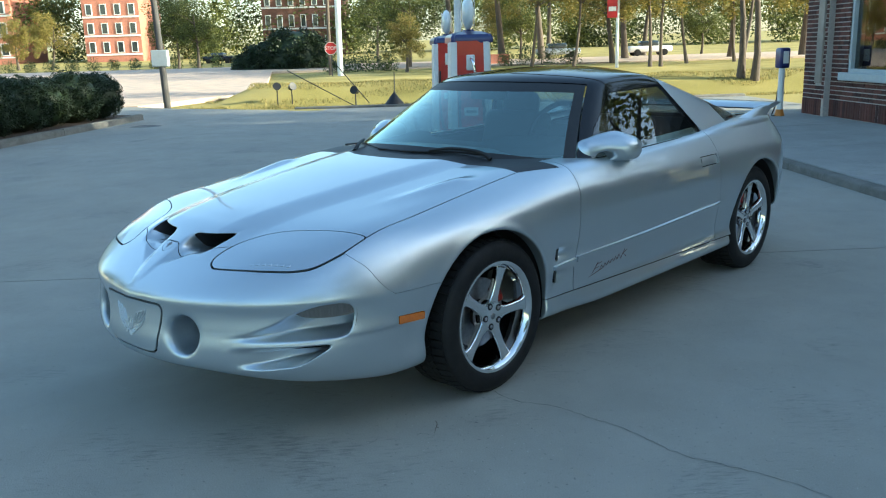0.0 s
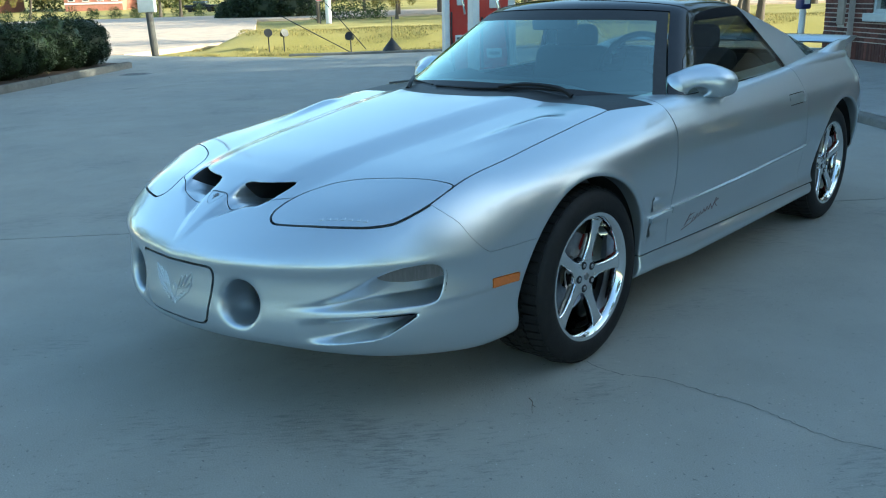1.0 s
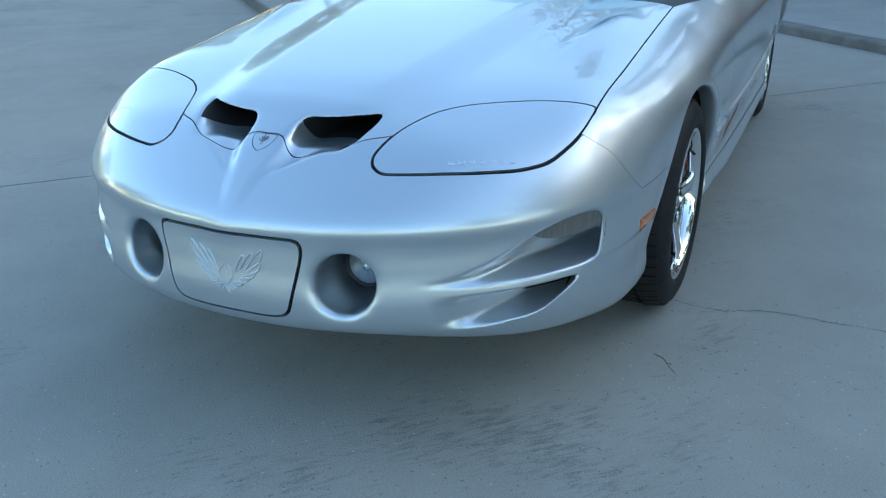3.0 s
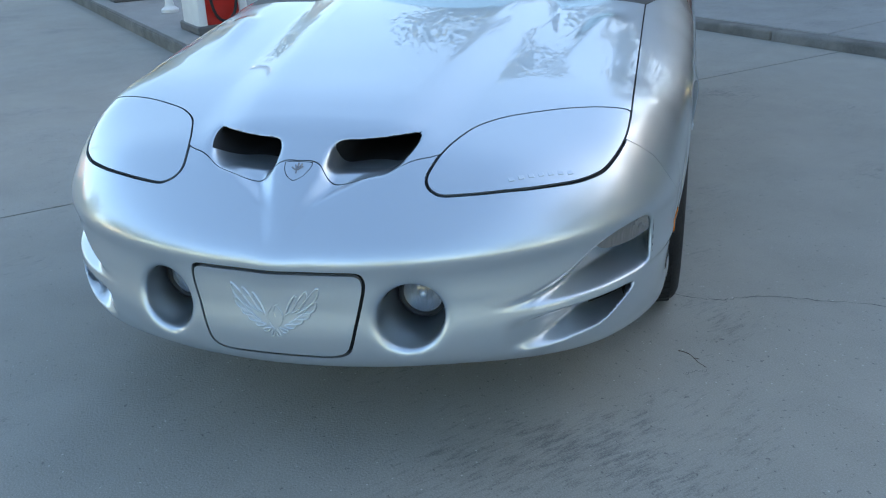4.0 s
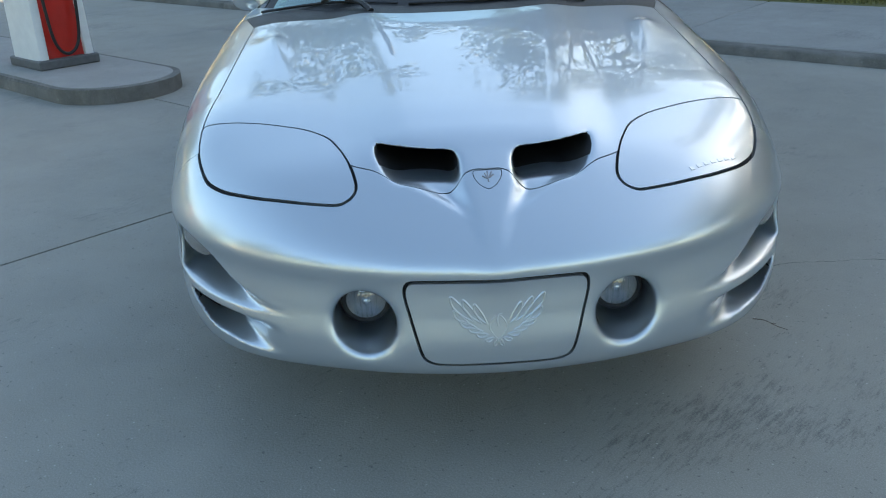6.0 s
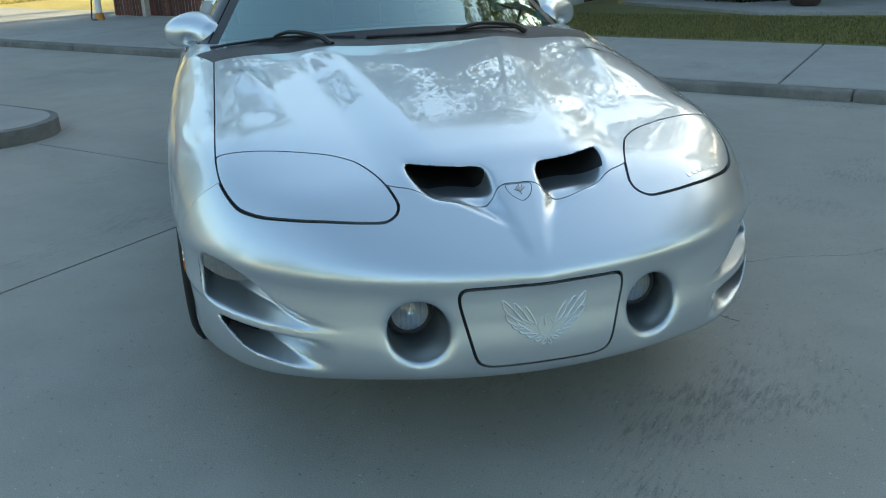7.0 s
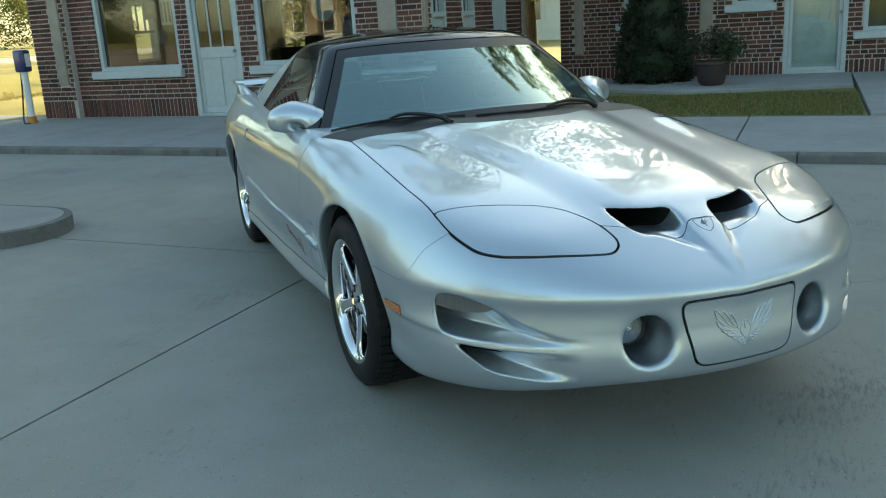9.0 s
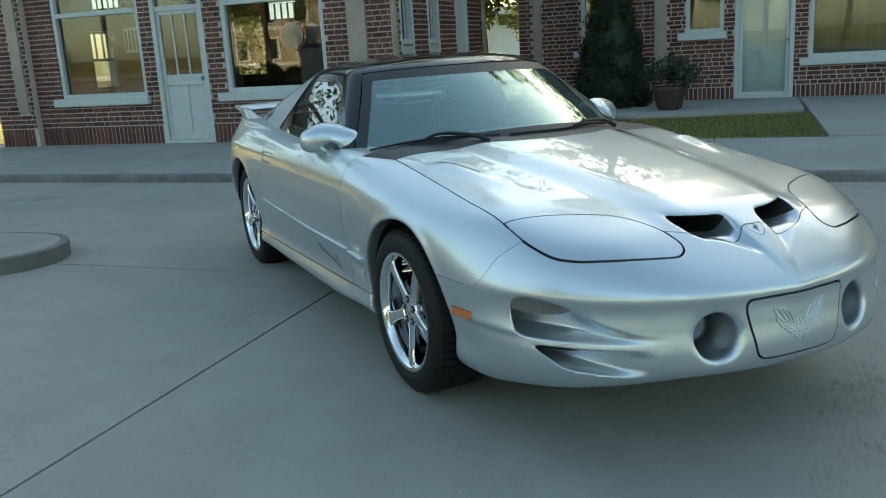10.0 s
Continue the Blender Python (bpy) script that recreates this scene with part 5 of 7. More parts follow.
# ---------- fuel pumps ----------
def make_pump():
    pump = empty("fuel_pump", label="vintage red, white and blue fuel pump with white globe", category="fuel pump", group="pumps on the island")
    part("plinth", boxed((-0.29, -0.25, 0), (0.29, 0.25, 0.075), 0.01), GREY_METAL, pump, "grey metal plinth")
    bm = bmesh.new()
    prism(bm, [(-0.225, -0.15), (0.225, -0.15), (0.225, 0.15), (-0.225, 0.15)], 0.075, 1.36)
    part("cabinet", bm, RED_PAINT, pump, "red enamel cabinet")
    for sy in (-1, 1):
        bm = bmesh.new()
        pts = [(0.20, 0.135), (0.238, 0.14), (0.246, 0.165), (0.235, 0.20), (0.19, 0.213), (0.0, 0.216), (-0.19, 0.213), (-0.235, 0.20), (-0.246, 0.165), (-0.238, 0.14), (-0.20, 0.135)]
        pts = [(x, sy * y) for x, y in pts][::sy]
        lo = [bm.verts.new((x * 1.07, y * 1.10, 0.075)) for x, y in pts]
        hi = [bm.verts.new((x, y, 1.35)) for x, y in pts]
        bm.faces.new(lo[::-1]), bm.faces.new(hi)
        for i in range(len(pts)):
            j = (i + 1) % len(pts)
            bm.faces.new((lo[i], lo[j], hi[j], hi[i]))
        part("side_panel", bm, WHITE_PAINT, pump, "white side panel", smooth=35)
    bm = bmesh.new()
    prof = [(0.262, 1.34), (0.268, 1.36), (0.266, 1.40), (0.245, 1.43), (0.16, 1.455), (0.07, 1.465), (0.06, 1.48)]
    lathe(bm, prof, 4, Matrix.Rotation(radians(45), 4, "Z") @ Matrix.Diagonal((1.30, 1.02, 1, 1)))
    bmesh.ops.bevel(bm, geom=[e for e in bm.edges if abs(e.verts[0].co.z - e.verts[1].co.z) > 0.005], offset=0.03, segments=3, affect="EDGES")
    part("cap", bm, BLUE_PAINT, pump, "blue enamel cap", smooth=40)
    bm = bmesh.new()
    bmesh.ops.create_uvsphere(bm, u_segments=32, v_segments=18, radius=0.17, matrix=Matrix.Translation((0, 0, 1.645)) @ Matrix.Diagonal((1.0, 0.42, 1.0, 1)))
    g = part("globe", bm, GLOBE, pump, "white round lamp globe", smooth=60)
    for sy in (-1, 1):
        bm = bmesh.new()
        lathe(bm, [(0.125, 0.0), (0.132, 0.004), (0.138, 0.0)], 32, Matrix.Translation((0, sy * 0.064, 1.645)) @ Matrix.Rotation(radians(90), 4, "X"), closed=True)
        part("rim_ring", bm, WHITE_PAINT, g)
        part("plate", boxed((sy * 0.226 - 0.004, -0.075, 0.585), (sy * 0.226 + 0.004, 0.075, 0.675), 0.003), WHITE_PAINT, pump, "white label plate")
        part("plate_mark", boxed((sy * 0.231 - 0.001, -0.055, 0.615), (sy * 0.231 + 0.001, 0.055, 0.645)), GREY_METAL, pump, "grey unreadable bar")
    for sx in (1,):
        bm = boxed((0.22, -0.045, 1.06), (0.265, 0.045, 1.22), 0.012, 2)
        part("nozzle_holder", bm, WHITE_PAINT, pump, "white nozzle holder", smooth=50)
        bm = bmesh.new()
        tube(bm, spline_pts([(0.27, 0, 1.18), (0.33, 0.02, 1.14), (0.34, 0.04, 1.02), (0.31, 0.05, 0.95)], 6), 0.016, 8)
        part("nozzle", bm, CHROME, pump, "metal nozzle", smooth=60)
    bm = bmesh.new()
    tube(bm, spline_pts([(0.27, 0.10, 0.96), (0.30, 0.13, 0.62), (0.30, 0.10, 0.22), (0.29, 0.0, 0.105), (0.30, -0.10, 0.22), (0.30, -0.13, 0.62), (0.27, -0.12, 0.98)], 8), 0.013, 8)
    part("hose", bm, BLACK_TRIM, pump, "black rubber hose", smooth=60)
    return pump


pump = make_pump()
pump.matrix_world = LOT @ pose(-5.43, 0.985, 0.112, 0, 0, 0)
for u in (-8.6,):
    copy_thing(pump, LOT @ pose(u, 0.93, 0.112, 0, 0, 0))

bm = bmesh.new()
lathe(bm, [(0.09, 0), (0.09, 0.03), (0.05, 0.06), (0.042, 0.10), (0.042, 2.9), (0.0, 2.9)], 20, Matrix.Translation((-7.0, 0.98, 0.112)))
lot(tagged(part("island_lamp_post", bm, WHITE_PAINT, smooth=40), "slim white painted lamp post on the island", "post"))


# ---------- air post ----------
post = empty("air_pump_post", LOT @ pose(-10.58, 6.72, 0.113, 0, 0, 8), "white post with a blue air hose box", "air pump")
bm = bmesh.new()
lathe(bm, [(0.085, 0.0), (0.085, 0.012), (0.07, 0.05), (0.062, 0.11)], 16)
part("foot", bm, ORANGE, post, "orange painted foot", smooth=40)
bm = bmesh.new()
lathe(bm, [(0.052, 0.10), (0.052, 0.84), (0.0, 0.84)], 16)
part("column", bm, WHITE_PAINT, post, "white column", smooth=40)
bm = boxed((-0.10, -0.09, 0.80), (0.10, 0.09, 1.14), 0.035, 3)
part("hose_box", bm, BLUE_PAINT, post, "dark blue box", smooth=50)
part("face_plate", boxed((0.10, -0.05, 0.88), (0.106, 0.05, 1.08), 0.002), WHITE_PAINT, post, "pale face plate")
bm = bmesh.new()
tube(bm, spline_pts([(-0.08, 0.02, 0.82), (-0.13, 0.03, 0.45), (-0.15, 0.0, 0.15), (-0.07, -0.1, 0.015), (0.05, -0.12, 0.012)], 8), 0.012, 8)
part("hose", bm, BLACK_TRIM, post, "black air hose", smooth=60)


# ---------- the station building ----------
def wall_with_holes(bm, along, u0, u1, z0, z1, holes, front, back):
    """A wall slab between two faces, cut through by rectangles; along is 'u' or 'v'."""
    xs = sorted({u0, u1, *[h[0] for h in holes], *[h[1] for h in holes]})
    zs = sorted({z0, z1, *[h[2] for h in holes], *[h[3] for h in holes]})
    solid = lambda i, j: 0 <= i < len(xs) - 1 and 0 <= j < len(zs) - 1 and not any(h[0] <= (xs[i] + xs[i + 1]) / 2 <= h[1] and h[2] <= (zs[j] + zs[j + 1]) / 2 <= h[3] for h in holes)
    at = (lambda a, d, z: (a, d, z)) if along == "u" else (lambda a, d, z: (d, a, z))
    for i in range(len(xs) - 1):
        for j in range(len(zs) - 1):
            if not solid(i, j):
                continue
            a, b, c, d = xs[i], xs[i + 1], zs[j], zs[j + 1]
            quads = [[at(a, front, c), at(b, front, c), at(b, front, d), at(a, front, d)], [at(a, back, c), at(a, back, d), at(b, back, d), at(b, back, c)]]
            if not solid(i - 1, j):
                quads.append([at(a, front, c), at(a, front, d), at(a, back, d), at(a, back, c)])
            if not solid(i + 1, j):
                quads.append([at(b, front, c), at(b, back, c), at(b, back, d), at(b, front, d)])
            if not solid(i, j - 1):
                quads.append([at(a, front, c), at(a, back, c), at(b, back, c), at(b, front, c)])
            if not solid(i, j + 1):
                quads.append([at(a, front, d), at(b, front, d), at(b, back, d), at(a, back, d)])
            for q in quads:
                bm.faces.new([bm.verts.new(p) for p in q])
    bmesh.ops.remove_doubles(bm, verts=bm.verts, dist=0.0005)
    return bm


def brick_mesh(lx, lz, d):
    bm = boxed((-lx / 2, 0, -lz / 2), (lx / 2, d, lz / 2))
    bmesh.ops.bevel(bm, geom=[e for e in bm.edges if all(v.co.y < 1e-6 for v in e.verts)], offset=0.004, segments=1, affect="EDGES")
    me = bpy.data.meshes.new("brick")
    bm.to_mesh(me)
    bm.free()
    me.materials.append(BRICK)
    return me


COURSE, JOINT = 0.072, 0.017


def lay_bricks(parent, along, u0, u1, z0, z1, holes, face, proud, pick, seed, soldier=None, skip=()):
    """Courses of bricks on a wall face. pick(a, z): bricks that stand as parts; the rest is joined."""
    r = random.Random(seed)
    spots = []
    if soldier:
        a = u0
        while a + 0.058 < u1:
            spots.append((a + 0.029, (soldier[0] + soldier[1]) / 2, 0.058, soldier[1] - soldier[0]))
            a += 0.058 + JOINT
    z = (soldier[1] + JOINT) if soldier else z0
    row = 0
    while z + COURSE - JOINT <= z1 + 1e-6:
        a = u0
        first = True
        k = row % 2
        while a < u1 - 0.02:
            ln = 0.205 if (k % 2 == 0) else 0.098
            if first and row % 2:
                ln = 0.15
            first = False
            ln = min(ln, u1 - a)
            spots.append((a + ln / 2, z + (COURSE - JOINT) / 2, ln, COURSE - JOINT))
            a += ln + JOINT
            k += 1 if row % 3 == 0 else 2
        z += COURSE
        row += 1
    meshes, verts, faces = {}, [], []
    for a, zc, ln, lz in spots:
        lo, hi = a - ln / 2, a + ln / 2
        cut = False
        for h in (*holes, *skip):
            if h[2] - 0.004 < zc < h[3] + 0.004 and hi > h[0] and lo < h[1]:
                if lo < h[0] - 0.03:
                    hi = min(hi, h[0])
                elif hi > h[1] + 0.03:
                    lo = max(lo, h[1])
                else:
                    cut = True
        if cut or hi - lo < 0.02:
            continue
        out = proud + r.uniform(-0.002, 0.003)
        a, ln = (lo + hi) / 2, round(hi - lo, 3)
        if pick(a, zc):
            key = (ln, round(lz, 3))
            if key not in meshes:
                meshes[key] = brick_mesh(ln, lz, 0.05)
            ob = new("brick", meshes[key])
            ob.parent = parent
            if along == "u":
                ob.matrix_basis = Matrix.Translation((a, face - out, zc))
            else:
                ob.matrix_basis = Matrix.Translation((face + out, a, zc)) @ Matrix.Rotation(radians(90), 4, "Z")
        else:
            k = len(verts)
            d0, d1 = (face - out, face + 0.02) if along == "u" else (face + out, face - 0.02)
            for dd in (d0, d1):
                for aa, zz in ((lo, zc - lz / 2), (hi, zc - lz / 2), (hi, zc + lz / 2), (lo, zc + lz / 2)):
                    verts.append((aa, dd, zz) if along == "u" else (dd, aa, zz))
            faces += [(k, k + 1, k + 2, k + 3), (k, k + 4, k + 5, k + 1), (k + 1, k + 5, k + 6, k + 2), (k + 2, k + 6, k + 7, k + 3), (k + 3, k + 7, k + 4, k)]
    if verts:
        me = bpy.data.meshes.new("brickwork")
        me.from_pydata(verts, [], faces)
        ob = link_mesh("brickwork", me, BRICK, parent)
        ob["kind"] = "stuff"


FV, TOPZ = 7.35, 3.3
WIN1, DOOR1, WIN2 = (-9.61, -7.98, 0.84, 2.75), (-7.76, -6.86, 0.14, 2.75), (-6.57, -4.92, 0.84, 2.75)
holes1 = (WIN1, DOOR1, WIN2)
bm = bmesh.new()
wall_with_holes(bm, "u", -10.10, -3.92, 0.0, TOPZ, holes1, FV, FV + 0.24)
wall_south = lot(tagged(part("wall_south", bm, MORTAR), "dark red brick wall with pale mortar joints", "brick wall", kind="structure"))
pier_s = bmesh.new()
box(pier_s, (-10.85, FV - 0.11, 0.0), (-10.10, FV + 0.24, TOPZ))
pier = lot(tagged(part("wall_pier", pier_s, MORTAR), "brick corner pier with a buff stone strip", "brick wall", kind="structure"))
SH = [(v0, v1, 1.0, 2.6) for v0, v1 in ((7.62, 8.12), (8.70, 9.20))] + [(9.98, 10.60, 0.15, 2.4)]
bm = bmesh.new()
wall_with_holes(bm, "v", FV + 0.24, 11.58, 0.0, TOPZ, SH, -3.92, -4.16)
wall_east = lot(tagged(part("wall_east", bm, MORTAR), "brick side wall with narrow windows", "brick wall", kind="structure"))
bm = bmesh.new()
BACKWIN = (-9.1, -8.3, 1.0, 2.1)
wall_with_holes(bm, "u", -10.85, -3.92, 0.0, TOPZ, [BACKWIN, (-6.2, -5.3, 1.0, 2.1)], 11.58, 11.34)
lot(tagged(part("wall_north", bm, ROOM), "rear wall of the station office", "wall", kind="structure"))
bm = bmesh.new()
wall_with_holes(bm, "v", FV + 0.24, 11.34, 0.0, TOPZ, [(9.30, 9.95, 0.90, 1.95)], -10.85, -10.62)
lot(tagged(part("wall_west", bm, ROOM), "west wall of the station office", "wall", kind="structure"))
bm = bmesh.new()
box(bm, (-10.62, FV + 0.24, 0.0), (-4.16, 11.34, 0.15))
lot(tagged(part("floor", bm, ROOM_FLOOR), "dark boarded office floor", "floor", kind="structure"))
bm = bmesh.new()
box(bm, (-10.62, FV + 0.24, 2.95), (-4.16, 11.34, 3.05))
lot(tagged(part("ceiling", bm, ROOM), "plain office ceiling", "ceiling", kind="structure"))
bm = bmesh.new()
o = [(-11.3, FV - 0.5), (-3.5, FV - 0.5), (-3.5, 12.1), (-11.3, 12.1)]
lo = [bm.verts.new((*p, TOPZ)) for p in o]
lo2 = [bm.verts.new((*p, TOPZ + 0.18)) for p in o]
ridge = [bm.verts.new((-9.4, 9.5, 5.6)), bm.verts.new((-5.4, 9.5, 5.6))]
bm.faces.new(lo[::-1])
for i in range(4):
    bm.faces.new((lo[i], lo[(i + 1) % 4], lo2[(i + 1) % 4], lo2[i]))
bm.faces.new((lo2[0], lo2[1], ridge[1], ridge[0])), bm.faces.new((lo2[1], lo2[2], ridge[1])), bm.faces.new((lo2[2], lo2[3], ridge[0], ridge[1])), bm.faces.new((lo2[3], lo2[0], ridge[0]))
lot(tagged(part("roof", bm, ROOF_MAT), "dark hipped station roof", "roof", kind="structure"))


def stone_strip(parent, lo, hi):
    part("stone_strip", boxed(lo, hi, 0.008), STONE, parent, "buff stone strip")


stone_strip(pier, (-10.41, FV - 0.145, 0.66), (-10.20, FV - 0.10, TOPZ))
stone_strip(wall_south, (-4.57, FV - 0.035, 0.66), (-4.29, FV + 0.01, TOPZ))
stone_strip(wall_east, (-3.925, FV + 0.02, 0.66), (-3.885, FV + 0.13, TOPZ))
stone_strip(wall_east, (-3.925, 11.40, 0.66), (-3.885, 11.56, TOPZ))


def window(name, u0, u1, z0, z1, face, bar, label, along="u", muntins=()):
    """A fixed window with frame, transom bar, sill and panes, set into its opening."""
    w = tagged(new(name), label, "window", kind="structure")
    w.matrix_world = LOT if along == "u" else LOT @ Matrix.Translation((face, 0, 0)) @ Matrix.Rotation(radians(90), 4, "Z") @ Matrix.Diagonal((1, -1, 1, 1)) @ Matrix.Diagonal((1, -1, 1, 1))
    f = face if along == "u" else 0.0
    t = 0.07
    for lo, hi in (((u0, f + 0.01, z0), (u0 + t, f + 0.15, z1)), ((u1 - t, f + 0.01, z0), (u1, f + 0.15, z1)), ((u0 + t, f + 0.01, z1 - t), (u1 - t, f + 0.15, z1)), ((u0 + t, f + 0.01, z0), (u1 - t, f + 0.15, z0 + t))):
        part("window_frame", boxed(lo, hi, 0.006), FRAME_PAINT, w)
    cells = [(z0 + t, z1 - t)]
    if bar:
        part("transom_bar", boxed((u0 + t, f + 0.0, bar - 0.03), (u1 - t, f + 0.14, bar + 0.04), 0.006), FRAME_PAINT, w)
        cells = [(z0 + t, bar - 0.03), (bar + 0.04, z1 - t)]
    for a, b in cells:
        ob = part("pane", boxed((u0 + t, f + 0.075, a), (u1 - t, f + 0.081, b)), SHOPGLASS, w)
        ob.visible_shadow = False
    for m in muntins:
        part("muntin", boxed((m - 0.012, f + 0.05, cells[0][0]), (m + 0.012, f + 0.072, cells[-1][1]), 0.003), FRAME_PAINT, w)
    part("window_sill", boxed((u0 - 0.13, f - 0.09, z0 - 0.115), (u1 + 0.05, f + 0.05, z0 + 0.01), 0.012), FRAME_PAINT, w, "pale painted sill")
    return w


window("window_1", -9.61, -7.98, 0.84, 2.75, FV, 2.10, "large shop window in a pale painted frame")
window("window_2", -6.57, -4.92, 0.84, 2.75, FV, 2.10, "large shop window in a pale painted frame")


def door(name, u0, u1, z0, z1, face, top_glass, label):
    d = tagged(new(name), label, "door", kind="structure")
    d.matrix_world = LOT
    t = 0.075
    for lo, hi in (((u0, face - 0.02, z0), (u0 + t, face + 0.14, z1)), ((u1 - t, face - 0.02, z0), (u1, face + 0.14, z1)), ((u0 + t, face - 0.02, z1 - t), (u1 - t, face + 0.14, z1)), ((u0 + t, face - 0.02, z0), (u1 - t, face + 0.14, z0 + 0.045))):
        part("door_frame", boxed(lo, hi, 0.006), FRAME_PAINT, d)
    a, b, zb, zt = u0 + t, u1 - t, z0 + 0.045, min(z1 - t, z0 + 1.93)
    st = 0.055
    f0, f1 = face + 0.02, face + 0.065
    if top_glass == "half":
        for lo, hi in (((a, f0, zb), (a + st, f1, zt)), ((b - st, f0, zb), (b, f1, zt)), ((a + st, f0, zt - st), (b - st, f1, zt)), ((a + st, f0, 0.98), (b - st, f1, 1.14)), ((a + st, f0, zb), (b - st, f1, zb + 0.10)), (((a + b) / 2 - 0.04, f0, zb + 0.10), ((a + b) / 2 + 0.04, f1, 0.98))):
            part("door_rail", boxed(lo, hi, 0.006), FRAME_PAINT, d)
        for lo, hi in (((a + st, f0 + 0.018, zb + 0.10), ((a + b) / 2 - 0.04, f1 - 0.008, 0.98)), (((a + b) / 2 + 0.04, f0 + 0.018, zb + 0.10), (b - st, f1 - 0.008, 0.98))):
            part("door_panel", boxed(lo, hi), FRAME_PAINT, d)
        ob = part("door_glass", boxed((a + st, f0 + 0.02, 1.14), (b - st, f0 + 0.026, zt - st)), SHOPGLASS, d)
        ob.visible_shadow = False
        for m in ((a + b) / 2 - 0.11, (a + b) / 2 + 0.11):
            part("glazing_bar", boxed((m - 0.014, f0 + 0.004, 1.14), (m + 0.014, f0 + 0.019, zt - st), 0.003), FRAME_PAINT, d)
    else:
        for lo, hi in (((a, f0, zb), (a + st, f1, zt)), ((b - st, f0, zb), (b, f1, zt)), ((a + st, f0, zt - st), (b - st, f1, zt)), ((a + st, f0, zb), (b - st, f1, zb + 0.06))):
            part("door_rail", boxed(lo, hi, 0.006), FRAME_PAINT, d)
        ob = part("door_glass", boxed((a + st, f0 + 0.02, zb + 0.06), (b - st, f0 + 0.026, zt - st)), CLEARGLASS, d)
        ob.visible_shadow = False
        part("inner_door", boxed((a, face + 0.10, zb), (b, face + 0.14, zt), 0.004), FRAME_PAINT, d, "white panelled inner door")
        for p0, p1 in ((zb + 0.12, zb + 0.62), (zb + 0.74, zt - 0.18)):
            for q0, q1 in ((a + 0.10, (a + b) / 2 - 0.04), ((a + b) / 2 + 0.04, b - 0.10)):
                part("raised_panel", boxed((q0, face + 0.092, p0), (q1, face + 0.101, p1), 0.006), FRAME_PAINT, d)
    if z1 - zt > 0.3:
        part("door_head", boxed((a, f0 - 0.02, zt), (b, f1, zt + 0.07), 0.004), FRAME_PAINT, d)
        ob = part("transom_glass", boxed((a, f0 + 0.02, zt + 0.07), (b, f0 + 0.026, z1 - t)), SHOPGLASS, d)
        ob.visible_shadow = False
    bm = bmesh.new()
    lathe(bm, [(0.0, 0.0), (0.012, 0.0), (0.012, -0.03), (0.026, -0.04), (0.028, -0.055), (0.018, -0.068), (0.0, -0.07)], 14, Matrix.Translation((b - 0.03, f0 - 0.002, z0 + 0.95)) @ Matrix.Rotation(radians(-90), 4, "X"))
    part("door_knob", bm, STEEL, d, "brass-toned knob", smooth=50)
    return d


door("door_1", -7.76, -6.86, 0.125, 2.75, FV, "half", "pale painted half-glazed wooden door")

# office things behind the glass
def room_thing(name, bm, material, label, category):
    return lot(tagged(part(name, bm, material, smooth=40), label, category))


bm = bmesh.new()
lathe(bm, [(0.0, 0.03), (0.17, 0.03), (0.185, 0.022), (0.185, -0.022), (0.17, -0.03), (0.0, -0.03)], 40, Matrix.Translation((-5.60, 7.66, 1.60)) @ Matrix.Rotation(radians(90), 4, "X"))
disc = room_thing("round_sign", bm, GLOBE, "round white sign hung inside the window", "sign")
bm = bmesh.new()
lathe(bm, [(0.186, 0.03), (0.205, 0.03), (0.205, -0.03), (0.186, -0.03)], 40, Matrix.Translation((-5.60, 7.66, 1.60)) @ Matrix.Rotation(radians(90), 4, "X"), closed=True)
rr = part("rim", bm, RED_PAINT, disc, "red rim", smooth=40)
bm = boxed((-8.92, 7.72, 1.60), (-8.66, 7.74, 1.86), 0.004)
blue = room_thing("hanging_sign", bm, BLUE_PAINT, "small blue sign with an orange disc in the window", "sign")
bm = bmesh.new()
lathe(bm, [(0.0, 0.008), (0.05, 0.008), (0.05, -0.004), (0.0, -0.004)], 20, Matrix.Translation((-8.79, 7.715, 1.73)) @ Matrix.Rotation(radians(90), 4, "X"))
part("disc", bm, ORANGE, blue, "orange disc")
bm = boxed((-8.60, 7.72, 1.50), (-8.30, 7.735, 1.88), 0.004)
card = room_thing("window_notice", bm, WHITE_PAINT, "pale notice with dark bars in the window", "notice")
for k in range(4):
    part("bar", boxed((-8.57 + 0.07 * k, 7.714, 1.54), (-8.535 + 0.07 * k, 7.720, 1.84)), BLUE_PAINT, card)
bm = boxed((-9.3, 9.2, 0.15), (-7.9, 9.9, 1.02), 0.02)
for name, u0, z0, count in (("lit_sign", -5.94, 1.84, 4), ("lit_sign", -9.06, 2.19, 5)):
    sg = lot(tagged(part(name, boxed((u0, 7.66, z0 + 0.215), (u0 + 0.105 * count, 7.68, z0 + 0.23)), NEON), "small lit white sign of plain bars in the window", "sign"))
    for k in range(count):
        part("bar", boxed((u0 + 0.105 * k, 7.655, z0), (u0 + 0.105 * k + 0.07, 7.675, z0 + 0.21), 0.01), NEON, sg)
w8 = tagged(new("window_8"), "pale sash window in the west wall of the office", "window", kind="structure")
w8.matrix_world = LOT
for lo, hi in (((-10.80, 9.30, 0.90), (-10.66, 9.35, 1.95)), ((-10.80, 9.90, 0.90), (-10.66, 9.95, 1.95)), ((-10.80, 9.35, 1.90), (-10.66, 9.90, 1.95)), ((-10.80, 9.35, 0.90), (-10.66, 9.90, 0.95)), ((-10.78, 9.35, 1.41), (-10.68, 9.90, 1.46))):
    part("window_frame", boxed(lo, hi, 0.004), FRAME_PAINT, w8)
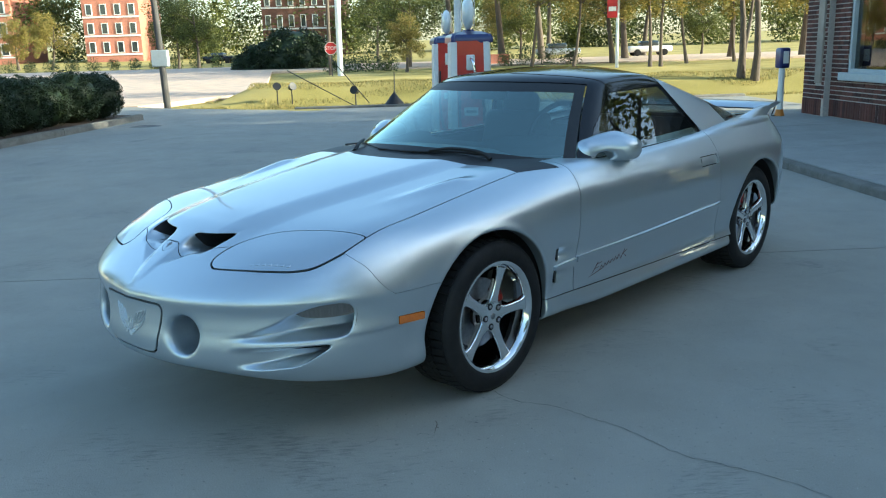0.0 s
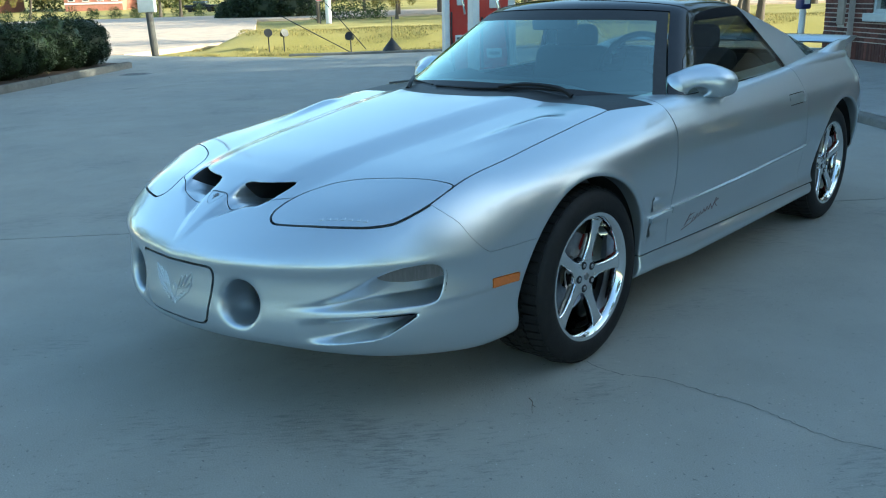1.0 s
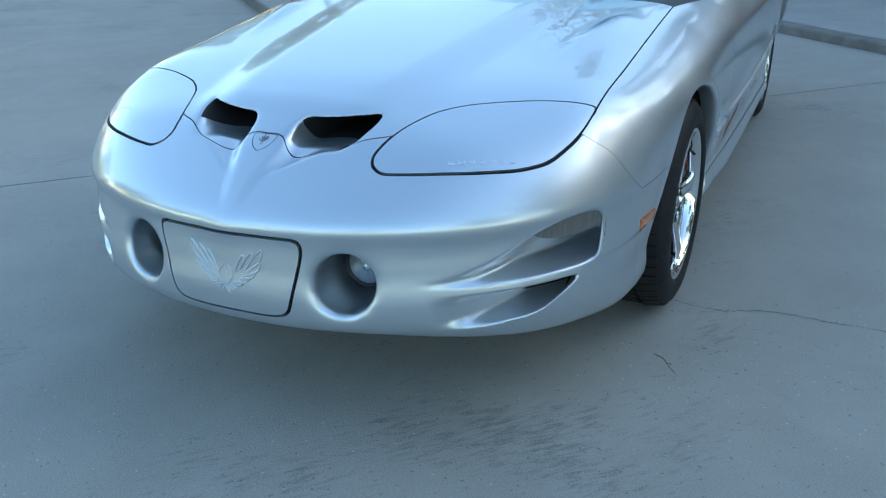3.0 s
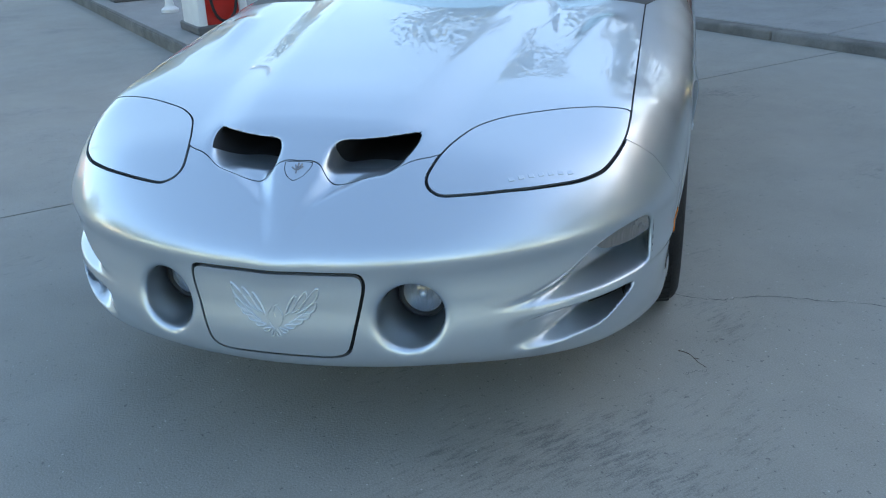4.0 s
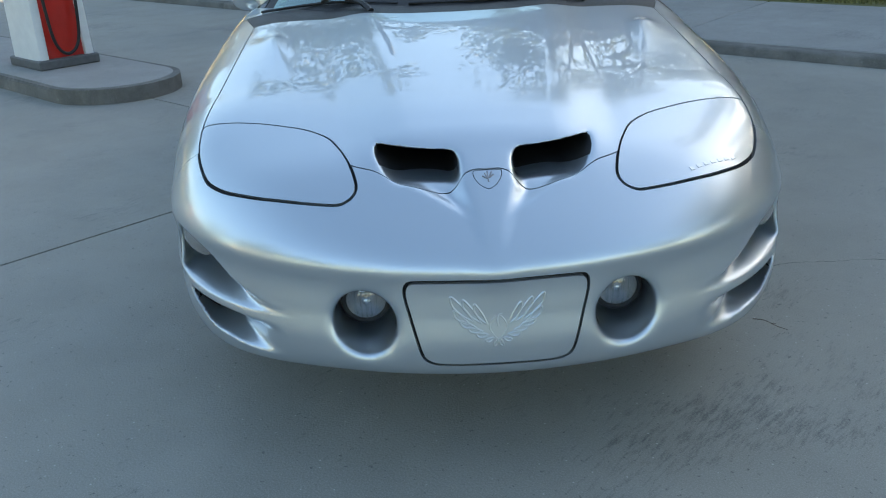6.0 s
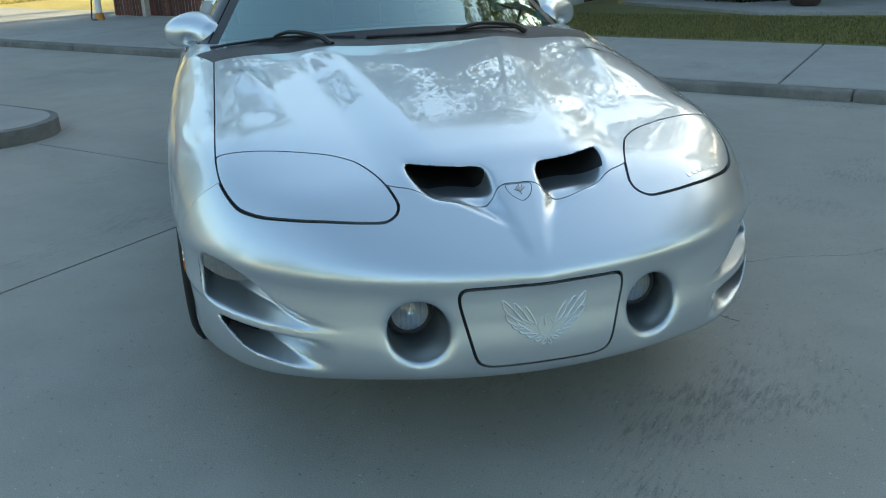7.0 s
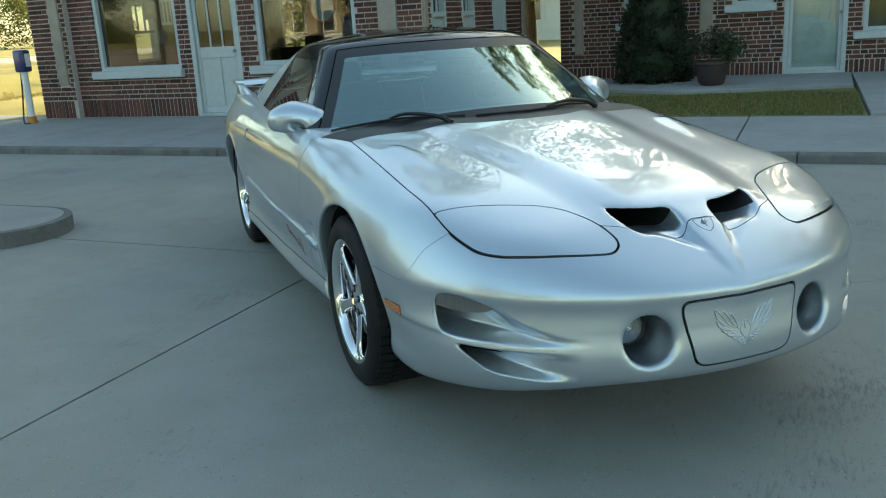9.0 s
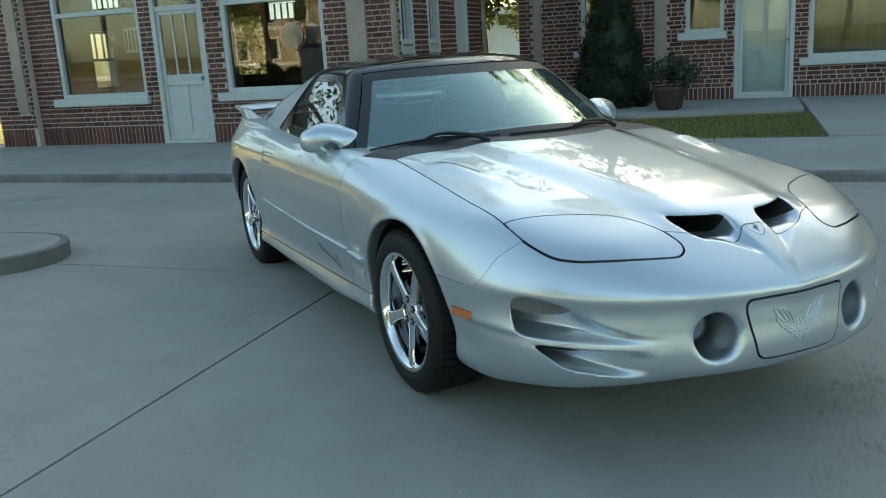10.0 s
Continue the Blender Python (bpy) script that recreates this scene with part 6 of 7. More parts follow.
for v in (9.52, 9.71):
    part("muntin", boxed((-10.74, v - 0.012, 1.46), (-10.71, v + 0.012, 1.90)), FRAME_PAINT, w8)
room_thing("shop_counter", bm, CREAM, "tan wooden shop counter", "counter")
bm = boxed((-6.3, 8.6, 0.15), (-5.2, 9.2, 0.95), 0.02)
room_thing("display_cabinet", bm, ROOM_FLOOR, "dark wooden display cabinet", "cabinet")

for k, (v0, v1, z0, z1) in enumerate(SH):
    w = tagged(new("window_3" if k == 0 else "window_4" if k == 1 else "door_2"), "narrow pale-framed sash in the side wall" if k < 2 else "pale painted side door", "window" if k < 2 else "door", kind="structure")
    w.matrix_world = LOT
    x = -3.92
    t = 0.06
    for lo, hi in (((x - 0.14, v0, z0), (x + 0.015, v0 + t, z1)), ((x - 0.14, v1 - t, z0), (x + 0.015, v1, z1)), ((x - 0.14, v0 + t, z1 - t), (x + 0.015, v1 - t, z1)), ((x - 0.14, v0 + t, z0), (x + 0.015, v1 - t, z0 + t))):
        part("frame", boxed(lo, hi, 0.005), FRAME_PAINT, w)
    if k < 2:
        part("pane", boxed((x - 0.08, v0 + t, 1.45), (x - 0.074, v1 - t, z1 - t)), DARK_GLASS, w)
        part("apron", boxed((x - 0.06, v0 + t, z0 + t), (x - 0.02, v1 - t, 1.38), 0.004), FRAME_PAINT, w)
        part("meeting_rail", boxed((x - 0.10, v0 + t, 1.38), (x + 0.03, v1 - t, 1.45), 0.005), FRAME_PAINT, w)
        for m in (0.36, 0.64):
            part("muntin", boxed((x - 0.07, v0 + (v1 - v0) * m - 0.012, 1.45), (x - 0.04, v0 + (v1 - v0) * m + 0.012, z1 - t), 0.003), FRAME_PAINT, w)
    else:
        part("leaf", boxed((x - 0.07, v0 + t, z0 + t), (x - 0.03, v1 - t, z1 - t), 0.004), FRAME_PAINT, w)

# ---------- the set-back wing ----------
V2 = 12.15
WIN4, DOOR2, WIN5, WINL = (-0.50, 0.13, 1.30, 2.30), (0.30, 1.24, 0.17, 2.16), (1.46, 3.60, 0.80, 2.35), (-2.30, -1.72, 1.10, 2.35)
holes2 = (WINL, WIN4, DOOR2, WIN5)
bm = bmesh.new()
wall_with_holes(bm, "u", -3.44, 9.0, 0.0, TOPZ, holes2, V2, V2 + 0.24)
wall_wing = lot(tagged(part("wall_wing", bm, MORTAR), "set-back brick wall with pale mortar joints", "brick wall", kind="structure"))
bm = bmesh.new()
box(bm, (-3.44, V2 + 0.24, 0.0), (-3.20, 17.5, TOPZ)), box(bm, (8.76, V2 + 0.24, 0), (9.0, 17.5, TOPZ)), box(bm, (-3.2, 17.26, 0), (8.76, 17.5, TOPZ))
lot(tagged(part("wall_wing_rear", bm, FAR_BRICK_DARK), "rear and side walls of the wing", "brick wall", kind="structure"))
bm = bmesh.new()
box(bm, (-3.2, V2 + 0.24, 0.0), (8.76, 17.26, 0.17))
lot(tagged(part("floor_wing", bm, ROOM_FLOOR), "dark wing floor", "floor", kind="structure"))
bm = bmesh.new()
o = [(-3.75, V2 - 0.5), (9.5, V2 - 0.5), (9.5, 18.0), (-3.75, 18.0)]
lo = [bm.verts.new((*p, TOPZ)) for p in o]
lo2 = [bm.verts.new((*p, TOPZ + 0.18)) for p in o]
ridge = [bm.verts.new((-1.0, 14.8, 6.2)), bm.verts.new((7.0, 14.8, 6.2))]
bm.faces.new(lo[::-1])
for i in range(4):
    bm.faces.new((lo[i], lo[(i + 1) % 4], lo2[(i + 1) % 4], lo2[i]))
bm.faces.new((lo2[0], lo2[1], ridge[1], ridge[0])), bm.faces.new((lo2[1], lo2[2], ridge[1])), bm.faces.new((lo2[2], lo2[3], ridge[0], ridge[1])), bm.faces.new((lo2[3], lo2[0], ridge[0]))
lot(tagged(part("roof_wing", bm, ROOF_MAT), "dark hipped wing roof", "roof", kind="structure"))
stone_strip(wall_wing, (-3.17, V2 - 0.035, 0.60), (-3.02, V2 + 0.01, TOPZ))
stone_strip(wall_wing, (-1.02, V2 - 0.035, 0.60), (-0.82, V2 + 0.01, TOPZ))
window("window_5", *WINL, V2, 1.75, "pale-framed sash window behind the evergreen")
window("window_6", *WIN4, V2, None, "small pale-framed window with an orange ornament")
window("window_7", *WIN5, V2, None, "wide pale-framed window with drawn curtains")
door("door_3", *DOOR2, V2, "full", "pale storm door with full glass")
bm = bmesh.new()
n = 60
for i in range(n):
    a0, a1 = 1.5 + 2.06 * i / n, 1.5 + 2.06 * (i + 1) / n
    y0, y1 = V2 + 0.16 + 0.02 * math.sin(i * 1.1), V2 + 0.16 + 0.02 * math.sin((i + 1) * 1.1)
    bm.faces.new([bm.verts.new(p) for p in ((a0, y0, 0.85), (a1, y1, 0.85), (a1, y1, 2.3), (a0, y0, 2.3))])
CURTAIN = mat("patterned_curtain", (0.30, 0.30, 0.17), rough=0.9, vary=0.5, scale=4, second=(0.42, 0.40, 0.28), second_scale=3, second_amount=0.8)
room_thing("curtain", bm, CURTAIN, "pale green patterned curtain behind the window", "curtain")
bm = bmesh.new()
bmesh.ops.create_uvsphere(bm, u_segments=16, v_segments=10, radius=0.055, matrix=Matrix.Translation((-0.19, V2 + 0.16, 1.47)) @ Matrix.Diagonal((1, 1, 1.3, 1)))
room_thing("ornament", bm, ORANGE, "small orange ornament on the inner sill", "ornament")

# ---------- plants ----------
def leaf_cloud(name, centres, per, size, material, parent, seed, label=""):
    """A crown of many small leaves gathered in clumps: centres are (point, radius)."""
    r = np.random.default_rng(seed)
    mid = np.repeat([tuple(c) for c, _ in centres], per, axis=0)
    rad = np.repeat([q for _, q in centres], per)
    n = len(mid)

    def unit(w):
        return w / np.maximum(np.linalg.norm(w, axis=1), 1e-6)[:, None]
    p = mid + unit(r.normal(size=(n, 3))) * (rad * r.random(n) ** 0.45)[:, None]
    a = unit(r.normal(size=(n, 3)) * (1, 1, 0.7))
    b = unit(np.cross(a, r.normal(size=(n, 3))))
    w = (size * r.uniform(0.6, 1.3, n))[:, None]
    pts = np.stack([p - a * w, p + b * w * 0.45, p + a * w, p - b * w * 0.45], 1).reshape(-1, 3)
    me = bpy.data.meshes.new(name)
    me.vertices.add(4 * n)
    me.vertices.foreach_set("co", pts.astype(np.float32).ravel())
    me.loops.add(4 * n)
    me.loops.foreach_set("vertex_index", np.arange(4 * n, dtype=np.int32))
    me.polygons.add(n)
    me.polygons.foreach_set("loop_start", np.arange(0, 4 * n, 4, dtype=np.int32))
    me.update(calc_edges=True)
    return link_mesh(name, me, material, parent, label)


def make_tree(seed, height, trunk_h, spread, leaf, per=70, clumps=46, label="broad tree with green and yellow leaves", forks=1, thick=0.16, leafmat=LEAF):
    r = random.Random(seed)
    t = empty("tree", label=label, category="tree")
    bm = bmesh.new()
    heads = []
    for k in range(forks):
        lean = Vector((r.uniform(-0.12, 0.12), r.uniform(-0.12, 0.12), 1))
        base = Vector((0.3 * k * (1 if k % 2 else -1), 0.1 * k, -0.3))
        pts = [base + Vector((lean.x * z * height + 0.15 * math.sin(z * 5 + k), lean.y * z * height, z * height * 0.85)) for z in np.linspace(0, 1, 7)]
        tube(bm, pts, lambda q: thick * (1.25 - q) * (1.35 if q < 0.05 else 1), 10)
        heads.append(pts)
    tips = []
    for k in range(11):
        pts = heads[k % forks]
        s = pts[r.choice((3, 3, 4, 4, 5))]
        a = r.uniform(0, 6.3)
        ln = spread * r.uniform(0.55, 0.95)
        e = s + Vector((math.cos(a) * ln, math.sin(a) * ln, r.uniform(0.15, 0.6) * ln))
        mid = (s + e) / 2 + Vector((0, 0, 0.12 * ln))
        tube(bm, spline_pts([s, mid, e], 4), lambda q: thick * 0.38 * (1.1 - q), 6)
        tips += [mid, e]
    part("trunk", bm, BARK, t, "grey-brown bark", smooth=60)
    cs = []
    for k in range(clumps):
        if k < len(tips):
            c = tips[k] + Vector((r.uniform(-0.4, 0.4), r.uniform(-0.4, 0.4), r.uniform(0, 0.5)))
        else:
            a, q = r.uniform(0, 6.3), r.random() ** 0.5
            z = trunk_h + (height - trunk_h) * r.random()
            w = spread * (1 - 0.55 * ((z - trunk_h) / (height - trunk_h)) ** 1.5)
            c = Vector((math.cos(a) * w * q, math.sin(a) * w * q, z))
        cs.append((c, spread * r.uniform(0.16, 0.34)))
    leaf_cloud("crown", cs, per * 3, leaf * 0.60, leafmat, t, seed + 1, "mixed leaves with gaps")
    return t


bank = []
for seed, h, th, sp, lf, lm in ((11, 7.5, 2.2, 3.2, 0.16, LEAF), (12, 9.5, 2.8, 3.8, 0.18, LEAF), (13, 6.0, 1.6, 2.4, 0.13, LEAF_AUTUMN), (14, 12.5, 4.0, 4.6, 0.20, LEAF), (15, 8.0, 2.6, 3.2, 0.17, LEAF_AUTUMN)):
    bank.append(make_tree(seed, h, th, sp, lf, leafmat=lm, per=80, clumps=52))
used = set()


def plant_tree(k, u, v, z=0.0, s=1.0, turn=0.0):
    m = LOT @ pose(u, v, z, 0, 0, turn) @ Matrix.Scale(s, 4)
    if k not in used:
        used.add(k)
        bank[k].matrix_world = m
        bank[k]["group"] = "trees round the station"
        return bank[k]
    c = copy_thing(bank[k], LOT @ pose(u, v, z, 0, 0, turn))
    c.scale = (s, s, s)
    return c


# trees beyond the road and along the verge
for k, u, v, s in ((1, -90, -23.0, 0.8), (0, -88, -20.5, 0.9), (2, -110, -48, 1.0), (2, -112, -54, 1.1), (0, -108, -60, 0.9), (4, -105, -42, 0.8),
                   (1, -62, 1.0, 0.78), (3, -66, 4.5, 1.35), (2, -50, 0.7, 0.55), (3, -70, 9.0, 1.5), (0, -88, 13, 0.9), (4, -92, 11.5, 0.9), (3, -72, 20, 1.45), (3, -95, 28, 1.5), (0, -90, 33, 0.8), (1, -66, 27.0, 1.3), (3, -66, 33, 1.5), (4, -55, 29, 1.2), (3, -50, 38, 1.3), (3, -80, 14, 1.6), (4, -60, 16, 1.1), (3, -100, 18, 1.6), (1, -92, -2, 0.9)):
    plant_tree(k, u, v, ground_z(u, v), s, rng.uniform(0, 360))
# added trees behind the station and at its ends, mostly unseen, shading the forecourt
for k, u, v, s in ((1, 1.0, 23.0, 0.95), (1, -1.6, 20.6, 0.85), (3, 4.6, 20.5, 1.08), (3, 7.6, 21.0, 1.05), (3, 10.5, 20.0, 0.95), (1, 15.5, 16.0, 1.2), (3, 21.0, 14.0, 1.05), (3, -7.5, 13.6, 0.85), (3, -12.6, 17.0, 0.8), (3, 10.5, 8.6, 1.0), (1, -22.0, 38.0, 0.9), (1, -28, 46, 1.0), (0, -17, 42, 1.0), (3, 17, 24, 1.1), (0, -6.6, 20.5, 1.0), (0, -4.9, 22.0, 0.95)):
    plant_tree(k, u, v, -0.1, s, rng.uniform(0, 360))
# unseen trees over the street behind, mirrored in glass and paint; some added to darken it
for k, u, v, s in ((1, -4, -30, 1.0), (3, 6, -34, 1.0), (0, 14, -28, 1.0), (1, -16, -36, 0.9), (3, 24, -20, 1.0), (3, -8, -17, 0.8), (1, -13, -20, 1.0), (3, -3, -22, 0.85), (1, -20, -16, 0.8), (1, 16, 2, 0.9), (3, -10, -33, 0.95), (1, 1, -36, 1.1), (3, 11, -37, 1.0), (0, 19, -32, 1.2), (1, 28, -28, 1.1), (3, -22, -31, 1.0)):
    plant_tree(k, u, v, -0.1, s, rng.uniform(0, 360))

tall_tree = make_tree(27, 17.0, 10.6, 2.7, 0.17, per=70, clumps=46, thick=0.22, label="tall high-crowned tree behind the station")
tall_tree.matrix_world = LOT @ pose(-2.3, 18.9, -0.1, 0, 0, 30)
near_tree = make_tree(21, 7.5, 3.4, 2.6, 0.12, per=60, clumps=40, forks=2, thick=0.10, label="forked pale-barked tree on the verge", leafmat=LEAF_AUTUMN)
near_tree.matrix_world = LOT @ pose(-23.2, 11.0, ground_z(-23, 11), 0, 0, 40)
corner_tree = make_tree(23, 10.0, 3.5, 3.4, 0.16, per=70, clumps=44, thick=0.24, label="dark-trunked tree beside the station", leafmat=LEAF)
corner_tree.matrix_world = LOT @ pose(-12.7, 9.4, -0.06, 0, 0, 10)
slim = make_tree(24, 9.5, 3.0, 2.4, 0.15, per=60, clumps=40, thick=0.085, label="slim young tree by the far road", leafmat=LEAF_AUTUMN)
slim.matrix_world = LOT @ pose(-52, 8.7, ground_z(-52, 8.7), 0, 0, 0)
for u, v, turn in ((-50, 11.0, 60), (-45, 14.4, 130), (-44.6, 14.9, 300), (-50, 18.2, 200), (-52, 22.0, 260), (-40, 17.6, 20)):
    copy_thing(slim, LOT @ pose(u, v, ground_z(u, v), 0, 0, turn))

# clipped bushes along the drive
hedge_bed = bmesh.new()
prism(hedge_bed, [(-9.0, -6.62), (-15.9, -5.72), (-16.6, -6.6), (-16.0, -9.5), (-9.0, -9.5)], -0.1, 0.10)
lot(tagged(part("mulch_bed", hedge_bed, DIRT), "brown mulch planting bed", "bed", kind="structure"))
for a, b in (((-9.0, -6.62), (-12.4, -6.17)), ((-12.42, -6.17), (-15.9, -5.72))):
    bm = bmesh.new()
    d = Vector((b[0] - a[0], b[1] - a[1], 0)).normalized()
    nn = Vector((d.y, -d.x, 0)) * -0.14
    prism(bm, [a, b, (b[0] - nn.x, b[1] - nn.y), (a[0] - nn.x, a[1] - nn.y)], -0.1, 0.13)
    bmesh.ops.bevel(bm, geom=[e for e in bm.edges if all(v.co.z > 0.1 for v in e.verts)], offset=0.02, segments=2, affect="EDGES")
    lot(tagged(part("bed_kerb", bm, KERB_MAT, smooth=50), "concrete kerb of the planting bed", "kerb", kind="structure"))


def make_bush(seed, rad, h, leaf=0.028, label="clipped dark green rounded bush"):
    r = random.Random(seed)
    b = empty("bush", label=label, category="bush", group="bushes along the drive")
    bm = bmesh.new()
    bmesh.ops.create_icosphere(bm, subdivisions=3, radius=1)
    for v in bm.verts:
        k = 0.80 + 0.12 * noise.noise(v.co * 1.8 + Vector((seed, 0, 0)))
        v.co = Vector((v.co.x * rad * k, v.co.y * rad * k, (v.co.z * 0.5 + 0.5) * h * (0.93 + 0.07 * k)))
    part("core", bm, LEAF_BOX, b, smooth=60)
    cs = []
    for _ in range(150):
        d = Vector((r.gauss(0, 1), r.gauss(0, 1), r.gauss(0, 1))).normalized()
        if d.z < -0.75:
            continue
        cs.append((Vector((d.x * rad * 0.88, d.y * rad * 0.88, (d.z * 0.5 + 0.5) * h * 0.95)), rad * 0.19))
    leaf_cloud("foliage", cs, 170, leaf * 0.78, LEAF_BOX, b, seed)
    return b


# belt of leaves hidden by the wing, added to keep low sun off the forecourt
tv = [(Vector((-2.5 + 0.58 * i, 24.0 + r.uniform(-2.0, 2.0), r.uniform(0.8, 4.8))), r.uniform(1.2, 1.9)) for r in (random.Random(91),) for i in range(80)]
tv += [(Vector((-2.0 + 0.75 * i, 25.0 + 1.5 * math.sin(i), 1.6 + 1.5 * (i % 3))), 1.7) for i in range(64)]
belt = leaf_cloud("tree_belt", tv, 620, 0.19, LEAF, None, 12)
lot(tagged(belt, "dense unseen belt of leaves behind the station, added to block low sun", "woods", kind="stuff"))

bush = make_bush(31, 0.62, 1.05)
bush.matrix_world = LOT @ pose(-10.0, -7.15, 0.08, 0, 0, 0)
for u, v, s, turn in ((-11.2, -6.98, 1.0, 70), (-12.4, -6.85, 0.97, 140), (-13.35, -6.75, 0.86, 200), (-14.4, -6.60, 1.0, 260), (-15.35, -6.42, 0.95, 20), (-13.0, -7.9, 1.0, 320), (-15.2, -7.5, 0.9, 250)):
    c = copy_thing(bush, LOT @ pose(u, v, 0.08, 0, 0, turn))
    c.scale = (s, s, s)

# conical evergreen and potted shrub before the wing
ever = empty("conical_evergreen", LOT @ pose(-1.62, 11.2, 0.14), "tall dark green conical evergreen by the wall", "evergreen")
r = random.Random(5)
bm = bmesh.new()
tube(bm, [(0, 0, -0.1), (0, 0, 0.5), (0, 0, 2.5)], lambda q: 0.06 * (1.1 - q), 8)
part("trunk", bm, BARK, ever)
bm = bmesh.new()
lathe(bm, [(0.0, 0.06), (0.44, 0.10), (0.50, 0.35), (0.40, 0.95), (0.25, 1.6), (0.11, 2.2), (0.0, 2.62)], 16)
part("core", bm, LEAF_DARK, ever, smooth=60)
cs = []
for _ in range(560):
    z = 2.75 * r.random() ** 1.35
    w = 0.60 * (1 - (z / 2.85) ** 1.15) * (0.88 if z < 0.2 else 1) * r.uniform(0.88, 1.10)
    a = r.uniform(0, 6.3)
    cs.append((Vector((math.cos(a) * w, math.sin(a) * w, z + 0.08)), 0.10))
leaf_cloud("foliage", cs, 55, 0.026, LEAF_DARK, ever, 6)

pot = empty("potted_shrub", LOT @ pose(-0.60, 10.35, 0.172), "leafy shrub in a dark brown pot", "potted plant")
bm = bmesh.new()
lathe(bm, [(0.0, 0.0), (0.15, 0.0), (0.19, 0.04), (0.235, 0.24), (0.25, 0.30), (0.27, 0.31), (0.27, 0.36), (0.24, 0.36), (0.23, 0.30), (0.0, 0.30)], 32)
part("pot", bm, TERRACOTTA, pot, "dark brown glazed pot", smooth=40)
cs = [(Vector((math.cos(a) * q * 0.42, math.sin(a) * q * 0.32, 0.52 + 0.22 * r.random() - 0.12 * q)), 0.14) for a, q in ((r.uniform(0, 6.3), r.random() ** 0.6) for _ in range(40))]
cs += [(Vector((0.02, 0, 0.82)), 0.09), (Vector((-0.05, 0, 0.74)), 0.1)]
leaf_cloud("foliage", cs, 60, 0.028, POT_LEAF, pot, 9)

# ---------- along the verge and beyond ----------
def simple(name, bm, material, label, category, smooth=40, group=""):
    return lot(tagged(part(name, bm, material, smooth=smooth), label, category, group))


bm = bmesh.new()
tube(bm, [(-20.4, -6.2, -0.3), (-20.4, -6.3, 2.8), (-20.4, -6.55, 9.5)], lambda q: 0.088 * (1.1 - 0.3 * q), 14)
pole = simple("utility_pole", bm, WOODPOLE, "dark weathered wooden utility pole", "pole")
part("meter_box", boxed((-20.55, -6.50, 1.10), (-20.30, -6.06, 1.55), 0.02), FRAME_PAINT, pole, "pale grey meter box")
bm = bmesh.new()
tube(bm, [(-45, -3.05, -0.1), (-45, -3.0, 5)], 0.16, 14)
simple("white_pole", bm, WHITE_PAINT, "tall white painted pole", "pole")
bm = bmesh.new()
tube(bm, [(-47, -3.75, -0.1), (-47, -3.7, 7)], 0.10, 12)
simple("far_pole", bm, BARK, "thin brown wooden pole", "pole")

stop = empty("stop_sign", LOT @ pose(-45, -3.5, 0), "red octagonal stop sign on a post", "stop sign")
bm = boxed((-0.03, -0.03, -0.1), (0.03, 0.03, 1.85))
part("post", bm, WOODPOLE, stop)
bm = bmesh.new()
lathe(bm, [(0.0, 0.012), (0.34, 0.012), (0.34, -0.012), (0.0, -0.012)], 8, Matrix.Translation((0.045, 0, 1.52)) @ Matrix.Rotation(radians(90), 4, "Y") @ Matrix.Rotation(radians(22.5), 4, "Z"))
part("plate", bm, STOP_RED, stop, "red octagon plate")
bm = bmesh.new()
lathe(bm, [(0.335, 0.014), (0.365, 0.014), (0.365, -0.010), (0.335, -0.010)], 8, Matrix.Translation((0.045, 0, 1.52)) @ Matrix.Rotation(radians(90), 4, "Y") @ Matrix.Rotation(radians(22.5), 4, "Z"), closed=True)
part("border", bm, WHITE_PAINT, stop, "white border")
txt = bpy.data.curves.new("legend", "FONT")
txt.body, txt.size, txt.align_x, txt.align_y, txt.extrude = "STOP", 0.26, "CENTER", "CENTER", 0.002
legend = new("legend", txt)
legend.parent = stop
legend.matrix_basis = Matrix.Translation((0.062, 0, 1.52)) @ Matrix.Rotation(radians(90), 4, "Z") @ Matrix.Rotation(radians(90), 4, "X")
txt.materials.append(WHITE_PAINT)

sign2 = empty("road_sign", LOT @ pose(-45, 12.5, 0), "red and white road sign on a white post", "road sign")
bm = bmesh.new()
tube(bm, [(0, 0, -0.1), (0, 0, 3.9)], 0.09, 12)
part("post", bm, WHITE_PAINT, sign2)
part("plate", boxed((0.10, -0.62, 2.75), (0.13, -0.05, 3.85), 0.01), STOP_RED, sign2, "red plate")
part("stripe", boxed((0.131, -0.55, 3.1), (0.134, -0.12, 3.35)), WHITE_PAINT, sign2, "white stripe")

for u, v, turn in ((-22, -3.4, 10), (-22, -2.97, 40), (-20.2, -1.0, -30)):
    fl = empty("flood_lamp", LOT @ pose(u, v, ground_z(u, v), 0, 0, turn), "small black ground flood lamp", "flood lamp", "flood lamps on the verge")
    bm = bmesh.new()
    tube(bm, [(0, 0, -0.1), (0, 0, 0.42)], 0.018, 8)
    part("stake", bm, BLACK_TRIM, fl)
    bm = bmesh.new()
    lathe(bm, [(0.0, -0.1), (0.06, -0.1), (0.11, 0.05), (0.12, 0.09), (0.0, 0.085)], 16, Matrix.Translation((0, 0, 0.5)) @ Matrix.Rotation(radians(70), 4, "Y"))
    part("head", bm, BLACK_TRIM, fl, smooth=40)
tri = empty("stake_sign", LOT @ pose(-18.0, 0.08, 0.02), "dark triangular cover on a thin stake", "stake")
bm = bmesh.new()
tube(bm, [(0, 0, 0), (0, 0.02, 0.82)], 0.012, 8)
part("stake", bm, WOODPOLE, tri)
bm = bmesh.new()
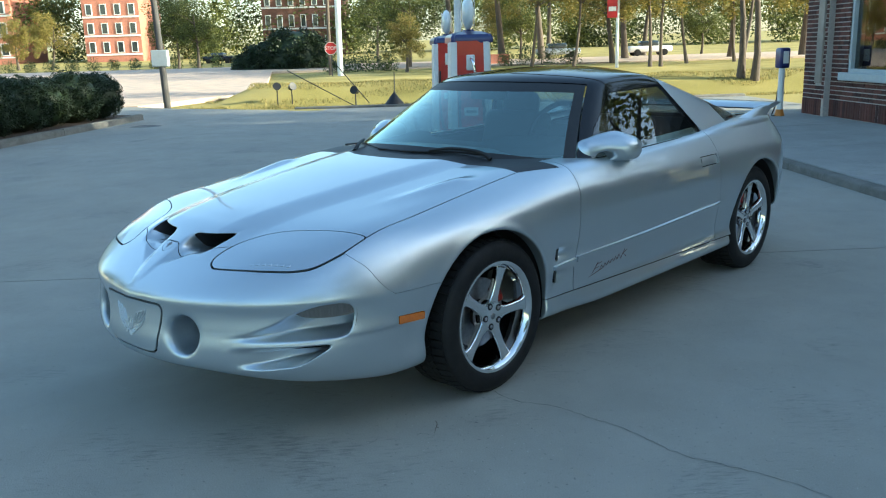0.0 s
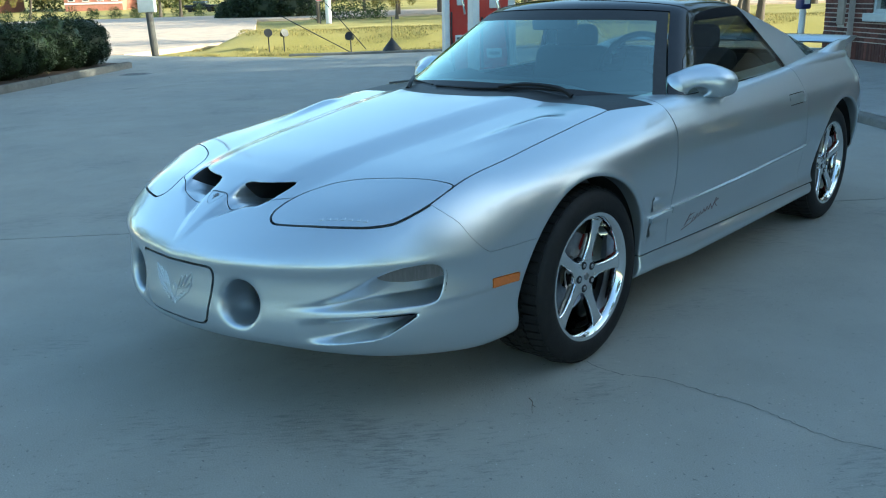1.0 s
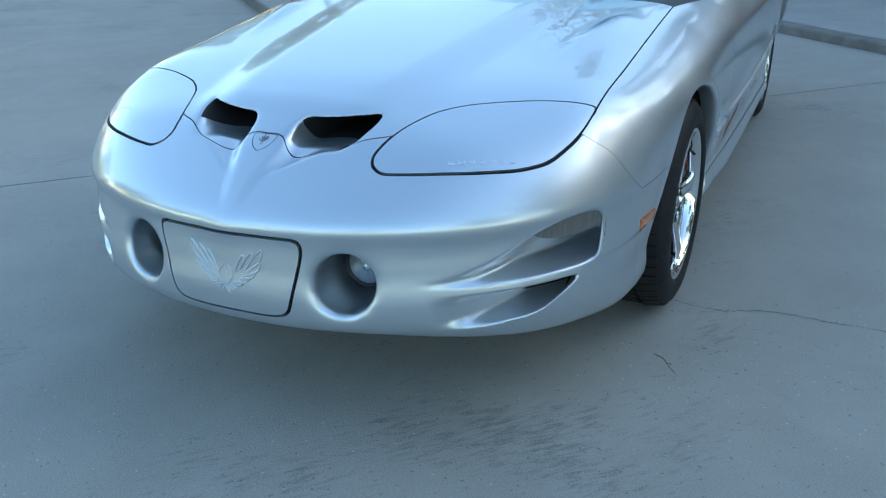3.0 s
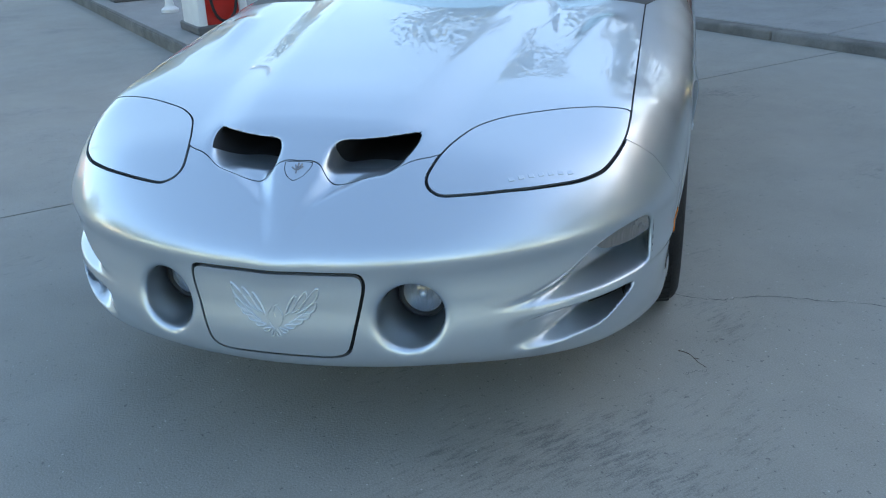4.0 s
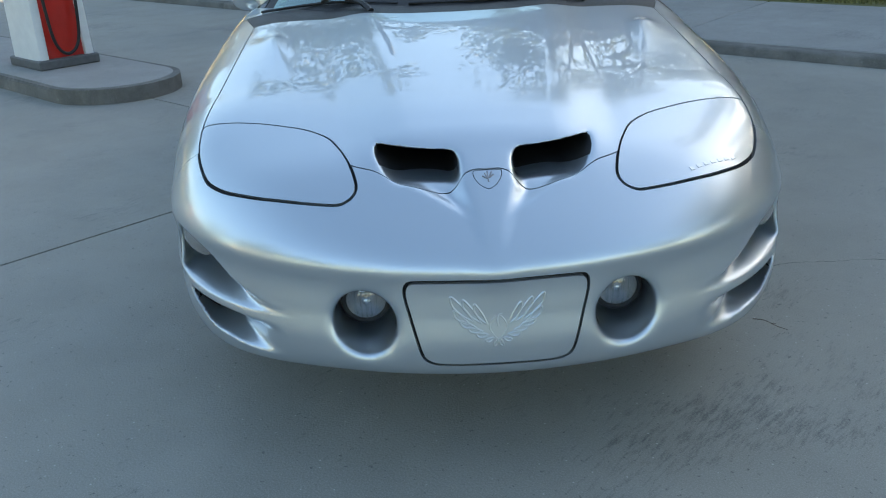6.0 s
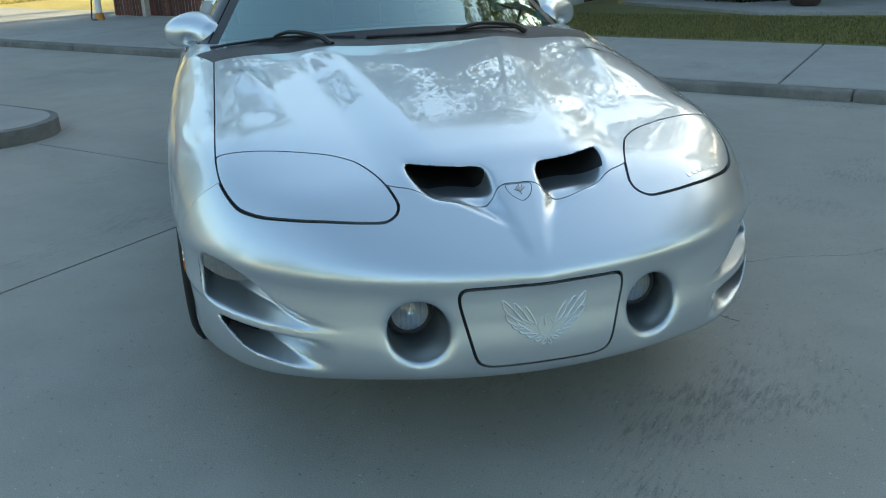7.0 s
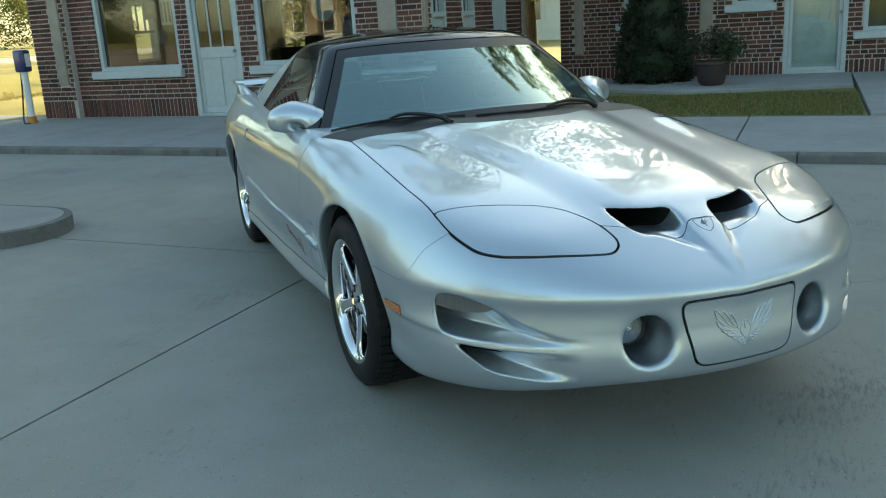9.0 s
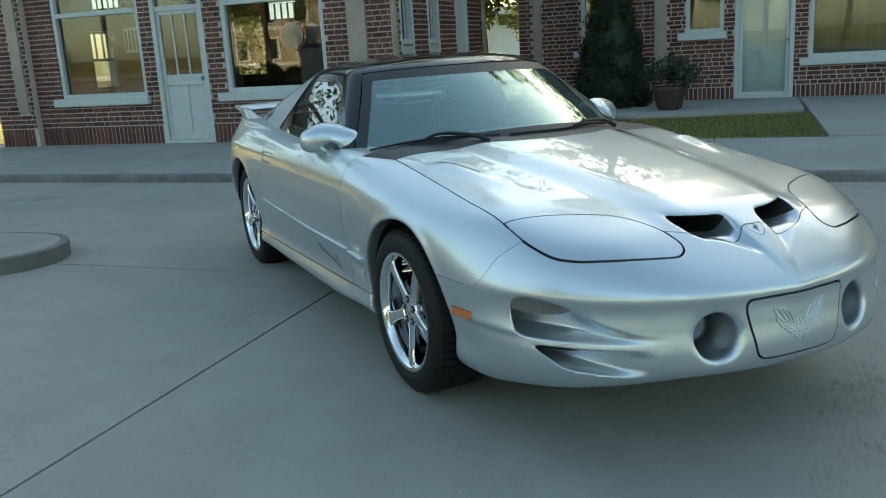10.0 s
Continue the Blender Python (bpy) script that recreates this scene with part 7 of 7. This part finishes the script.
lathe(bm, [(0.26, 0.0), (0.24, 0.06), (0.07, 0.26), (0.02, 0.33), (0.0, 0.34)], 10)
part("cover", bm, BLACK_TRIM, tri, smooth=30)
for a, b in (((-18.3, -2.6, 0.95), (-18.0, -0.95, 0.05)), ((-18.6, -1.5, 1.2), (-18.0, -0.55, 0.1))):
    bm = bmesh.new()
    tube(bm, [a, b], 0.012, 6)
    simple("guy_wire", bm, BLACK_TRIM, "thin slanted guy cable", "cable")

# dark bush and low far hedges
big = make_bush(41, 3.3, 4.6, 0.16, "large dark green bush beside the road")
big["group"] = ""
big.matrix_world = LOT @ pose(-70, -8.4, -1.5)
wide = copy_thing(big, LOT @ pose(-71, -11.2, -1.7, 0, 0, 70))
wide.scale = (0.8, 0.8, 0.8)
bm = bmesh.new()
rows = [(-92, -70 + 2.2 * i) for i in range(26)] + [(-52, -0.5 - 1.1 * i) for i in range(4)] + [(-60, 8 + 1.6 * i) for i in range(4)]
hv = []
r = random.Random(77)
for u, v in rows:
    hv.append((Vector((u, v, 0.45)), r.uniform(0.7, 1.0)))
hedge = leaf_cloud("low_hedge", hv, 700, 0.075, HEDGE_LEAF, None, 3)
lot(tagged(hedge, "row of low clipped hedges by the far road", "hedge", kind="stuff"))
tv = []
for i in range(330):
    v = -150 + 0.98 * i
    tv.append((Vector((-165 + r.uniform(-12, 12), v, r.uniform(2, 17))), r.uniform(3.0, 5.5)))
woods = leaf_cloud("far_woods", tv, 620, 0.34, LEAF, None, 4)
lot(tagged(woods, "far belt of green and yellow woods", "woods", kind="stuff"))
tv = [(Vector((-48 + 1.3 * i, 64 + r.uniform(-6, 6), r.uniform(1.0, 3.6))), r.uniform(1.8, 3.0)) for i in range(60)]
woods2 = leaf_cloud("rear_woods", tv, 240, 0.38, LEAF_AUTUMN, None, 8)
lot(tagged(woods2, "sunlit yellow woods behind the station", "woods", kind="stuff"))


def block(name, u, v, lu, lv, h, wallmat, floors, bays, label, roofed=False, base=0.0):
    """A far building whose long face with windows looks along +u."""
    b = empty(name, LOT @ pose(u, v, base), label, "building")
    wall = part("wall", boxed((-lu, -lv / 2, -2), (0, lv / 2, h)), wallmat, b)
    part("cornice", boxed((-lu - 0.3, -lv / 2 - 0.3, h), (0.3, lv / 2 + 0.3, h + 0.5), 0.05), WHITE_PAINT, b, "white cornice")
    for f in range(floors):
        z = 1.0 + (h - 1) * f / floors
        part("band", boxed((0.0, -lv / 2, z - 0.45), (0.12, lv / 2, z - 0.15)), WHITE_PAINT, b, "white stone band")
        for k in range(bays):
            y = -lv / 2 + lv * (k + 0.5) / bays
            w = part("window", boxed((0.0, y - lv / bays * 0.24, z), (0.10, y + lv / bays * 0.24, z + (h / floors) * 0.55)), WHITE_PAINT, b, "white window frame")
            part("pane", boxed((0.10, y - lv / bays * 0.17, z + 0.12), (0.115, y + lv / bays * 0.17, z + (h / floors) * 0.55 - 0.12)), DARK_GLASS, w)
    return b


block("brick_apartments", -150, -48.5, 14, 9.5, 13.5, FAR_BRICK, 4, 4, "red brick apartment block with white window bands", base=1.0)
block("brick_apartments", -152, -74, 14, 16, 15, FAR_BRICK, 4, 5, "red brick apartment block with white window bands", base=1.0)
block("brown_building", -160, -17, 16, 15, 16, FAR_BRICK_DARK, 4, 7, "brown brick building beyond the trees", base=1.0)
shop = block("pale_shop", -16, 44, 8, 16, 2.9, WHITE_PAINT, 1, 4, "low white shop with a green sign")
shop.matrix_world = LOT @ pose(-13, 46, 0, 0, 0, -90)
part("sign_board", boxed((0.3, -0.4, 2.35), (0.36, 1.6, 2.95), 0.02), GRASS_BLADE, shop, "small green sign board")
house = block("cream_house", 2, -48, 12, 18, 7, CREAM, 2, 6, "large cream house across the street")
house.matrix_world = LOT @ pose(-34, -48, 0, 0, 0, 90)


def far_car(u, v, turn, material, label):
    c = empty("parked_car", LOT @ pose(u, v, 0.03, 0, 0, turn), label, "car")
    bm = boxed((-2.2, -0.85, 0.35), (2.2, 0.85, 0.95), 0.18, 3)
    part("body", bm, material, c, smooth=50)
    bm = boxed((-1.0, -0.75, 0.9), (0.9, 0.75, 1.45), 0.22, 3)
    part("cabin", bm, DARK_GLASS, c, smooth=50)
    for x in (-1.35, 1.35):
        for y in (-0.8, 0.8):
            bm = bmesh.new()
            lathe(bm, [(0.0, 0.1), (0.2, 0.1), (0.33, 0.09), (0.33, -0.09), (0.0, -0.1)], 18, Matrix.Translation((x, y, 0.33)) @ Matrix.Rotation(radians(90), 4, "X"))
            part("wheel", bm, RUBBER, c, smooth=40)
    return c


far_car(-118, -24.3, 80, BLACK_GLOSS, "dark pickup parked far off")
far_car(-83, 16.0, 90, PAINT, "small silver car on the far road")
far_car(-83, 25.2, 90, WHITE_PAINT, "small white car on the far road")
bm = boxed((-66, 6.0, -0.1), (-65.6, 9.0, 0.75), 0.02)
simple("low_wall", bm, FAR_BRICK, "low red brick wall beyond the verge", "wall")

# ---------- brickwork, course by course ----------
lay_bricks(wall_south, "u", -10.10, -3.93, 0.11, 2.9, holes1, FV, 0.012, lambda a, z: -9.3 < a < -7.8 and z < 1.2 or -8.0 < a < -7.75 and z < 2.4, 1, soldier=(0.130, 0.40), skip=((-4.58, -4.28, 0.66, 9),))
lay_bricks(pier, "u", -10.84, -10.11, 0.15, 2.9, (), FV - 0.11, 0.012, lambda a, z: z < 1.0, 2, soldier=(0.130, 0.40), skip=((-10.42, -10.19, 0.66, 9),))
lay_bricks(wall_east, "v", FV + 0.02, 11.56, 0.15, 2.9, SH, -3.92, 0.012, lambda a, z: False, 3, skip=((FV + 0.01, FV + 0.14, 0.66, 9), (11.39, 11.57, 0.66, 9)))
lay_bricks(wall_wing, "u", -3.43, 5.2, 0.17, 2.6, holes2, V2, 0.012, lambda a, z: 0.1 < a < 2.9 and z < 0.8, 4, soldier=(0.175, 0.37), skip=((-3.18, -3.01, 0.6, 9), (-1.03, -0.81, 0.6, 9)))
